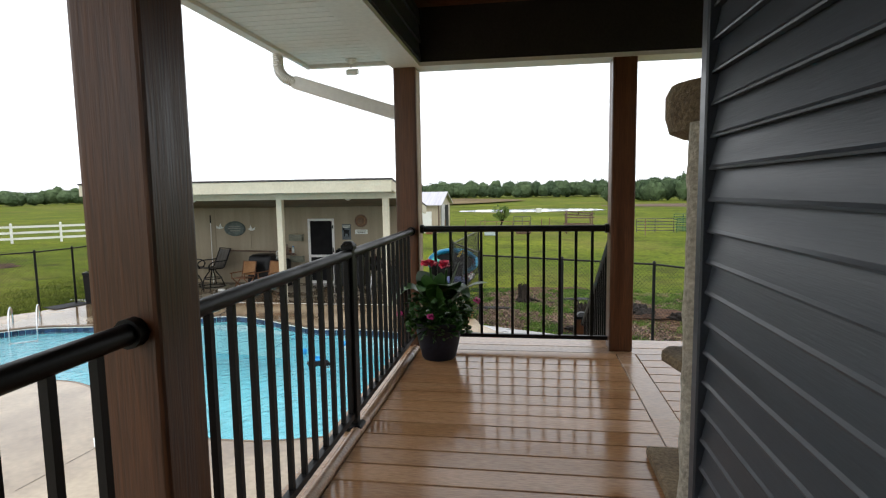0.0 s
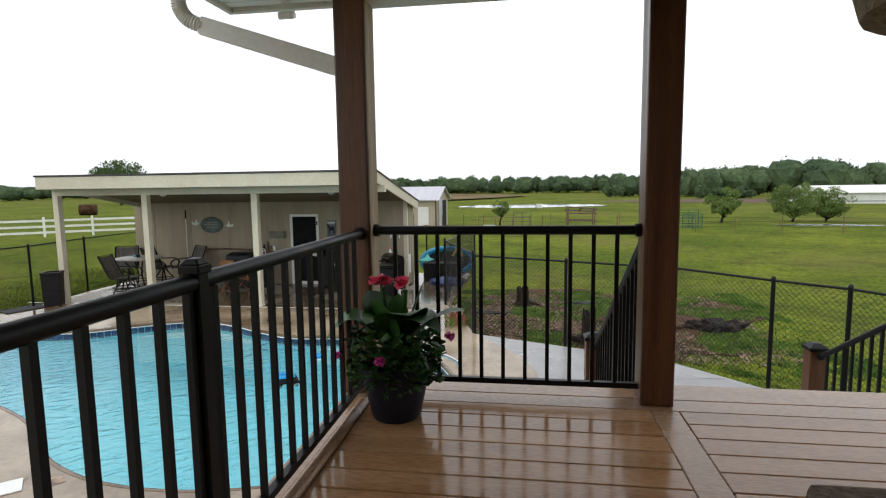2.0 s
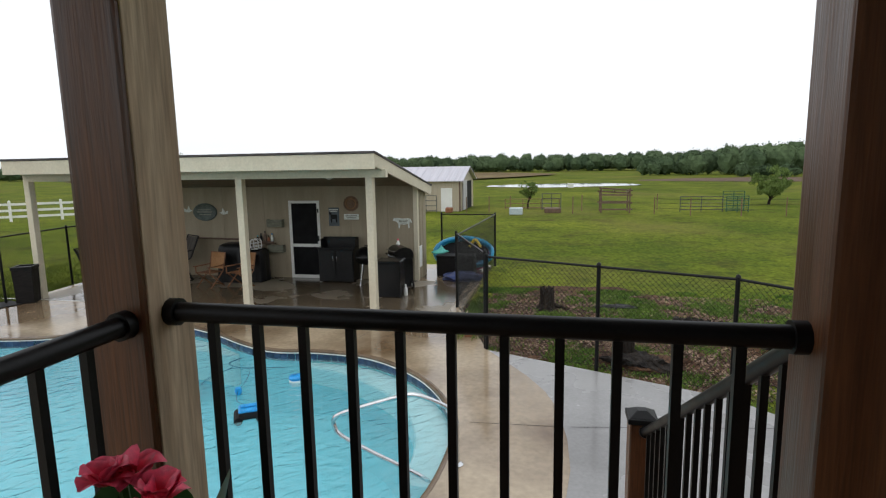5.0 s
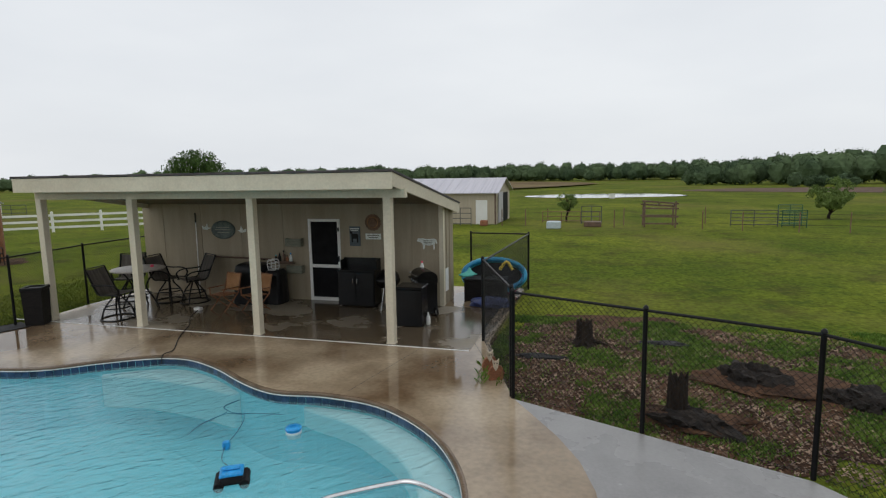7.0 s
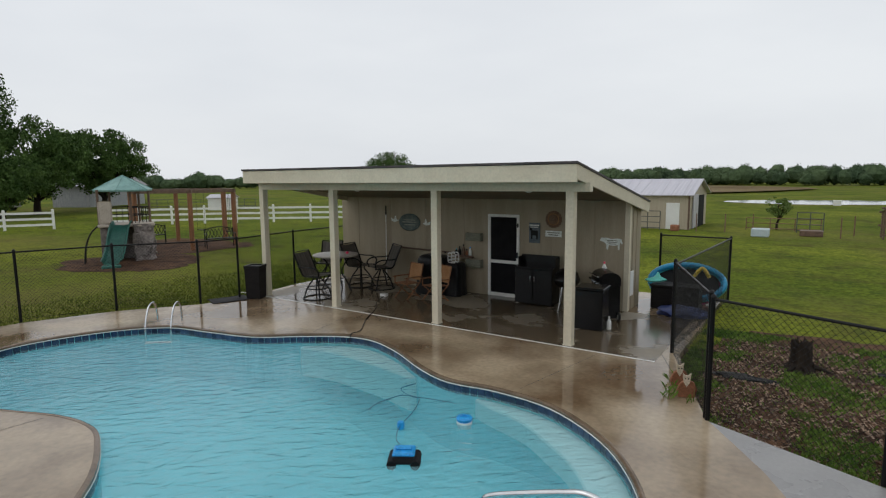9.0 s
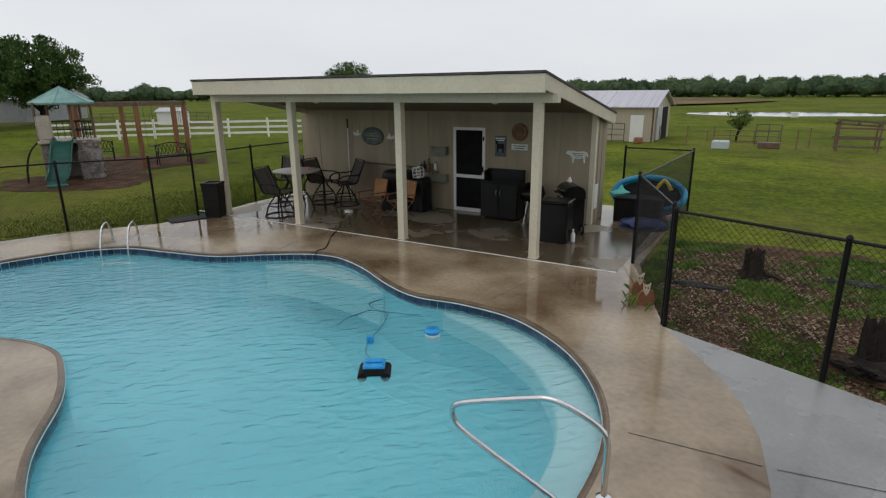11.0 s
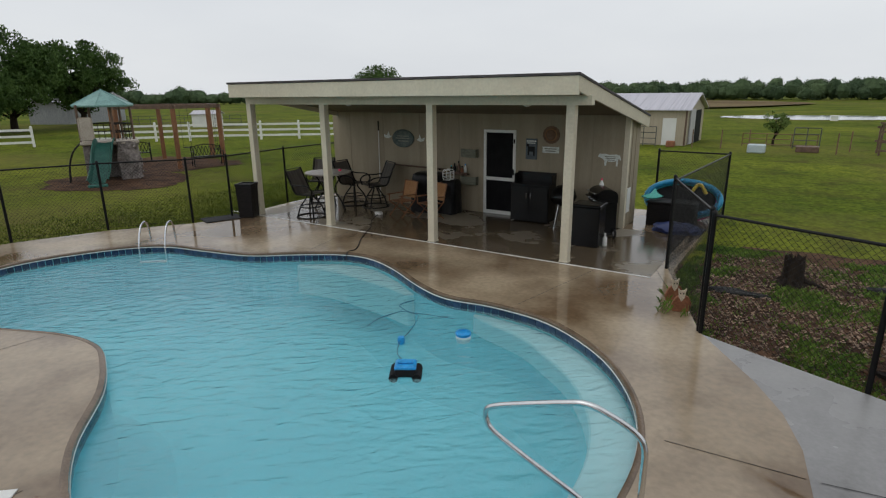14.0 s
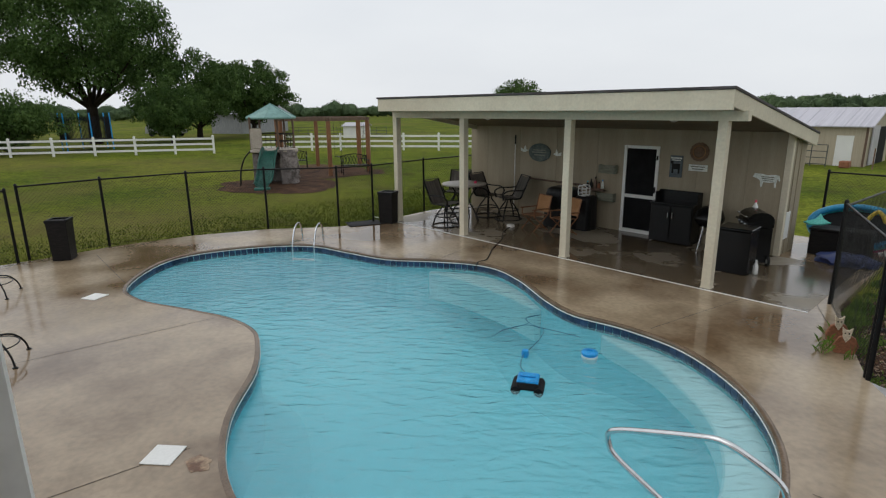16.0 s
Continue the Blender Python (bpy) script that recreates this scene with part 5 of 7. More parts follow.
def build_wall_decor():
    t = thing("oval_sign", "oval grey-green metal sign hung on the cream wall", "sign", pose(-9.3, WY, 0.14))
    bm = bmesh.new()
    rings = []
    for f, y in ((1.0, 0.012), (1.0, -0.015), (0.93, -0.024), (0.88, -0.014), (0.02, -0.014)):
        rings.append([bm.verts.new((0.36 * f * math.cos(k * 0.2094), y, 0.24 * f * math.sin(k * 0.2094))) for k in range(30)])
    for r, q in zip(rings, rings[1:]):
        for k in range(30):
            bm.faces.new((r[k], r[(k + 1) % 30], q[(k + 1) % 30], q[k]))
    bm.faces.new(rings[-1])
    made("plate", bm, M_verdigris, t, smooth=True)
    boxes("lettering", M_letter, [(-0.2, 0.2, -0.019, -0.014, 0.05, 0.075), (-0.24, 0.22, -0.019, -0.014, -0.01, 0.02), (-0.17, 0.18, -0.019, -0.014, -0.08, -0.055)], t)
    # metal birds beside it
    for x, z, s in ((-9.85, 0.18, 1), (-8.7, 0.12, -1)):
        bm = bmesh.new()
        slab(bm, [(-0.1 * s, 0.06), (0.0, 0.02), (0.06 * s, 0.13), (0.09 * s, 0.03), (0.16 * s, 0.0), (0.05 * s, -0.05), (-0.08 * s, -0.03)][::s], -0.008, 0.008)
        tagged(made("wall_bird", bm, M_wornwhite, at=pose(x, WY, z, 90, 0, 0)), "flat painted metal bird on the wall", "wall ornament", "wall birds")
    for z in (-0.15, -0.83):
        t = thing("wall_planter", "weathered grey-green wooden trough planter on the wall", "planter", pose(-7.2, WY, z), "wall planters")
        boxes("front", M_greybox, [(-0.22, 0.22, -0.13, -0.11, -0.1, 0.1)], t, 0.004)
        boxes("side", M_greybox, [(-0.22, -0.2, -0.11, 0.012, -0.1, 0.1)], t)
        boxes("side", M_greybox, [(0.2, 0.22, -0.11, 0.012, -0.1, 0.1)], t)
        boxes("base", M_greybox, [(-0.2, 0.2, -0.11, 0.012, -0.1, -0.08)], t)
        boxes("slat", M_greybox, [(-0.19, 0.19, -0.134, -0.13, -0.02, 0.03)], t)
    t = boxes("wall_shelf", M_pole, [(-0.28, 0.28, -0.12, 0.012, -0.02, 0.0), (-0.28, 0.28, -0.125, -0.115, 0.0, 0.05)], None, 0.003, at=pose(-7.52, WY, -0.68))
    tagged(t, "narrow brown wall shelf holding bottles", "shelf")
    for k, (dx, m, c) in enumerate(((-0.22, M_black, M_teal), (-0.12, M_black, M_black), (0.0, M_pole, M_black), (0.1, M_terra, M_black), (0.2, M_wornwhite, M_blue))):
        bottle(-7.52 + dx, WY - 0.06, -0.68, 0.2 + 0.06 * (k % 3), 0.038, m, c)
    t = thing("telescopic_pole", "brown pool pole hung level along the wall", "pole", pose(-8.9, WY - 0.04, -0.58))
    tubes("shaft", M_pole, [[(-0.95, 0, 0.02), (1.0, 0, -0.02)]], 0.022, t)
    for x in (-0.8, 0.8):
        boxes("hook", M_black, [(x - 0.015, x + 0.015, -0.02, 0.05, -0.05, 0.0)], t)
    t = thing("pole_brush", "white upright pool pole leaning on the wall", "pole", pose(-10.12, WY - 0.03, C))
    tubes("shaft", M_white, [[(0, -0.02, 0.0), (0, 0, 1.95)]], 0.014, t)
    tubes("grip", M_black, [[(0, 0, 1.95), (0, 0.0, 2.2)]], 0.018, t)
    t = thing("sun_plaque", "round terracotta sun face plaque on the wall", "wall plaque", pose(-5.08, WY, 0.36) @ Matrix.Diagonal((0.8, 1, 0.8, 1)))
    bm = bmesh.new()
    rings = []
    for f, y in ((0.24, 0.012), (0.24, -0.012), (0.21, -0.02), (0.13, -0.014), (0.12, -0.03), (0.06, -0.045), (0.01, -0.05)):
        rings.append([bm.verts.new((f * (1 + (0.07 if k % 2 and f > 0.2 else 0)) * math.cos(k * 0.19635), y, f * (1 + (0.07 if k % 2 and f > 0.2 else 0)) * math.sin(k * 0.19635))) for k in range(32)])
    for r, q in zip(rings, rings[1:]):
        for k in range(32):
            bm.faces.new((r[k], r[(k + 1) % 32], q[(k + 1) % 32], q[k]))
    made("disc", bm, M_plaque, t, smooth=True)
    tubes("ring", M_canvas, [[(0.165 * math.cos(k * 0.2618), -0.02, 0.165 * math.sin(k * 0.2618)) for k in range(25)]], 0.01, t)
    t = thing("picture_board", "slate blue picture board with a dark animal shape", "picture", pose(-5.56, WY, 0.02))
    boxes("board", M_slate, [(-0.14, 0.14, -0.012, 0.012, -0.24, 0.24)], t, 0.003)
    boxes("figure", M_black, [(-0.09, 0.09, -0.016, -0.012, -0.06, 0.06), (-0.09, -0.05, -0.016, -0.012, -0.15, -0.06), (0.05, 0.09, -0.016, -0.012, -0.15, -0.06), (-0.12, -0.06, -0.016, -0.012, 0.06, 0.12)], t)
    boxes("heading", M_wornwhite, [(-0.12, 0.12, -0.016, -0.012, 0.17, 0.2), (-0.1, 0.1, -0.016, -0.012, 0.13, 0.15)], t)
    t = thing("small_sign", "small white sign with faint lettering on the wall", "sign", pose(-5.08, WY, 0.02))
    boxes("board", M_wornwhite, [(-0.2, 0.2, -0.01, 0.012, -0.07, 0.07)], t, 0.003)
    boxes("lettering", M_greybox, [(-0.15, 0.15, -0.013, -0.01, 0.015, 0.035), (-0.12, 0.12, -0.013, -0.01, -0.035, -0.015)], t)
    t = thing("cow_sign", "white cut-out cow sign hung on the wall", "sign", pose(-3.72, WY, -0.12) @ Matrix.Diagonal((0.72, 1, 0.72, 1)))
    bm = bmesh.new()
    slab(bm, [(-0.34, 0.1), (-0.3, 0.16), (-0.24, 0.15), (-0.16, 0.16), (0.0, 0.13), (0.2, 0.15), (0.3, 0.13), (0.34, 0.0), (0.32, -0.03), (0.28, 0.05), (0.25, -0.04), (0.25, -0.2), (0.21, -0.2), (0.2, -0.05),
              (0.06, -0.08), (-0.08, -0.06), (-0.1, -0.2), (-0.14, -0.2), (-0.15, -0.04), (-0.22, 0.02), (-0.28, 0.04), (-0.35, 0.06)], -0.012, 0.008)
    made("plate", bm, M_wornwhite, t, at=pose(0, 0, 0, 90, 0, 0))
    boxes("lettering", M_greybox, [(-0.14, 0.2, -0.015, -0.008, 0.07, 0.09), (-0.12, 0.18, -0.015, -0.008, 0.02, 0.04), (-0.08, 0.16, -0.015, -0.008, -0.03, -0.012)], t)


build_wall_decor()

# white wire caddy on top of the smaller covered appliance
t = thing("wire_caddy", "white wire caddy standing on the covered appliance", "caddy", pose(-7.52, 16.1, C + 0.84))
bm = bmesh.new()
for y in (-0.08, 0.08):
    tube(bm, [(-0.09, y, 0.012), (0.09, y, 0.012), (0.11, y, 0.05), (0.11, y, 0.22), (0.08, y, 0.26), (-0.08, y, 0.26), (-0.11, y, 0.22), (-0.11, y, 0.05)], 0.012, 6, closed=True)
    for z in (0.09, 0.17):
        tube(bm, [(-0.11, y, z), (0.11, y, z)], 0.008, 6)
for x in (-0.11, 0.11):
    tube(bm, [(x, -0.08, 0.05), (x, 0.08, 0.05)], 0.008, 6)
    tube(bm, [(x, -0.08, 0.22), (x, 0.08, 0.22)], 0.008, 6)
made("frame", bm, M_white, t, smooth=True)


# ---- beside and behind the pool house ----
M_pool_blue = mat("blue_vinyl", (0.015, 0.22, 0.42), (0.025, 0.3, 0.52), rough=0.3, scale=4, fine=30, bump=0.05)


def build_inflatable():
    t = thing("paddling_pool", "blue inflatable paddling pool stood on edge by the fence", "inflatable pool", pose(-2.45, 18.4, C + 0.42, 64, 0, 8) @ Matrix.Diagonal((0.93, 0.9, 1, 1)))
    for k, (m, z) in enumerate(((M_petal2, 0.0), (M_teal, 0.10), (M_pool_blue, 0.21))):
        bm = bmesh.new()
        tube(bm, [((0.85 - 0.06 * (k == 0)) * math.cos(a * 0.2094), (0.46 + 0.05 * (k == 0)) * math.sin(a * 0.2094), z) for a in range(30)], 0.075, 12, closed=True)
        made("ring", bm, m, t, smooth=True)
    bm = bmesh.new()
    lathe(bm, [(0.02, 0.1), (0.68, 0.11)], 24)
    bm2 = made("floor", bm, M_rubber, t)
    bm2.scale = (1.1, 0.68, 1)
    t = thing("storage_tote", "dark grey storage bench beside the pool house", "storage box", pose(-2.5, 17.55, C))
    boxes("body", M_resin, [(-0.5, 0.5, -0.25, 0.25, 0, 0.5)], t, 0.015)
    boxes("lid", M_resin, [(-0.52, 0.52, -0.27, 0.27, 0.5, 0.55)], t, 0.012)
    # pool toys
    bm = bmesh.new()
    slab(bm, [(-0.24, 0.0), (-0.03, 0.07), (0.06, 0.2), (0.12, 0.07), (0.25, 0.0), (0.09, -0.05), (-0.12, -0.06)], -0.04, 0.04)
    tagged(made("pool_toy", bm, mat("sea_green_vinyl", (0.08, 0.5, 0.42), (0.13, 0.58, 0.5), rough=0.3, bump=0), bevel=0.02, seg=2, at=pose(-2.95, 17.5, C + 0.62, 60, 0, 20)), "sea-green inflatable toy laid on the bench", "pool toy", "pool toys")
    bm = bmesh.new()
    tube(bm, smooth_line([(-0.16, 0, 0), (0, 0.03, 0.2), (0.16, 0, 0)], 5), 0.04, 10)
    tagged(made("pool_toy", bm, mat("yellow_vinyl", (0.6, 0.45, 0.04), (0.68, 0.52, 0.07), rough=0.35, bump=0), smooth=True, at=pose(-2.05, 17.9, C + 0.7)), "yellow inflatable toy leaning on the paddling pool", "pool toy", "pool toys")
    rnd = random.Random(3)
    bm = bmesh.new()
    bmesh.ops.create_icosphere(bm, subdivisions=3, radius=1.0)
    for v in bm.verts:
        k = 1 + 0.25 * noise.noise(v.co * 2.3)
        v.co = Vector((v.co.x * 0.5 * k, v.co.y * 0.3 * k, max(0, v.co.z * 0.16 * k + 0.06)))
    tagged(made("tarp_bundle", bm, mat("dark_blue_tarp", (0.015, 0.03, 0.12), (0.03, 0.05, 0.17), rough=0.35, bump=0.2), smooth=True, at=pose(-2.25, 16.9, C)), "crumpled dark blue tarp on the wet concrete", "tarp")


build_inflatable()


def fox(x, y, turn, s):
    t = thing("garden_ornament", "rust-orange painted wooden animal garden ornament with pale face", "garden ornament", pose(x, y, C, 0, 0, turn), "garden ornaments")
    bm = bmesh.new()
    slab(bm, [(-0.16 * s, 0), (0.18 * s, 0), (0.24 * s, 0.2 * s), (0.16 * s, 0.36 * s), (0.02 * s, 0.42 * s), (-0.12 * s, 0.34 * s), (-0.2 * s, 0.16 * s)], -0.02, 0.02)
    made("body", bm, M_terra, t, bevel=0.006, at=pose(0, 0, 0, 90, 0, 0))
    bm = bmesh.new()
    slab(bm, [(0.0, 0.26 * s), (0.06 * s, 0.36 * s), (0.09 * s, 0.58 * s), (0.03 * s, 0.52 * s), (-0.03 * s, 0.52 * s), (-0.09 * s, 0.58 * s), (-0.06 * s, 0.36 * s)], 0.02, 0.045)
    made("face", bm, mat("pale_paint", (0.5, 0.42, 0.3), (0.6, 0.5, 0.38), rough=0.6, bump=0.1), t, at=pose(0, 0, 0, 90, 0, 0))
    for a in (-0.045, 0.02):
        boxes("eye", M_black, [(a * s, (a + 0.025) * s, -0.05, -0.045, 0.44 * s, 0.47 * s)], t)


fox(-1.30, 12.22, 20, 0.6)
fox(-1.47, 12.6, 35, 0.6)


def stump(x, y, r, h, roots=True, seed=1):
    rnd = random.Random(seed)
    t = thing("tree_stump", "dark wet rotting tree stump in the mulch bed", "tree stump", pose(x, y, LAWN), "tree stumps")
    bm = bmesh.new()
    seg = 30
    jag = [rnd.uniform(-0.2, 0.16) for _ in range(seg)]
    rings = []
    for f, z in ((1.8, -0.02), (1.4, 0.05), (1.15, 0.13), (1.04, 0.25), (1.0, 0.42), (0.98, 0.6), (0.95, 0.8), (0.9, 1.0)):
        ring = []
        for k in range(seg):
            a = 2 * math.pi * k / seg
            w = 1 + 0.24 * noise.noise((math.cos(a) * 2, math.sin(a) * 2, seed)) + 0.2 * noise.noise((math.cos(a) * 6, math.sin(a) * 6, z * 1.5 + seed))
            ring.append(bm.verts.new((r * f * w * math.cos(a), r * f * w * math.sin(a), z * h + (jag[k] * h if z == 1.0 else 0))))
        rings.append(ring)
    for a, b in zip(rings, rings[1:]):
        for k in range(seg):
            bm.faces.new((a[k], a[(k + 1) % seg], b[(k + 1) % seg], b[k]))
    c = bm.verts.new((0, 0, h * 0.72))
    for k in range(seg):
        bm.faces.new((rings[-1][k], rings[-1][(k + 1) % seg], c))
    made("trunk", bm, M_bark, t, smooth=True)
    if roots:
        for k in range(6):
            bm = bmesh.new()
            a = k * 1.05 + rnd.random()
            L = r * rnd.uniform(2.2, 3.4)
            tube(bm, smooth_line([(r * math.cos(a), r * math.sin(a), 0.1), (L * 0.6 * math.cos(a + 0.2), L * 0.6 * math.sin(a + 0.2), 0.05), (L * math.cos(a), L * math.sin(a), -0.02)], 4), r * 0.3, 7, r * 0.08)
            made("root", bm, M_bark, t, smooth=True)


stump(-0.05, 14.6, 0.15, 0.46, seed=1)
stump(1.2, 11.72, 0.12, 0.55, seed=2)


def heap(x, y, rx, ry, h, m, label, name, cat, seed, sub=4):
    bm = bmesh.new()
    bmesh.ops.create_icosphere(bm, subdivisions=sub, radius=1.0)
    for v in bm.verts:
        q = v.co.copy()
        k = 1 + 0.35 * noise.noise(q * 1.7 + Vector((seed, 0, 0))) + 0.2 * noise.noise(q * 5 + Vector((0, seed, 0)))
        v.co = Vector((q.x * rx * k, q.y * ry * k, max(-0.05, q.z * h * k)))
    return tagged(made(name, bm, m, smooth=False, at=pose(x, y, LAWN)), label, cat, "")


M_plastic = mat("black_sheet_plastic", (0.012, 0.012, 0.013), (0.028, 0.027, 0.026), spec=0.15, rough=0.6, scale=6, fine=25, bump=0.7, dist=0.03)
M_charwood = mat("charred_wood", (0.012, 0.010, 0.009), (0.035, 0.028, 0.023), rough=0.8, scale=5, fine=30, bump=0.9, dist=0.02, spec=0.15)


def stump_remains(x, y, w, d, h, seed, label):
    """Broken chunks of a rotted stump, lying together."""
    rnd = random.Random(seed)
    bm = bmesh.new()
    for k in range(11):
        r = rnd.uniform(0.10, 0.24)
        c = Vector((rnd.uniform(-w, w) * 0.8, rnd.uniform(-d, d) * 0.8, 0.02))
        tilt = Euler((rnd.uniform(-0.4, 0.4), rnd.uniform(-0.4, 0.4), rnd.uniform(0, 6))).to_matrix()
        for v in bmesh.ops.create_icosphere(bm, subdivisions=3, radius=1.0)["verts"]:
            q = v.co.copy()
            f = 1 + 0.5 * noise.noise(q * 1.8 + Vector((k, seed, 0))) + 0.3 * noise.noise(q * 5 + Vector((seed, k, 0)))
            v.co = c + tilt @ Vector((q.x * r * 1.5 * f, q.y * r * f, q.z * h * rnd.uniform(0.85, 1.0) * f))
    return tagged(made("stump_remains", bm, M_charwood, at=pose(x, y, LAWN)), label, "stump", "stump remains")


heap(2.75, 13.15, 1.2, 0.8, 0.10, M_mulch, "low mound of dark wet wood mulch", "mulch_mound", "mulch", 14)
heap(1.4, 11.55, 0.75, 0.4, 0.10, M_mulch, "low mound of red-brown rotted wood round the stump", "mulch_mound", "mulch", 17)
stump_remains(2.5, 13.3, 0.5, 0.3, 0.2, 4, "blackened rotting stump remains in the mulch")
stump_remains(3.75, 12.7, 0.45, 0.28, 0.16, 9, "blackened low stump remains in the grass")
stump_remains(1.35, 11.5, 0.4, 0.2, 0.1, 12, "dark broken roots at the foot of the stump")
heap(1.35, 14.9, 0.5, 0.16, 0.07, M_plastic, "strip of black landscape plastic in the mulch", "plastic_sheet", "plastic sheet", 6, 3)
heap(-0.75, 13.7, 0.5, 0.14, 0.06, M_plastic, "strip of black landscape plastic by the fence", "plastic_sheet", "plastic sheet", 2, 3)


def blob_sheet(name, cx, cy, rx, ry, z, m, label, cat, seed, n=64):
    """A flat patch with an uneven outline, just above the lawn."""
    bm = bmesh.new()
    c = bm.verts.new((cx, cy, z))
    ring = []
    for k in range(n):
        a = 2 * math.pi * k / n
        f = 1 + 0.38 * noise.noise((math.cos(a) * 1.5, math.sin(a) * 1.5, seed)) + 0.14 * noise.noise((math.cos(a) * 6, math.sin(a) * 6, seed))
        ring.append(bm.verts.new((cx + rx * f * math.cos(a), cy + ry * f * math.sin(a), z - 0.002)))
    for k in range(n):
        bm.faces.new((c, ring[k], ring[(k + 1) % n]))
    return tagged(made(name, bm, m), label, cat, kind="structure")


blob_sheet("ground_mulch", 1.2, 13.4, 3.6, 3.0, LAWN + 0.012, M_mulch, "wet brown mulch bed with weeds inside the fence", "mulch bed", 2.0)
blob_sheet("ground_play", -21.6, 15.2, 2.9, 2.2, LAWN + 0.012, M_mulch, "bare brown mulch under the play tower", "mulch", 5.0)
blob_sheet("ground_pergola", -24.9, 19.4, 3.1, 2.9, LAWN + 0.012, M_mulch, "mulch circle under the timber pergola", "mulch", 7.0)


def in_slab(x, y):
    inside = False
    for poly in (SLAB, WALK):
        j = len(poly) - 1
        for i in range(len(poly)):
            (xi, yi), (xj, yj) = poly[i], poly[j]
            if (yi > y) != (yj > y) and x < (xj - xi) * (y - yi) / (yj - yi) + xi:
                inside = not inside
            j = i
        if inside:
            return True
    return False


def scatter_blades(name, n, area, m, hmin, hmax, w, label, seed, gate=None):
    """Loose grass or weed blades, two triangles each."""
    rnd = random.Random(seed)
    verts, faces = [], []
    x0, x1, y0, y1 = area
    made_n = 0
    while made_n < n:
        x, y = rnd.uniform(x0, x1), rnd.uniform(y0, y1)
        made_n += 1
        if in_slab(x, y) or (gate and not gate(x, y, rnd)):
            continue
        a = rnd.uniform(0, 6.28)
        h = rnd.uniform(hmin, hmax)
        ww = w * rnd.uniform(0.6, 1.3)
        lean = rnd.uniform(0, 0.9) * h
        b = rnd.uniform(0, 6.28)
        i = len(verts)
        dx, dy = ww * math.cos(a), ww * math.sin(a)
        lx, ly = lean * math.cos(b), lean * math.sin(b)
        verts += [(x - dx, y - dy, LAWN - 0.01), (x + dx, y + dy, LAWN - 0.01), (x + dx * 0.7 + lx * 0.4, y + dy * 0.7 + ly * 0.4, LAWN + h * 0.6),
                  (x - dx * 0.7 + lx * 0.4, y - dy * 0.7 + ly * 0.4, LAWN + h * 0.6), (x + lx, y + ly, LAWN + h)]
        faces += [(i, i + 1, i + 2, i + 3), (i + 3, i + 2, i + 4)]
    me = bpy.data.meshes.new(name)
    me.from_pydata(verts, [], faces)
    me.materials.append(m)
    return tagged(new(name, me), label, "grass", kind="stuff")


def mulch_gate(x, y, rnd):
    k = noise.noise((x * 0.9, y * 0.9, 4.0)) + 0.5 * noise.noise((x * 2.5, y * 2.5, 1.0))
    return rnd.random() < max(0.04, min(0.92, 0.24 + k * 2.6))


scatter_blades("weeds", 210000, (-1.7, 5.5, 9.2, 16.5), M_weed, 0.015, 0.065, 0.011, "low green weeds growing through the mulch", 11, mulch_gate)
scatter_blades("grass", 95000, (-17.5, -12.1, 1.0, 20.0), M_blade, 0.02, 0.06, 0.010, "wet lawn grass beyond the pool fence", 12, lambda x, y, r: r.random() < max(0.0, 1 - (-12.2 - x) / 5.2) ** 1.2)


def scatter_chips(n, area, seed):
    rnd = random.Random(seed)
    bm = bmesh.new()
    x0, x1, y0, y1 = area
    for k in range(n):
        x, y = rnd.uniform(x0, x1), rnd.uniform(y0, y1)
        if in_slab(x, y) or mulch_gate(x, y, rnd) and rnd.random() < 0.6:
            continue
        s = rnd.uniform(0.010, 0.034)
        m = Matrix.Translation((x, y, LAWN + 0.02)) @ Euler((rnd.uniform(-0.5, 0.5), rnd.uniform(-0.5, 0.5), rnd.uniform(0, 6))).to_matrix().to_4x4()
        vs = [bm.verts.new(m @ Vector(p)) for p in ((-s, -s * 0.4, 0), (s, -s * 0.3, 0), (s * 0.8, s * 0.4, 0.006), (-s * 0.9, s * 0.35, 0.006))]
        bm.faces.new(vs)
    tagged(made("wood_chips", bm, M_chip), "loose pale wood chips over the mulch bed", "wood chips", kind="stuff")


rnd_t = random.Random(77)
bm = bmesh.new()
for k in range(70):
    a, r = rnd_t.uniform(0, 6.28), 0.16 * rnd_t.random() ** 0.6
    p = Vector((-1.62 + 0.5 * rnd_t.random(), 12.75 - 0.75 * rnd_t.random(), C))
    d = Vector((math.cos(a), math.sin(a), 0)) * rnd_t.uniform(0.03, 0.16)
    w = Vector((-math.sin(a), math.cos(a), 0)) * 0.006
    h = Vector((0, 0, rnd_t.uniform(0.05, 0.18)))
    bm.faces.new([bm.verts.new(q) for q in (p - w, p + w, p + d * 0.5 + h * 0.8, p + d + h)])
tagged(made("weed_tuft", bm, M_weed), "tuft of green weeds at the fence foot", "weeds", kind="stuff")
scatter_chips(15000, (-1.3, 4.6, 10.4, 16.0), 21)


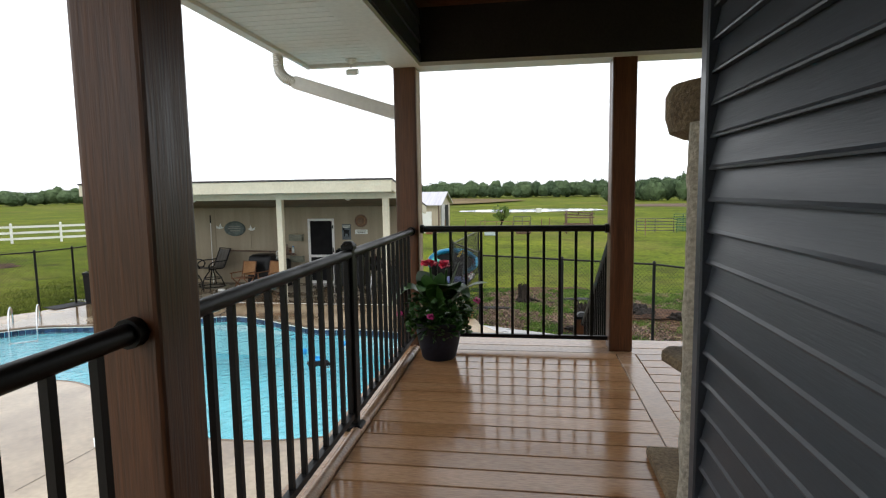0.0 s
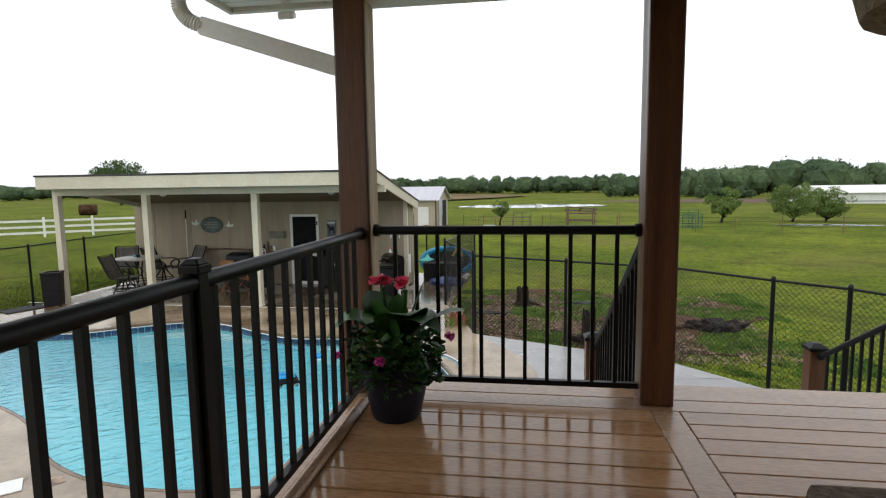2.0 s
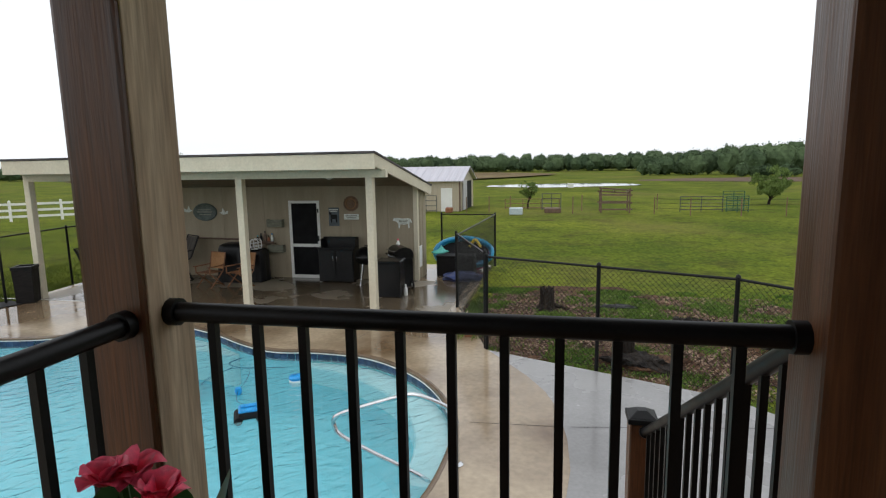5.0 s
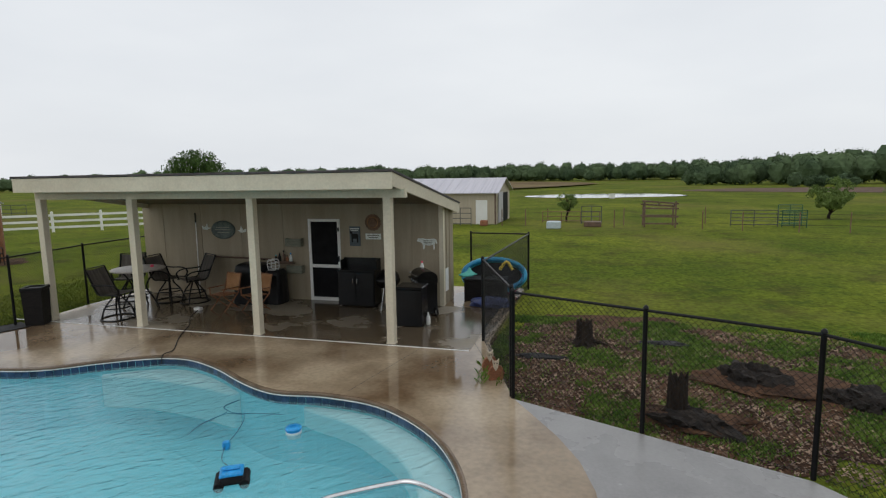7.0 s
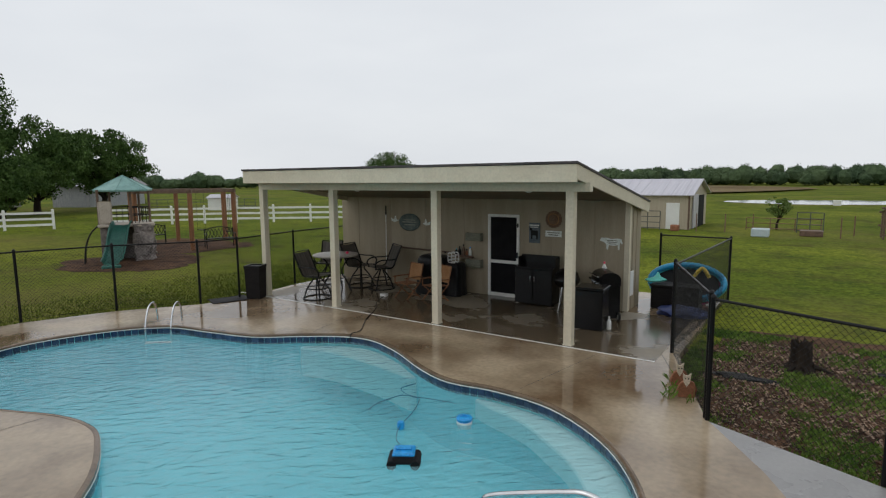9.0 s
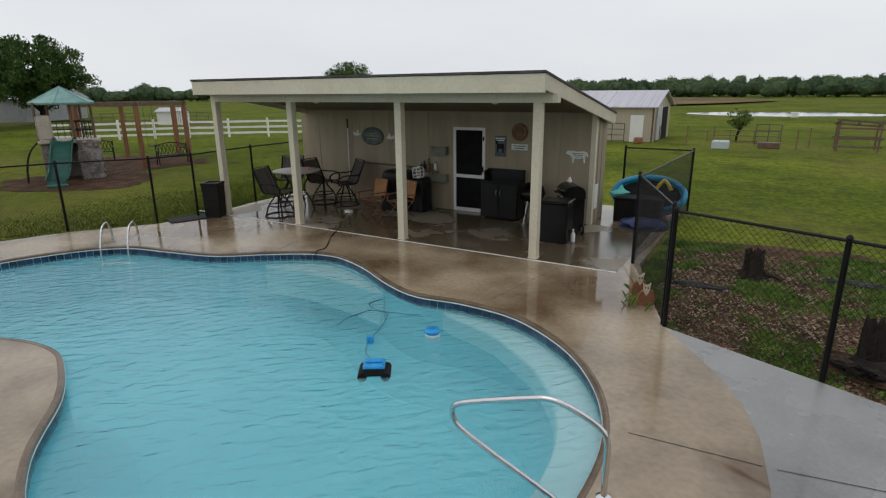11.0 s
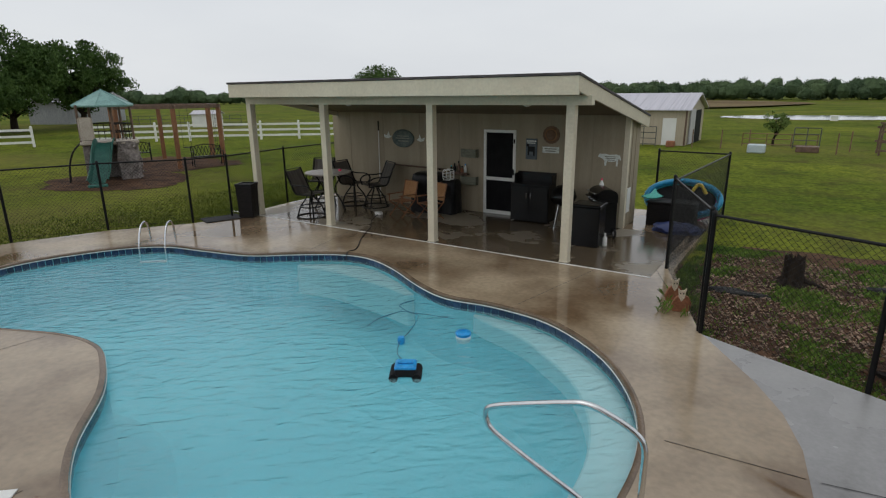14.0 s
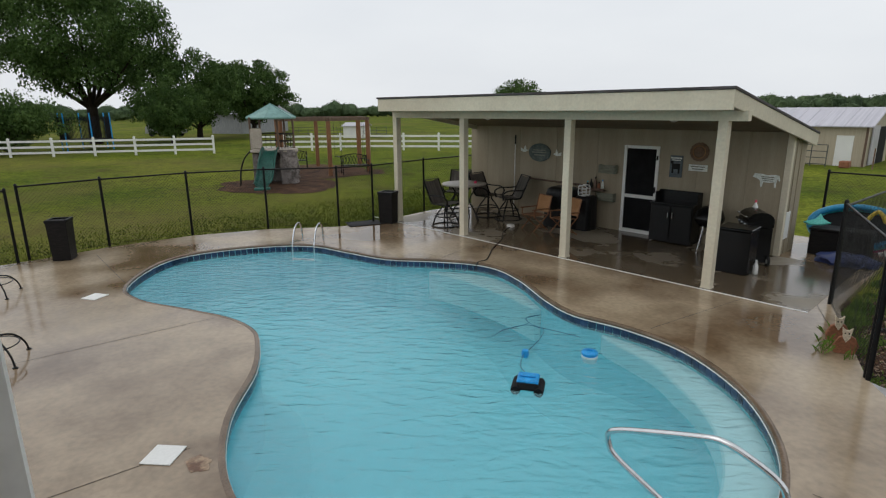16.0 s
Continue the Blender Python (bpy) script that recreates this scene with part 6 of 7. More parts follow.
# ---- yard beyond the pool fence ----
def white_fence(pts, n_rails=3, h=1.25):
    t = thing("rail_fence", "white three-rail vinyl ranch fence on the lawn", "fence", pose(pts[0][0], pts[0][1], LAWN), "white rail fences")
    o = Vector((*pts[0], 0))
    first = None
    for a, b in zip(pts, pts[1:]):
        A, B = Vector((*a, 0)) - o, Vector((*b, 0)) - o
        d = B - A
        n = max(1, round(d.length / 2.45))
        ang = math.degrees(math.atan2(d.y, d.x))
        for k in range(n + 1):
            p = A + d * (k / n)
            if first is None:
                bm = bmesh.new()
                box(bm, -0.065, 0.065, -0.065, 0.065, 0, h)
                vs = box(bm, -0.08, 0.08, -0.08, 0.08, h, h + 0.06)
                for v in vs[4:]:
                    v.co.x *= 0.2; v.co.y *= 0.2
                first = made("post", bm, M_white, t)
                ob = first
            else:
                ob = new("post", first.data)
                ob.parent = t
            ob.matrix_basis = Matrix.Translation(p) @ pose(0, 0, 0, 0, 0, ang)
        for z in (0.3, 0.68, 1.06):
            bm = bmesh.new()
            box(bm, 0, d.length, -0.02, 0.02, z - 0.07, z + 0.07, Matrix.Translation(A) @ pose(0, 0, 0, 0, 0, ang))
            made("rail", bm, M_white, t)


white_fence([(-52.0, 2.5), (-41.2, 20.3)])
white_fence([(-40.8, 23.2), (-35.0, 29.6), (-26.5, 36.0), (-16, 41)])


M_slide = mat("green_slide_plastic", (0.03, 0.14, 0.11), (0.05, 0.19, 0.15), rough=0.35, scale=4, fine=30, bump=0.05)
M_rock = mat("grey_moulded_rock", (0.14, 0.12, 0.11), (0.27, 0.235, 0.215), rough=0.8, scale=3, fine=12, bump=0.9, dist=0.04)
M_tent = mat("green_canopy", (0.13, 0.26, 0.24), (0.2, 0.36, 0.33), rough=0.55, scale=3, fine=25, bump=0.1)
M_beige = mat("beige_plastic", (0.42, 0.36, 0.3), (0.5, 0.44, 0.37), rough=0.5, scale=4, fine=30, bump=0.05)


def build_playset():
    t = thing("play_tower", "moulded play tower with green slide, rock wall and green roof", "playset", pose(-22.3, 15.5, LAWN, 0, 0, 63.4))
    # local: the slide runs towards -y, the rock wall stands at +x
    bm = bmesh.new()
    bmesh.ops.create_cube(bm, size=1.0)
    bmesh.ops.subdivide_edges(bm, edges=bm.edges[:], cuts=11, use_grid_fill=True)
    for v in bm.verts:
        x, y, z = v.co
        round_off = 1 - 0.35 * (2 * y) ** 2 if x > 0 else 1
        v.co = Vector((0.60 + x * 0.72 * round_off, y * 1.25, 0.71 + z * 1.42))
        v.co += Vector((noise.noise(v.co * 4), noise.noise(v.co * 4 + Vector((5, 0, 0))), 0)) * 0.09
    made("rock_wall", bm, M_rock, t)
    for k in range(16):
        a, z = random.Random(k).uniform(-1.2, 1.2), random.Random(k + 60).uniform(0.15, 1.3)
        bm = bmesh.new()
        bmesh.ops.create_icosphere(bm, subdivisions=1, radius=0.07)
        made("climbing_hold", bm, M_rock, t, at=pose(0.95, a * 0.45, z) if k % 2 else pose(0.55 + a * 0.22, -0.62, z))
    bm = bmesh.new()
    box(bm, -0.86, -0.62, -0.52, 0.55, 0, 1.3)
    box(bm, -0.62, 0.26, 0.42, 0.56, 0, 1.3)
    made("base_wall", bm, M_rock, t, bevel=0.04, seg=2)
    boxes("platform", M_beige, [(-0.92, 0.98, -0.62, 0.64, 1.32, 1.45)], t, 0.03)
    boxes("panel", M_beige, [(-0.88, -0.42, -0.62, -0.56, 1.45, 2.32)], t, 0.06)
    for x, y in ((-0.86, -0.5), (0.2, -0.55), (0.84, -0.1), (0.5, 0.55), (-0.5, 0.55)):
        tubes("corner_post", M_pole, [[(x, y, 1.4), (x, y, 2.74)]], 0.045, t)
    for pts in (((0.2, -0.55), (0.84, -0.1)), ((0.84, -0.1), (0.5, 0.55)), ((0.5, 0.55), (-0.5, 0.55)), ((-0.5, 0.55), (-0.86, -0.5))):
        bm = bmesh.new()
        A, B = Vector((*pts[0], 0)), Vector((*pts[1], 0))
        for z in (1.75, 2.05):
            tube(bm, [A + Vector((0, 0, z)), B + Vector((0, 0, z))], 0.022, 6)
        for k in range(1, 5):
            q = A.lerp(B, k / 5)
            tube(bm, [q + Vector((0, 0, 1.45)), q + Vector((0, 0, 2.05))], 0.013, 5)
        made("guard_rail", bm, M_resin, t)
    # hipped canopy with a short valance and raised ribs
    bm = bmesh.new()
    seg = 6
    ring0 = [bm.verts.new((1.04 * math.cos(k * math.pi / 3 + 0.3), 1.04 * math.sin(k * math.pi / 3 + 0.3), 2.66)) for k in range(seg)]
    ring1 = [bm.verts.new((1.06 * math.cos(k * math.pi / 3 + 0.3), 1.06 * math.sin(k * math.pi / 3 + 0.3), 2.73)) for k in range(seg)]
    top = bm.verts.new((0, 0, 3.27))
    for k in range(seg):
        j = (k + 1) % seg
        bm.faces.new((ring0[k], ring0[j], ring1[j], ring1[k]))
        bm.faces.new((ring1[k], ring1[j], top))
    bm.faces.new(list(reversed(ring0)))
    made("roof", bm, M_tent, t, bevel=0.012)
    bm = bmesh.new()
    for k in range(seg):
        a = k * math.pi / 3 + 0.3
        tube(bm, [(1.05 * math.cos(a), 1.05 * math.sin(a), 2.735), (0, 0, 3.275)], 0.02, 6)
    made("roof_rib", bm, M_tent, t, smooth=True)
    # slide: a wavy trough that swings aside as it falls
    bm = bmesh.new()
    rows = []
    for k in range(21):
        q = k / 20
        y = -0.55 - 1.75 * q
        z = 1.42 - 1.3 * q + 0.11 * math.sin(q * 6.28)
        rows.append([bm.verts.new((-0.12 - 0.42 * q + x, y, z + zz)) for x, zz in ((-0.34, 0.15), (-0.29, 0.17), (-0.23, 0.03), (0.0, 0.0), (0.23, 0.03), (0.29, 0.17), (0.34, 0.15))])
    for a, b in zip(rows, rows[1:]):
        for i in range(6):
            bm.faces.new((a[i], a[i + 1], b[i + 1], b[i]))
    bmesh.ops.solidify(bm, geom=bm.faces[:], thickness=0.03)
    made("slide", bm, M_slide, t, smooth=True)
    boxes("slide_foot", M_slide, [(-0.84, -0.24, -2.36, -2.16, 0.0, 0.12)], t, 0.03)
    bm = bmesh.new()
    for y in (-0.45, 0.0):
        tube(bm, smooth_line([(-1.42, y - 0.1, 0.0), (-1.36, y - 0.06, 0.6), (-1.18, y - 0.02, 1.1), (-0.88, y, 1.42)], 4), 0.026, 6)
    for k, (x, z) in enumerate(((-1.4, 0.3), (-1.36, 0.58), (-1.28, 0.86), (-1.14, 1.14))):
        tube(bm, [(x, -0.52, z), (x, -0.05, z)], 0.022, 6)
    made("ladder", bm, M_resin, t)


build_playset()


def build_pergola():
    cx, cy = -25.0, 19.5
    t = thing("pergola", "reddish timber pergola on six posts round a mulch circle", "pergola", pose(cx, cy, LAWN))
    posts = [Vector((2.4 * math.cos(radians(36 + 60 * k)), 2.4 * math.sin(radians(36 + 60 * k)), 0)) for k in range(6)]
    bm = bmesh.new()
    box(bm, -0.09, 0.09, -0.09, 0.09, 0, 2.5)
    first = made("post", bm, M_teak, t, bevel=0.01)
    for k, q in enumerate(posts):
        ob = first if k == 0 else new("post", first.data)
        ob.parent = t
        ob.matrix_basis = Matrix.Translation(q) @ pose(0, 0, 0, 0, 0, 36 + 60 * k)
    for k in range(6):
        A, B = posts[k] + Vector((0, 0, 2.5)), posts[(k + 1) % 6] + Vector((0, 0, 2.5))
        d = B - A
        bm = bmesh.new()
        box(bm, -0.12, d.length + 0.12, -0.04, 0.04, 0.0 if k % 2 else 0.002, 0.16, Matrix.Translation(A) @ d.to_track_quat("X", "Z").to_matrix().to_4x4())
        made("beam", bm, M_pole, t, bevel=0.006)
    for k in (0, 1, 3):
        A, B = posts[k], posts[(k + 1) % 6]
        bm = bmesh.new()
        for f in (0.42, 0.58):
            q = A.lerp(B, f)
            tube(bm, [(q.x, q.y, 2.5), (q.x, q.y, 0.55)], 0.008, 5)
        m = A.lerp(B, 0.5)
        box(bm, m.x - 0.22, m.x + 0.22, m.y - 0.1, m.y + 0.1, 0.52, 0.55)
        made("swing", bm, M_rubber, t)


build_pergola()


def park_bench(x, y, turn):
    t = thing("garden_bench", "black cast metal garden bench with lattice back", "bench", pose(x, y, LAWN, 0, 0, turn), "garden benches")
    boxes("seat", M_black, [(-0.62, 0.62, -0.22 + k * 0.09, -0.16 + k * 0.09, 0.42, 0.45) for k in range(5)], t)
    bm = bmesh.new()
    for k in range(9):
        x0 = -0.6 + k * 0.15
        tube(bm, [(x0, 0.26, 0.45), (min(0.6, x0 + 0.15), 0.33, 0.86)], 0.014, 5)
        tube(bm, [(min(0.6, x0 + 0.15), 0.26, 0.45), (x0, 0.33, 0.86)], 0.014, 5)
    tube(bm, smooth_line([(-0.62, 0.32, 0.82), (-0.3, 0.33, 0.9), (0, 0.33, 0.93), (0.3, 0.33, 0.9), (0.62, 0.32, 0.82)], 4), 0.022, 6)
    made("backrest", bm, M_black, t)
    for s in (-0.62, 0.62):
        bm = bmesh.new()
        tube(bm, smooth_line([(s, -0.26, 0), (s, -0.22, 0.42), (s, -0.24, 0.62), (s, 0.0, 0.66), (s, 0.28, 0.64)], 4), 0.022, 6)
        tube(bm, [(s, 0.34, 0), (s, 0.24, 0.42), (s, 0.33, 0.88)], 0.022, 6)
        made("leg", bm, M_black, t)


park_bench(-26.95, 18.95, 58)
park_bench(-22.55, 19.75, 66)


# ---- trees ----
def leaf_cloud(verts, faces, c, rad, n, size, rnd, squash=0.8):
    for _ in range(n):
        while True:
            p = Vector((rnd.uniform(-1, 1), rnd.uniform(-1, 1), rnd.uniform(-1, 1)))
            if p.length < 1:
                break
        p = Vector((p.x, p.y, p.z * squash)) * rad + c
        s = size * rnd.uniform(0.6, 1.4)
        e = Euler((rnd.uniform(0, 3.1), rnd.uniform(0, 3.1), rnd.uniform(0, 6.3))).to_matrix()
        i = len(verts)
        verts += [tuple(p + e @ Vector(q)) for q in ((-s, 0, 0), (0, -s * 0.55, 0.15 * s), (s, 0, 0), (0, s * 0.55, 0.15 * s))]
        faces.append((i, i + 1, i + 2, i + 3))


def tree(name, x, y, h, spread, seed, label, m=None, n=5200, size=0.24, trunk_h=0.22, z=None, clumps=46, group="yard trees", puff=1.0):
    rnd = random.Random(seed)
    t = thing(name, label, "tree", pose(x, y, (ground_height(x, y) if z is None else z) - 0.03), group)
    bm = bmesh.new()
    r0 = h * 0.028
    th = h * trunk_h
    tube(bm, [(0, 0, 0), (0.05 * r0, 0, th * 0.5), (0.1, 0.05, th)], r0 * 1.3, 10, r0)
    tips = []
    for k in range(9):
        a = k * 0.698 + rnd.uniform(-0.3, 0.3)
        el = rnd.uniform(0.45, 1.25)
        L = h * rnd.uniform(0.4, 0.62)
        p0 = Vector((0.1, 0.05, th * rnd.uniform(0.75, 1.0)))
        d = Vector((math.cos(a) * math.cos(el) * spread / h * 1.6, math.sin(a) * math.cos(el) * spread / h * 1.6, math.sin(el)))
        p1 = p0 + d * L * 0.5
        p2 = p0 + d * L + Vector((0, 0, h * 0.04))
        tube(bm, smooth_line([p0, p1, p2], 3), r0 * 0.55, 6, r0 * 0.1)
        tips += [p1, p2]
        for j in range(3):
            q = p1.lerp(p2, rnd.random()) + Vector((rnd.uniform(-1, 1), rnd.uniform(-1, 1), rnd.uniform(-0.3, 0.8))) * spread * 0.3
            tube(bm, [p1.lerp(p2, rnd.random() * 0.6), q], r0 * 0.2, 5, r0 * 0.05)
            tips.append(q)
    made("trunk", bm, M_bark, t, smooth=True)
    verts, faces = [], []
    cz = th + (h - th) * 0.52
    cl = []
    for k in range(clumps):
        a = rnd.uniform(0, 6.28)
        u = rnd.uniform(-1, 1)
        f = rnd.uniform(0.55, 0.95)
        rr = math.sqrt(max(0, 1 - u * u))
        cl.append((Vector((rr * math.cos(a) * spread * f, rr * math.sin(a) * spread * f, cz + u * (h - th) * 0.46 * f)), spread * rnd.uniform(0.16, 0.32) * puff))
    for q in tips:
        cl.append((q, spread * rnd.uniform(0.15, 0.26) * puff))
    per = max(8, n // len(cl))
    for c, r in cl:
        leaf_cloud(verts, faces, c, r, per, size, rnd)
    me = bpy.data.meshes.new("crown")
    me.from_pydata(verts, [], faces)
    me.materials.append(m or M_leaf)
    ob = new("crown", me)
    ob.parent = t
    tagged(ob, kind="stuff")
    return t


tree("oak_tree", -62, 17.3, 15.8, 8.6, 1, "large spreading oak with dark crown beyond the white fence", n=62000, size=0.13, clumps=190, puff=0.7)
tree("yard_tree", -60, 26.3, 9.0, 4.8, 2, "broad dark green shade tree beyond the fence", n=26000, size=0.13, trunk_h=0.16, clumps=100, puff=0.8)
tree("yard_tree", -63, 33.6, 8.6, 4.7, 3, "broad dark green shade tree beside the shed", n=26000, size=0.13, trunk_h=0.16, clumps=100, puff=0.8)
tree("yard_tree", -55, 22.0, 6.0, 3.4, 4, "low dense tree in front of the shed", n=17000, size=0.10, trunk_h=0.1, clumps=70, puff=0.85)
tree("bush", -52, 9.5, 4.6, 4.2, 5, "dense dark bush behind the white fence", n=16000, size=0.11, trunk_h=0.04, clumps=60, puff=0.9)
tree("field_tree", -86.5, 110, 9.3, 6.6, 6, "lone green tree in the far pasture", n=9000, size=0.22, trunk_h=0.2, clumps=60, puff=0.85, group="field trees")
tree("willow_tree", 14.6, 46, 2.9, 1.25, 7, "young light green willow by the corral", m=M_leaf3, n=9000, size=0.055, trunk_h=0.16, clumps=60, puff=0.8, group="field trees")
tree("willow_tree", 20.2, 47.5, 3.1, 1.75, 8, "rounded green willow beside the pond", m=M_leaf3, n=11000, size=0.06, trunk_h=0.08, clumps=70, puff=0.85, group="field trees")
tree("willow_tree", 22.9, 48.2, 2.8, 1.6, 9, "rounded green willow beside the pond", m=M_leaf3, n=9000, size=0.06, trunk_h=0.08, clumps=60, puff=0.85, group="field trees")
tree("sapling", -1.93, 42, 2.0, 0.75, 10, "small thin young tree in the pasture", m=M_leaf3, n=2000, size=0.05, trunk_h=0.35, clumps=20, puff=0.8, group="field trees")


def far_woods():
    """The wooded skyline, one crown after another on a long arc."""
    rnd = random.Random(40)
    verts, faces = [], []

    ball = bmesh.new()
    bmesh.ops.create_icosphere(ball, subdivisions=2, radius=1.0)
    ball.verts.ensure_lookup_table()
    ball_v = [v.co.copy() for v in ball.verts]
    ball_f = [tuple(v.index for v in f.verts) for f in ball.faces]
    ball.free()

    def wood(cx, cy, h, r, n):
        """A few crowns: an uneven leafy mass with loose leaf clumps over its skin."""
        base = ground_height(cx, cy)
        for k in range(3):
            tall = h * rnd.uniform(0.72, 1.0)
            c = Vector((cx + rnd.uniform(-r, r), cy + rnd.uniform(-r, r), base + tall * 0.5))
            wide = max(r * 0.7, tall * 0.44) * rnd.uniform(0.85, 1.2)
            rad = Vector((wide, wide, tall * 0.5))
            i = len(verts)
            off = Vector((cx, cy, k))
            for q in ball_v:
                f = 0.86 + 0.3 * noise.noise(q * 1.6 + off)
                verts.append((c.x + q.x * rad.x * f, c.y + q.y * rad.y * f, c.z + q.z * rad.z * f))
            faces.extend(tuple(i + a for a in f) for f in ball_f)
            for _ in range(n // 3):
                q = Vector((rnd.gauss(0, 1), rnd.gauss(0, 1), rnd.gauss(0.25, 1))).normalized()
                f = (0.86 + 0.3 * noise.noise(q * 1.6 + off)) * rnd.uniform(0.92, 1.14)
                leaf_cloud(verts, faces, Vector((c.x + q.x * rad.x * f, c.y + q.y * rad.y * f, c.z + q.z * rad.z * f)), 0.12, 1, 0.24, rnd)
    x = -190.0
    while x < 260:
        f = 0.5 + 0.5 * noise.noise((x * 0.03, 1.0, 0.0))
        near = 215 + 20 * noise.noise((x * 0.02, 0, 5))
        h = 5.2 + 2.2 * f + max(0, min(1, (x - 20) / 40)) * 2.6
        for row in range(2):
            wood(x + rnd.uniform(-2, 2), near + row * 9 + rnd.uniform(-3, 3), h * rnd.uniform(0.8, 1.12) + row * 0.8, 3.4, 760)
        x += 5.0
    # woods to the west
    a = 95
    while a < 190:
        R = 235
        wood(-4 + R * math.cos(radians(a)), 8 + R * math.sin(radians(a)), 6.0 * rnd.uniform(0.8, 1.2), 4.2, 480)
        a += 1.0
    # nearer clumps to the east
    for cx, cy, h, r in ((32.5, 150, 6.6, 2.6), (44, 152, 4.4, 3.2), (27, 150, 3.2, 2.6), (60, 140, 4.6, 3.6), (70, 135, 4.4, 3.6), (82, 130, 4.4, 3.6), (50, 165, 6.2, 4.2), (95, 128, 4.4, 4), (108, 120, 4.6, 4), (36.5, 118, 2.6, 1.6), (42, 119, 2.4, 1.6)):
        for _ in range(2):
            wood(cx + rnd.uniform(-2, 2), cy + rnd.uniform(-2, 2), h, r, 520)
    # a nearer belt that rises towards the east
    x = 22.0
    while x < 130:
        k = min(1, (x - 22) / 26)
        wood(x + rnd.uniform(-1, 1), 140 - 0.1 * (x - 22) + rnd.uniform(-3, 3), (5.0 + 2.7 * k) * (0.8 + 0.5 * (0.5 + 0.5 * noise.noise((x * 0.09, 3.0, 2.0)))) * rnd.uniform(0.85, 1.1), 2.8, 620)
        x += 3.2
    me = bpy.data.meshes.new("far_woods")
    me.from_pydata(verts, [], faces)
    me.materials.append(M_leaf2)
    tagged(new("far_woods", me), "dark green woods along the horizon", "woods", kind="stuff")


far_woods()


# ---- farm buildings and pasture ----
M_barn = mat("tan_steel_cladding", (0.40, 0.34, 0.25), (0.46, 0.40, 0.3), rough=0.5, scale=2, fine=10, stretch=(12, 12, 0.2), bump=0.3, dist=0.02, fine_amt=0.1)
M_tin = mat("grey_violet_tin_roof", (0.42, 0.41, 0.46), (0.54, 0.52, 0.57), rough=0.35, scale=1.2, fine=12, stretch=(10, 0.2, 0.2), bump=0.3, dist=0.02, fine_amt=0.1)
M_shed = mat("weathered_grey_boards", (0.26, 0.27, 0.28), (0.38, 0.39, 0.4), rough=0.7, scale=2, fine=14, stretch=(8, 8, 0.4), bump=0.3)
M_pipe = mat("rusty_pipe", (0.14, 0.08, 0.05), (0.22, 0.13, 0.08), rough=0.7, scale=6, fine=30, bump=0.2)
M_greenpipe = mat("green_steel_pipe", (0.02, 0.08, 0.045), (0.03, 0.11, 0.06), rough=0.45, scale=6, fine=30, bump=0.1)
M_redsoil = mat("red_brown_soil", (0.07, 0.036, 0.018), (0.11, 0.058, 0.03), rough=0.9, scale=0.6, fine=4, bump=0.6, dist=0.1)
M_pond = mat("pale_pond_water", (0.30, 0.32, 0.33), (0.36, 0.38, 0.39), rough=0.06, scale=0.4, fine=3, bump=0.03, fine_amt=0.05, spec=1.0)


def gabled(name, label, at, L, D, eave, ridge, wall, roof, over=0.25, group=""):
    """A gabled shed: L along x, D along y, doorless walls with a ridge along x."""
    t = thing(name, label, "barn", at, group)
    bm = bmesh.new()
    th = 0.12
    for y in (0, D - th):
        box(bm, 0, L, y, y + th, 0, eave)
    for x in (0, L - th):
        vs = [bm.verts.new((x + dx, y, z)) for dx in (0, th) for y, z in ((th, 0), (D - th, 0), (D - th, eave), (D / 2, ridge - 0.05), (th, eave))]
        a, b = vs[:5], vs[5:]
        bm.faces.new(a); bm.faces.new(list(reversed(b)))
        for i in range(5):
            bm.faces.new((a[i], a[(i + 1) % 5], b[(i + 1) % 5], b[i]))
    made("wall", bm, wall, t)
    s = (ridge - eave) / (D / 2)
    for y0, y1 in ((-over, D / 2), (D + over, D / 2)):
        bm = bmesh.new()
        z0, z1 = eave - over * s, ridge
        vs = [bm.verts.new((x, y, z + dz)) for dz in (0.02, 0.07) for x, y, z in ((-over, y0, z0), (L + over, y0, z0), (L + over, y1, z1), (-over, y1, z1))]
        for f in ((3, 2, 1, 0), (4, 5, 6, 7), (0, 1, 5, 4), (1, 2, 6, 5), (2, 3, 7, 6), (3, 0, 4, 7)):
            bm.faces.new([vs[i] for i in f])
        k = -over
        while k < L + over:
            vs = [bm.verts.new((x, y, z)) for x, y, z in ((k, y0, z0 + 0.072), (k + 0.05, y0, z0 + 0.1), (k + 0.1, y0, z0 + 0.072), (k, y1, z1 + 0.072), (k + 0.05, y1, z1 + 0.1), (k + 0.1, y1, z1 + 0.072))]
            bm.faces.new((vs[0], vs[1], vs[4], vs[3])); bm.faces.new((vs[1], vs[2], vs[5], vs[4]))
            k += 0.6
        made("roof", bm, roof, t)
    return t


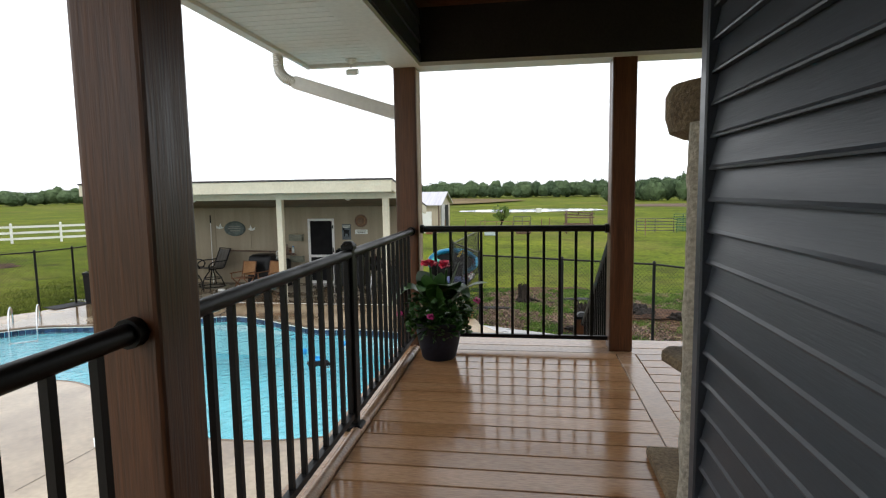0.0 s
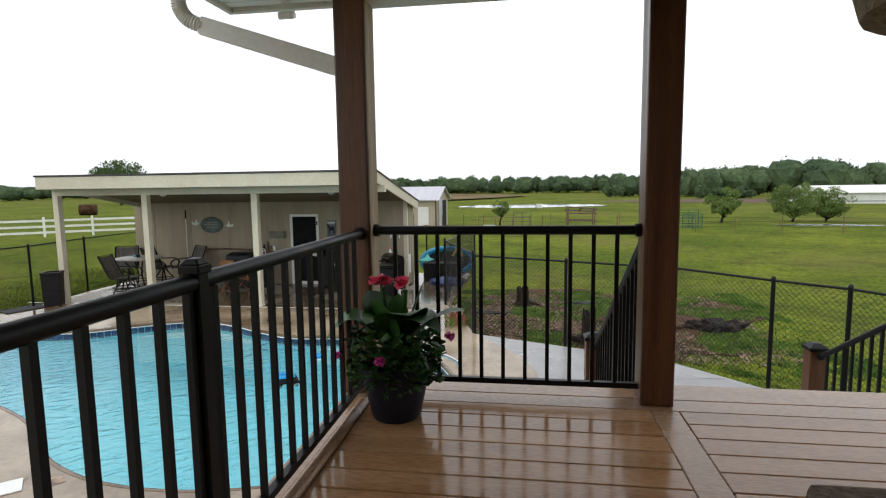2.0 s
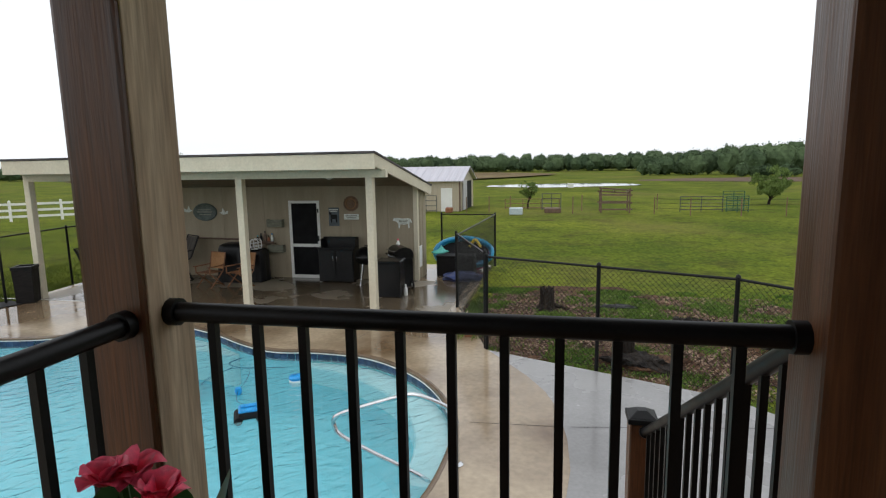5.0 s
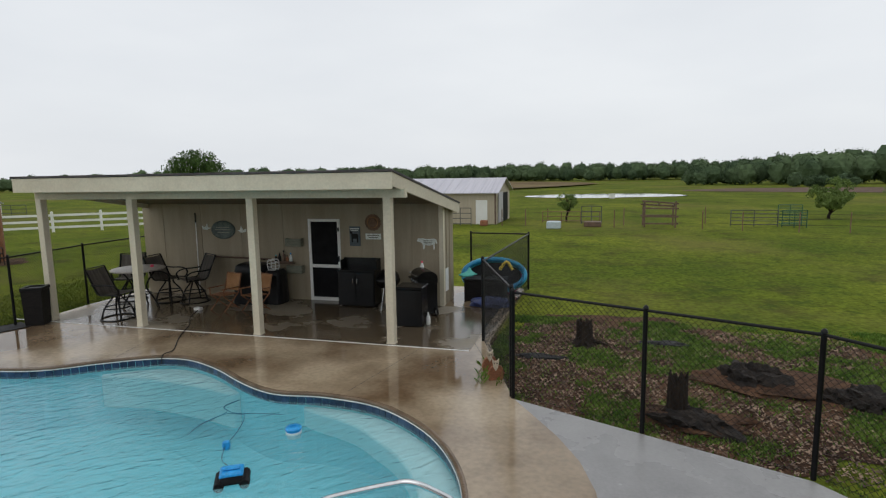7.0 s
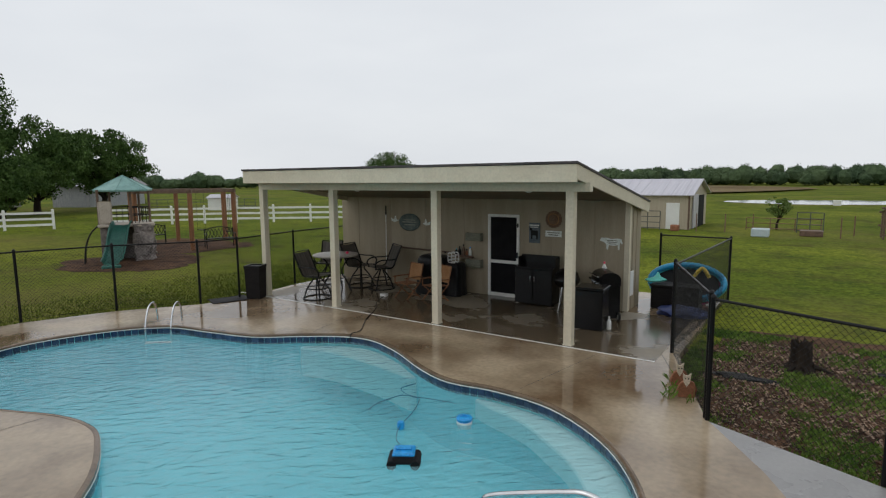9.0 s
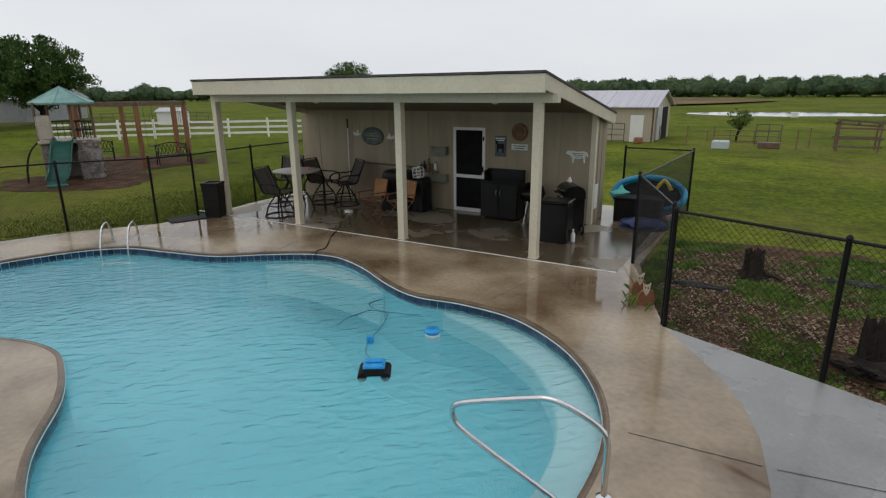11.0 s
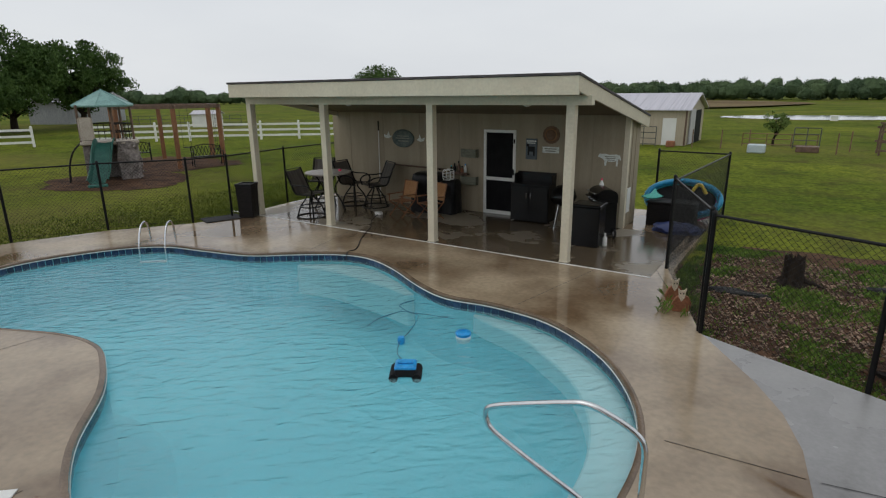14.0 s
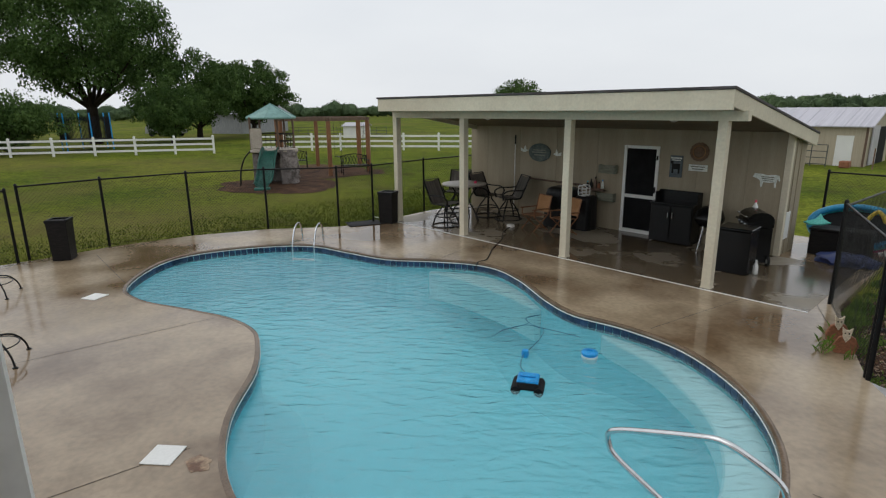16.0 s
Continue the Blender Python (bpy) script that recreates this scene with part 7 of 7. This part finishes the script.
def build_barn():
    x0, y0 = -13.6, 39.4
    b = gabled("barn", "tan steel barn with grey-violet tin roof and white door", pose(x0, y0, ground_height(-10, 41) - 0.05), 7.4, 5.6, 2.1, 2.95, M_barn, M_tin)
    boxes("door", M_white, [(6.1, 6.85, -0.03, 0.0, 0.02, 1.62)], b, 0.01)
    boxes("door_trim", M_pole, [(7.32, 7.42, -0.04, 0.0, 0, 2.1)], b)
    # dark panel on the solid end wall, for the shade inside an open doorway
    boxes("open_doorway", M_screen, [(7.4, 7.43, 2.2, 4.6, 0.0, 2.0)], b)
    boxes("sliding_door", M_tin, [(7.43, 7.5, 0.7, 2.2, 0.1, 2.1)], b, 0.01)
    s = thing("shed", "weathered grey shed with sloping roof behind the trees", "shed", pose(-74, 33.0, ground_height(-74, 34) - 0.1, 0, 0, 24))
    boxes("wall", M_shed, [(0, 5, 0, 9, 0, 2.6)], s)
    bm = bmesh.new()
    vs = [bm.verts.new(p) for p in ((-0.4, -0.4, 2.5), (5.4, -0.4, 2.5), (5.4, 4.5, 4.6), (-0.4, 4.5, 4.6), (5.4, 9.4, 2.5), (-0.4, 9.4, 2.5))]
    bm.faces.new((vs[0], vs[1], vs[2], vs[3])); bm.faces.new((vs[3], vs[2], vs[4], vs[5]))
    bm.faces.new((vs[1], vs[4], vs[2])); bm.faces.new((vs[0], vs[3], vs[5]))
    made("roof", bm, M_tin, s)
    boxes("door", M_shed, [(5.0, 5.06, 2.5, 5.2, 0, 2.3)], s, 0.02)
    w = gabled("outbuilding", "small white outbuilding in the far yard", pose(-52, 38.5, ground_height(-52, 38) - 0.05, 0, 0, 35), 2.3, 2.2, 1.3, 1.6, M_white, M_tin, 0.15)
    g = gabled("white_barn", "long low white building beyond the pond", pose(42.5, 92, ground_height(45, 92) - 1.0), 26, 9, 2.6, 3.6, M_white, M_white, 0.4)
    boxes("band", M_shed, [(0, 26, -0.04, 0, 1.25, 1.4)], g)


build_barn()


def flat_strip(name, x0, x1, y0, y1, m, label, cat, seed, z=0.06):
    """A long patch laid over the pasture, following its swells."""
    bm = bmesh.new()
    n = 24
    rows = []
    for k in range(n + 1):
        s = k / n
        x = x0 + (x1 - x0) * s
        w = math.sin(math.pi * min(1, max(0.02, s))) ** 0.5
        mid = (y0 + y1) / 2 + (y1 - y0) * 0.15 * noise.noise((x * 0.1, seed, 0))
        rows.append([bm.verts.new((x, mid + d * (y1 - y0) / 2 * w, on_ground(x, mid + d * (y1 - y0) / 2 * w) + z)) for d in (-1, -0.33, 0.33, 1)])
    for a, b in zip(rows, rows[1:]):
        for i in range(3):
            bm.faces.new((a[i], a[i + 1], b[i + 1], b[i]))
    ob = made(name, bm, m)
    if ob.data.polygons[0].normal.z < 0:
        ob.data.flip_normals()
    return tagged(ob, label, cat, kind="structure")


flat_strip("water_pond", -10, 11.5, 78, 90, M_pond, "pale flooded strip of pond in the pasture", "pond", 1.0, 0.05)
flat_strip("water_pond_2", 17, 24, 41.8, 43.8, M_pond, "pale shallow pond below the willows", "pond", 2.0, 0.03)
flat_strip("ground_soil", 13, 62, 92, 112, M_redsoil, "red-brown ploughed strip before the woods", "soil", 3.0, 0.05)
M_stubble = mat("dry_stubble", (0.12, 0.085, 0.045), (0.19, 0.145, 0.075), rough=0.95, scale=0.08, fine=1.5, bump=0.3, dist=0.1, spec=0.05)
flat_strip("ground_stubble", -70, 0, 108, 200, M_stubble, "brown stubble field before the woods", "field", 4.0, 0.3)


def build_shelter():
    gx, gy = 2.67, 38.0
    t = thing("shelter_frame", "open wooden shelter frame with slanted roof rails", "shelter", pose(gx, gy, ground_height(gx, gy)))
    for x in (0, 1.65):
        for y, h in ((0, 1.5), (1.2, 1.25)):
            boxes("post", M_pole, [(x - 0.04, x + 0.04, y - 0.04, y + 0.04, 0, h)], t)
    bm = bmesh.new()
    for y, za, zb in ((0, 1.5, 1.36), (1.2, 1.25, 1.15), (0, 1.1, 1.08), (0, 0.62, 0.62), (0, 0.22, 0.22), (1.2, 0.6, 0.6)):
        d = Vector((1.65, 0, zb - za))
        box(bm, -0.15, d.length + 0.15, -0.03, 0.03, -0.045, 0.045, Matrix.Translation((0, y, za)) @ d.to_track_quat("X", "Z").to_matrix().to_4x4())
    for x, z in ((0, 1.5), (1.65, 1.36), (0.8, 1.43)):
        d = Vector((0, 1.2, -0.23))
        box(bm, -0.1, d.length + 0.1, -0.03, 0.03, -0.03, 0.03, Matrix.Translation((x, 0, z)) @ d.to_track_quat("X", "Z").to_matrix().to_4x4())
    made("rail", bm, M_pole, t)


build_shelter()


def corral_panel(x0, x1, y, h, m, label, name="corral_panel", rails=5, turn=0):
    z = ground_height((x0 + x1) / 2, y)
    t = thing(name, label, "gate", pose(x0, y, z, 0, 0, turn), "corral panels")
    L = x1 - x0
    lines = [[(0, 0, 0.12 + k * (h - 0.12) / (rails - 1)), (L, 0, 0.12 + k * (h - 0.12) / (rails - 1))] for k in range(rails)]
    tubes("bar", m, lines, 0.022, t, 6)
    n = max(2, round(L / 1.1))
    tubes("upright", m, [[(L * k / n, 0, 0), (L * k / n, 0, h)] for k in range(n + 1)], 0.026, t, 6)


M_corral = mat("dark_galvanised_pipe", (0.05, 0.055, 0.05), (0.09, 0.095, 0.085), rough=0.5, bump=0.05)
corral_panel(7.4, 9.8, 39.2, 0.92, M_corral, "grey tubular steel corral panel in the pasture")
corral_panel(9.9, 11.1, 38.8, 0.95, M_greenpipe, "green steel stock gate beside the corral", rails=7)
corral_panel(9.95, 11.15, 39.8, 1.2, M_greenpipe, "green steel stock gate beside the corral", rails=7)
corral_panel(-3.4, 0.2, 41.0, 0.7, M_pipe, "rusty low pipe pen round the sapling", rails=3)
corral_panel(-0.9, 0.3, 40.2, 1.1, M_corral, "thin grey wire pen in the pasture", rails=4)
corral_panel(-9.0, -7.6, 38.4, 1.1, M_corral, "grey wire gate beside the barn", rails=4)
corral_panel(-57.0, -46.0, 34.8, 1.15, M_corral, "dark pipe stock fence behind the white fence", rails=4, turn=37)
t = boxes("water_trough", mat("pale_blue_trough", (0.4, 0.48, 0.5), (0.5, 0.56, 0.58), rough=0.5, bump=0.1), [(-0.4, 0.4, -0.3, 0.3, 0, 0.42)], None, 0.04, at=pose(-2.35, 36.8, ground_height(-2.35, 36.8)))
tagged(t, "pale blue-grey water trough in the pasture", "trough")
t = boxes("feed_box", M_pole, [(-0.5, 0.5, -0.25, 0.25, 0, 0.3)], None, 0.03, at=pose(-0.2, 38.2, ground_height(-0.2, 38.2)))
tagged(t, "dark brown feed box in the pen", "trough")
t = boxes("planter_tub", M_terra, [(-0.22, 0.22, -0.22, 0.22, 0, 0.34)], None, 0.04, at=pose(-6.75, 38.3, ground_height(-6.75, 38.3)))
tagged(t, "brown tub standing before the barn door", "tub")


def parked_car():
    t = thing("parked_car", "silver-grey estate car parked beyond the white fence", "car", pose(-72, 26.8, on_ground(-72, 26.8), 0, 0, 38))
    bm = bmesh.new()
    side = [(-2.2, 0.35), (2.2, 0.35), (2.25, 0.75), (1.2, 0.95), (0.6, 1.42), (-1.7, 1.46), (-2.15, 1.0)]
    vs = [[bm.verts.new((x, y, z)) for x, z in side] for y in (-0.85, 0.85)]
    bm.faces.new(vs[0]); bm.faces.new(list(reversed(vs[1])))
    for i in range(len(side)):
        j = (i + 1) % len(side)
        bm.faces.new((vs[0][i], vs[1][i], vs[1][j], vs[0][j]))
    made("body", bm, mat("silver_car_paint", (0.36, 0.37, 0.39), (0.42, 0.43, 0.45), rough=0.3, bump=0, fine_amt=0.03), t, bevel=0.06, seg=2)
    boxes("window", M_screen, [(-1.6, -0.55, -0.875, 0.875, 1.0, 1.36), (-0.45, 0.55, -0.875, 0.875, 1.0, 1.36)], t, 0.02)
    for x in (-1.35, 1.4):
        for y in (-0.8, 0.8):
            bm = bmesh.new()
            tube(bm, [(x, y - 0.1, 0.32), (x, y + 0.1, 0.32)], 0.32, 18)
            made("wheel", bm, M_rubber, t, smooth=True)


parked_car()


def hay_bale(x, y, turn):
    t = thing("hay_bale", "weathered round hay bale lying in the pasture", "hay bale", pose(x, y, on_ground(x, y), 0, 0, turn), "hay bales")
    bm = bmesh.new()
    rows = []
    for xx, r in ((-0.95, 0.60), (-0.9, 0.7), (-0.3, 0.73), (0.3, 0.72), (0.9, 0.7), (0.95, 0.6)):
        rows.append([bm.verts.new((xx, r * math.cos(k * 0.2618), 0.68 + r * math.sin(k * 0.2618) * (1 + 0.03 * math.sin(k * 5)))) for k in range(24)])
    for a, b in zip(rows, rows[1:]):
        for k in range(24):
            bm.faces.new((a[k], a[(k + 1) % 24], b[(k + 1) % 24], b[k]))
    bm.faces.new(rows[0]); bm.faces.new(list(reversed(rows[-1])))
    made("bale", bm, M_mulch, t, smooth=True)


hay_bale(-54.8, 64.2, 30)
t = thing("pump_box", "small white pump box at the pond's edge", "pump box", pose(1.65, 77.3, on_ground(1.65, 77.3)))
boxes("box", M_white, [(-0.35, 0.35, -0.3, 0.3, 0, 0.5)], t, 0.03)
boxes("lid", M_white, [(-0.4, 0.4, -0.35, 0.35, 0.5, 0.56)], t, 0.02)


def wire_fence():
    t = thing("pasture_fence", "wire pasture fence on thin posts across the field", "fence", pose(0, 0, 0))
    rnd = random.Random(9)
    pts = [(-5.6, 38.2), (-4.2, 38.6), (-2.9, 39.2), (1.0, 37.6), (1.6, 39.4), (5.6, 37.2), (6.3, 40.6), (7.4, 36.4), (9.9, 36.0), (12.2, 36.2), (14.5, 35.6), (17.5, 35.2), (20.5, 34.8), (24, 34.4), (28, 34), (33, 33.5)]
    bm0 = bmesh.new()
    lathe(bm0, [(0.03, 0), (0.03, 1.0), (0.01, 1.03)], 6)
    first = made("post", bm0, M_pipe, t)
    for k, (x, y) in enumerate(pts):
        ob = first if k == 0 else new("post", first.data)
        ob.parent = t
        ob.location = (x, y, ground_height(x, y))
    line = [p for p in pts if p[1] < 38.3 and p[0] > 5]
    tubes("wire", M_galv, [[(x, y, ground_height(x, y) + z) for x, y in line] for z in (0.35, 0.65, 0.9)], 0.006, t, 4)


wire_fence()


def trampoline():
    t = thing("trampoline", "trampoline with black safety net and blue poles behind the fence", "trampoline", pose(-53, 14.8, ground_height(-53, 14.8)))
    bm = bmesh.new()
    lathe(bm, [(0.02, 0.8), (1.9, 0.8), (1.95, 0.84), (1.9, 0.86), (0.02, 0.86)], 24)
    made("mat", bm, M_rubber, t)
    lines = [[(1.85 * math.cos(k * 1.047), 1.85 * math.sin(k * 1.047), 0), (1.85 * math.cos(k * 1.047), 1.85 * math.sin(k * 1.047), 2.9)] for k in range(6)]
    tubes("pole", M_blue, lines, 0.05, t, 6)
    bm = bmesh.new()
    for k in range(120):
        a = k / 120 * 6.283
        tube(bm, [(1.8 * math.cos(a), 1.8 * math.sin(a), 0.85), (1.8 * math.cos(a), 1.8 * math.sin(a), 2.6)], 0.02, 3)
    tagged(made("net", bm, M_rubber, t), kind="stuff")


trampoline()


# ---- pieces: deck boards, pool tiles, slab joints ----
def deck_board(x0, x1, y0, y1, m=M_deck):
    bm = bmesh.new()
    vs = box(bm, x0, x1, y0, y1, -0.028, 0.0)
    return made("board", bm, m, deck, bevel=0.004)


BW = 0.158
# border boards: left edge, front edge, and the strip between the two fields
deck_board(-1.0, -0.822, DECK_Y0, 4.313, M_deckedge)
deck_board(-1.0, 2.95, 4.317, 4.472, M_deckedge)
deck_board(-1.0, 2.95, 4.478, 4.72, M_deckedge)
deck_board(0.70, 0.84, 1.96, 4.313, M_deckedge)
bm = bmesh.new()
tube(bm, [(-0.856, DECK_Y0, -0.004), (-0.856, 4.31, -0.004)], 0.034, 12)
made("bullnose", bm, M_deckedge, deck, smooth=True)["label"] = "rounded pale edge moulding beaded with rain"
y = 4.313
while y > DECK_Y0 + BW:
    right = 0.697 if y > 1.95 else 0.60
    deck_board(-0.819, right, y - BW + 0.006, y)
    if y > 1.95 + BW * 0.3:
        deck_board(0.843, 2.95, max(1.96, y - BW + 0.006), y)
    y -= BW


def pool_tiles():
    n = len(POOL)
    per = [0.0]
    for i in range(n):
        per.append(per[-1] + (POOL[(i + 1) % n] - POOL[i]).length)
    total = per[-1]
    count = 236
    step = total / count
    bm = bmesh.new()
    box(bm, -step / 2 + 0.004, step / 2 - 0.004, 0.0, 0.012, -0.08, 0.055)
    me = None
    s, i = step / 2, 0
    for k in range(count):
        while per[i + 1] < s:
            i += 1
        f = (s - per[i]) / (per[i + 1] - per[i])
        a, b = POOL[i], POOL[(i + 1) % n]
        p = a.lerp(b, f)
        d = b - a
        at = pose(p.x, p.y, C - 0.105, 0, 0, math.degrees(math.atan2(d.y, d.x)))
        if me is None:
            ob = made("tile", bm, M_tile, pool, at=at @ Matrix.Translation((0, -0.016, 0)))
            me = ob.data
        else:
            ob = new("tile", me)
            ob.parent = pool
            ob.matrix_basis = at @ Matrix.Translation((0, -0.016, 0))
        s += step


pool_tiles()

# sawn joints in the concrete
bm = bmesh.new()
for a, b in (((-13.4, 6.84), (-10.75, 6.72)), ((-8.1, 4.6), (-7.9, 7.18)), ((0.32, 9.1), (2.9, 9.5)), ((-4.95, 4.4), (-4.83, 5.75)), ((-0.82, 9.03), (0.22, 9.09)), ((-2.1, 14.2), (-1.6, 13.0)), ((-11.2, 10.75), (-12.3, 11.9)), ((-3.3, 11.3), (-2.9, 13.4)), ((-8.0, 11.8), (-8.4, 13.4))):
    A, B = Vector((*a, C + 0.0025)), Vector((*b, C + 0.0025))
    d = (B - A).normalized()
    w = Vector((-d.y, d.x, 0)) * 0.004
    bm.faces.new([bm.verts.new(p) for p in (A - w, B - w, B + w, A + w)])
tagged(made("trim_joint", bm, M_rubber), "dark sawn joints in the pool deck", "joint", kind="structure")


def stain(x, y, rx, ry, seed):
    """Rust that has run from the skimmer over the concrete."""
    bm = bmesh.new()
    ring = []
    for k in range(40):
        a = k / 40 * 6.283
        f = 1 + 0.5 * noise.noise((math.cos(a) * 2, math.sin(a) * 2, seed))
        ring.append(bm.verts.new((x + rx * f * math.cos(a), y + ry * f * math.sin(a), C + 0.003)))
    bm.faces.new(ring)
    return made("trim_stain", bm, mat("rust_stain", (0.12, 0.05, 0.02), (0.34, 0.24, 0.15), rough=0.3, scale=9, fine=50, bump=0.05, contrast=(0.4, 0.6)))


tagged(stain(-4.55, 5.72, 0.13, 0.09, 3.0), "orange rust stain beside the skimmer lid", "stain", kind="structure")


def plant_stand(x, y, turn):
    t = thing("plant_stand", "black wrought iron stand with curved legs on the concrete", "plant stand", pose(x, y, C, 0, 0, turn), "plant stands")
    for k in range(4):
        a = k * math.pi / 2
        c, s = math.cos(a), math.sin(a)
        tubes("leg", M_black, [smooth_line([(0.42 * c, 0.42 * s, 0.012), (0.38 * c, 0.38 * s, 0.14), (0.26 * c, 0.26 * s, 0.27), (0.05 * c, 0.05 * s, 0.32)], 5)], 0.012, t)
        bm = bmesh.new()
        lathe(bm, [(0.03, 0.0), (0.03, 0.01), (0.012, 0.02)], 10, (0.42 * c, 0.42 * s, 0))
        made("foot", bm, M_black, t, smooth=True)
    bm = bmesh.new()
    tube(bm, [(0.3 * math.cos(k * 0.3142), 0.3 * math.sin(k * 0.3142), 0.22) for k in range(20)], 0.008, 6, closed=True)
    made("ring", bm, M_black, t, smooth=True)


plant_stand(-8.3, 4.66, 25)
plant_stand(-11.5, 4.95, 20)
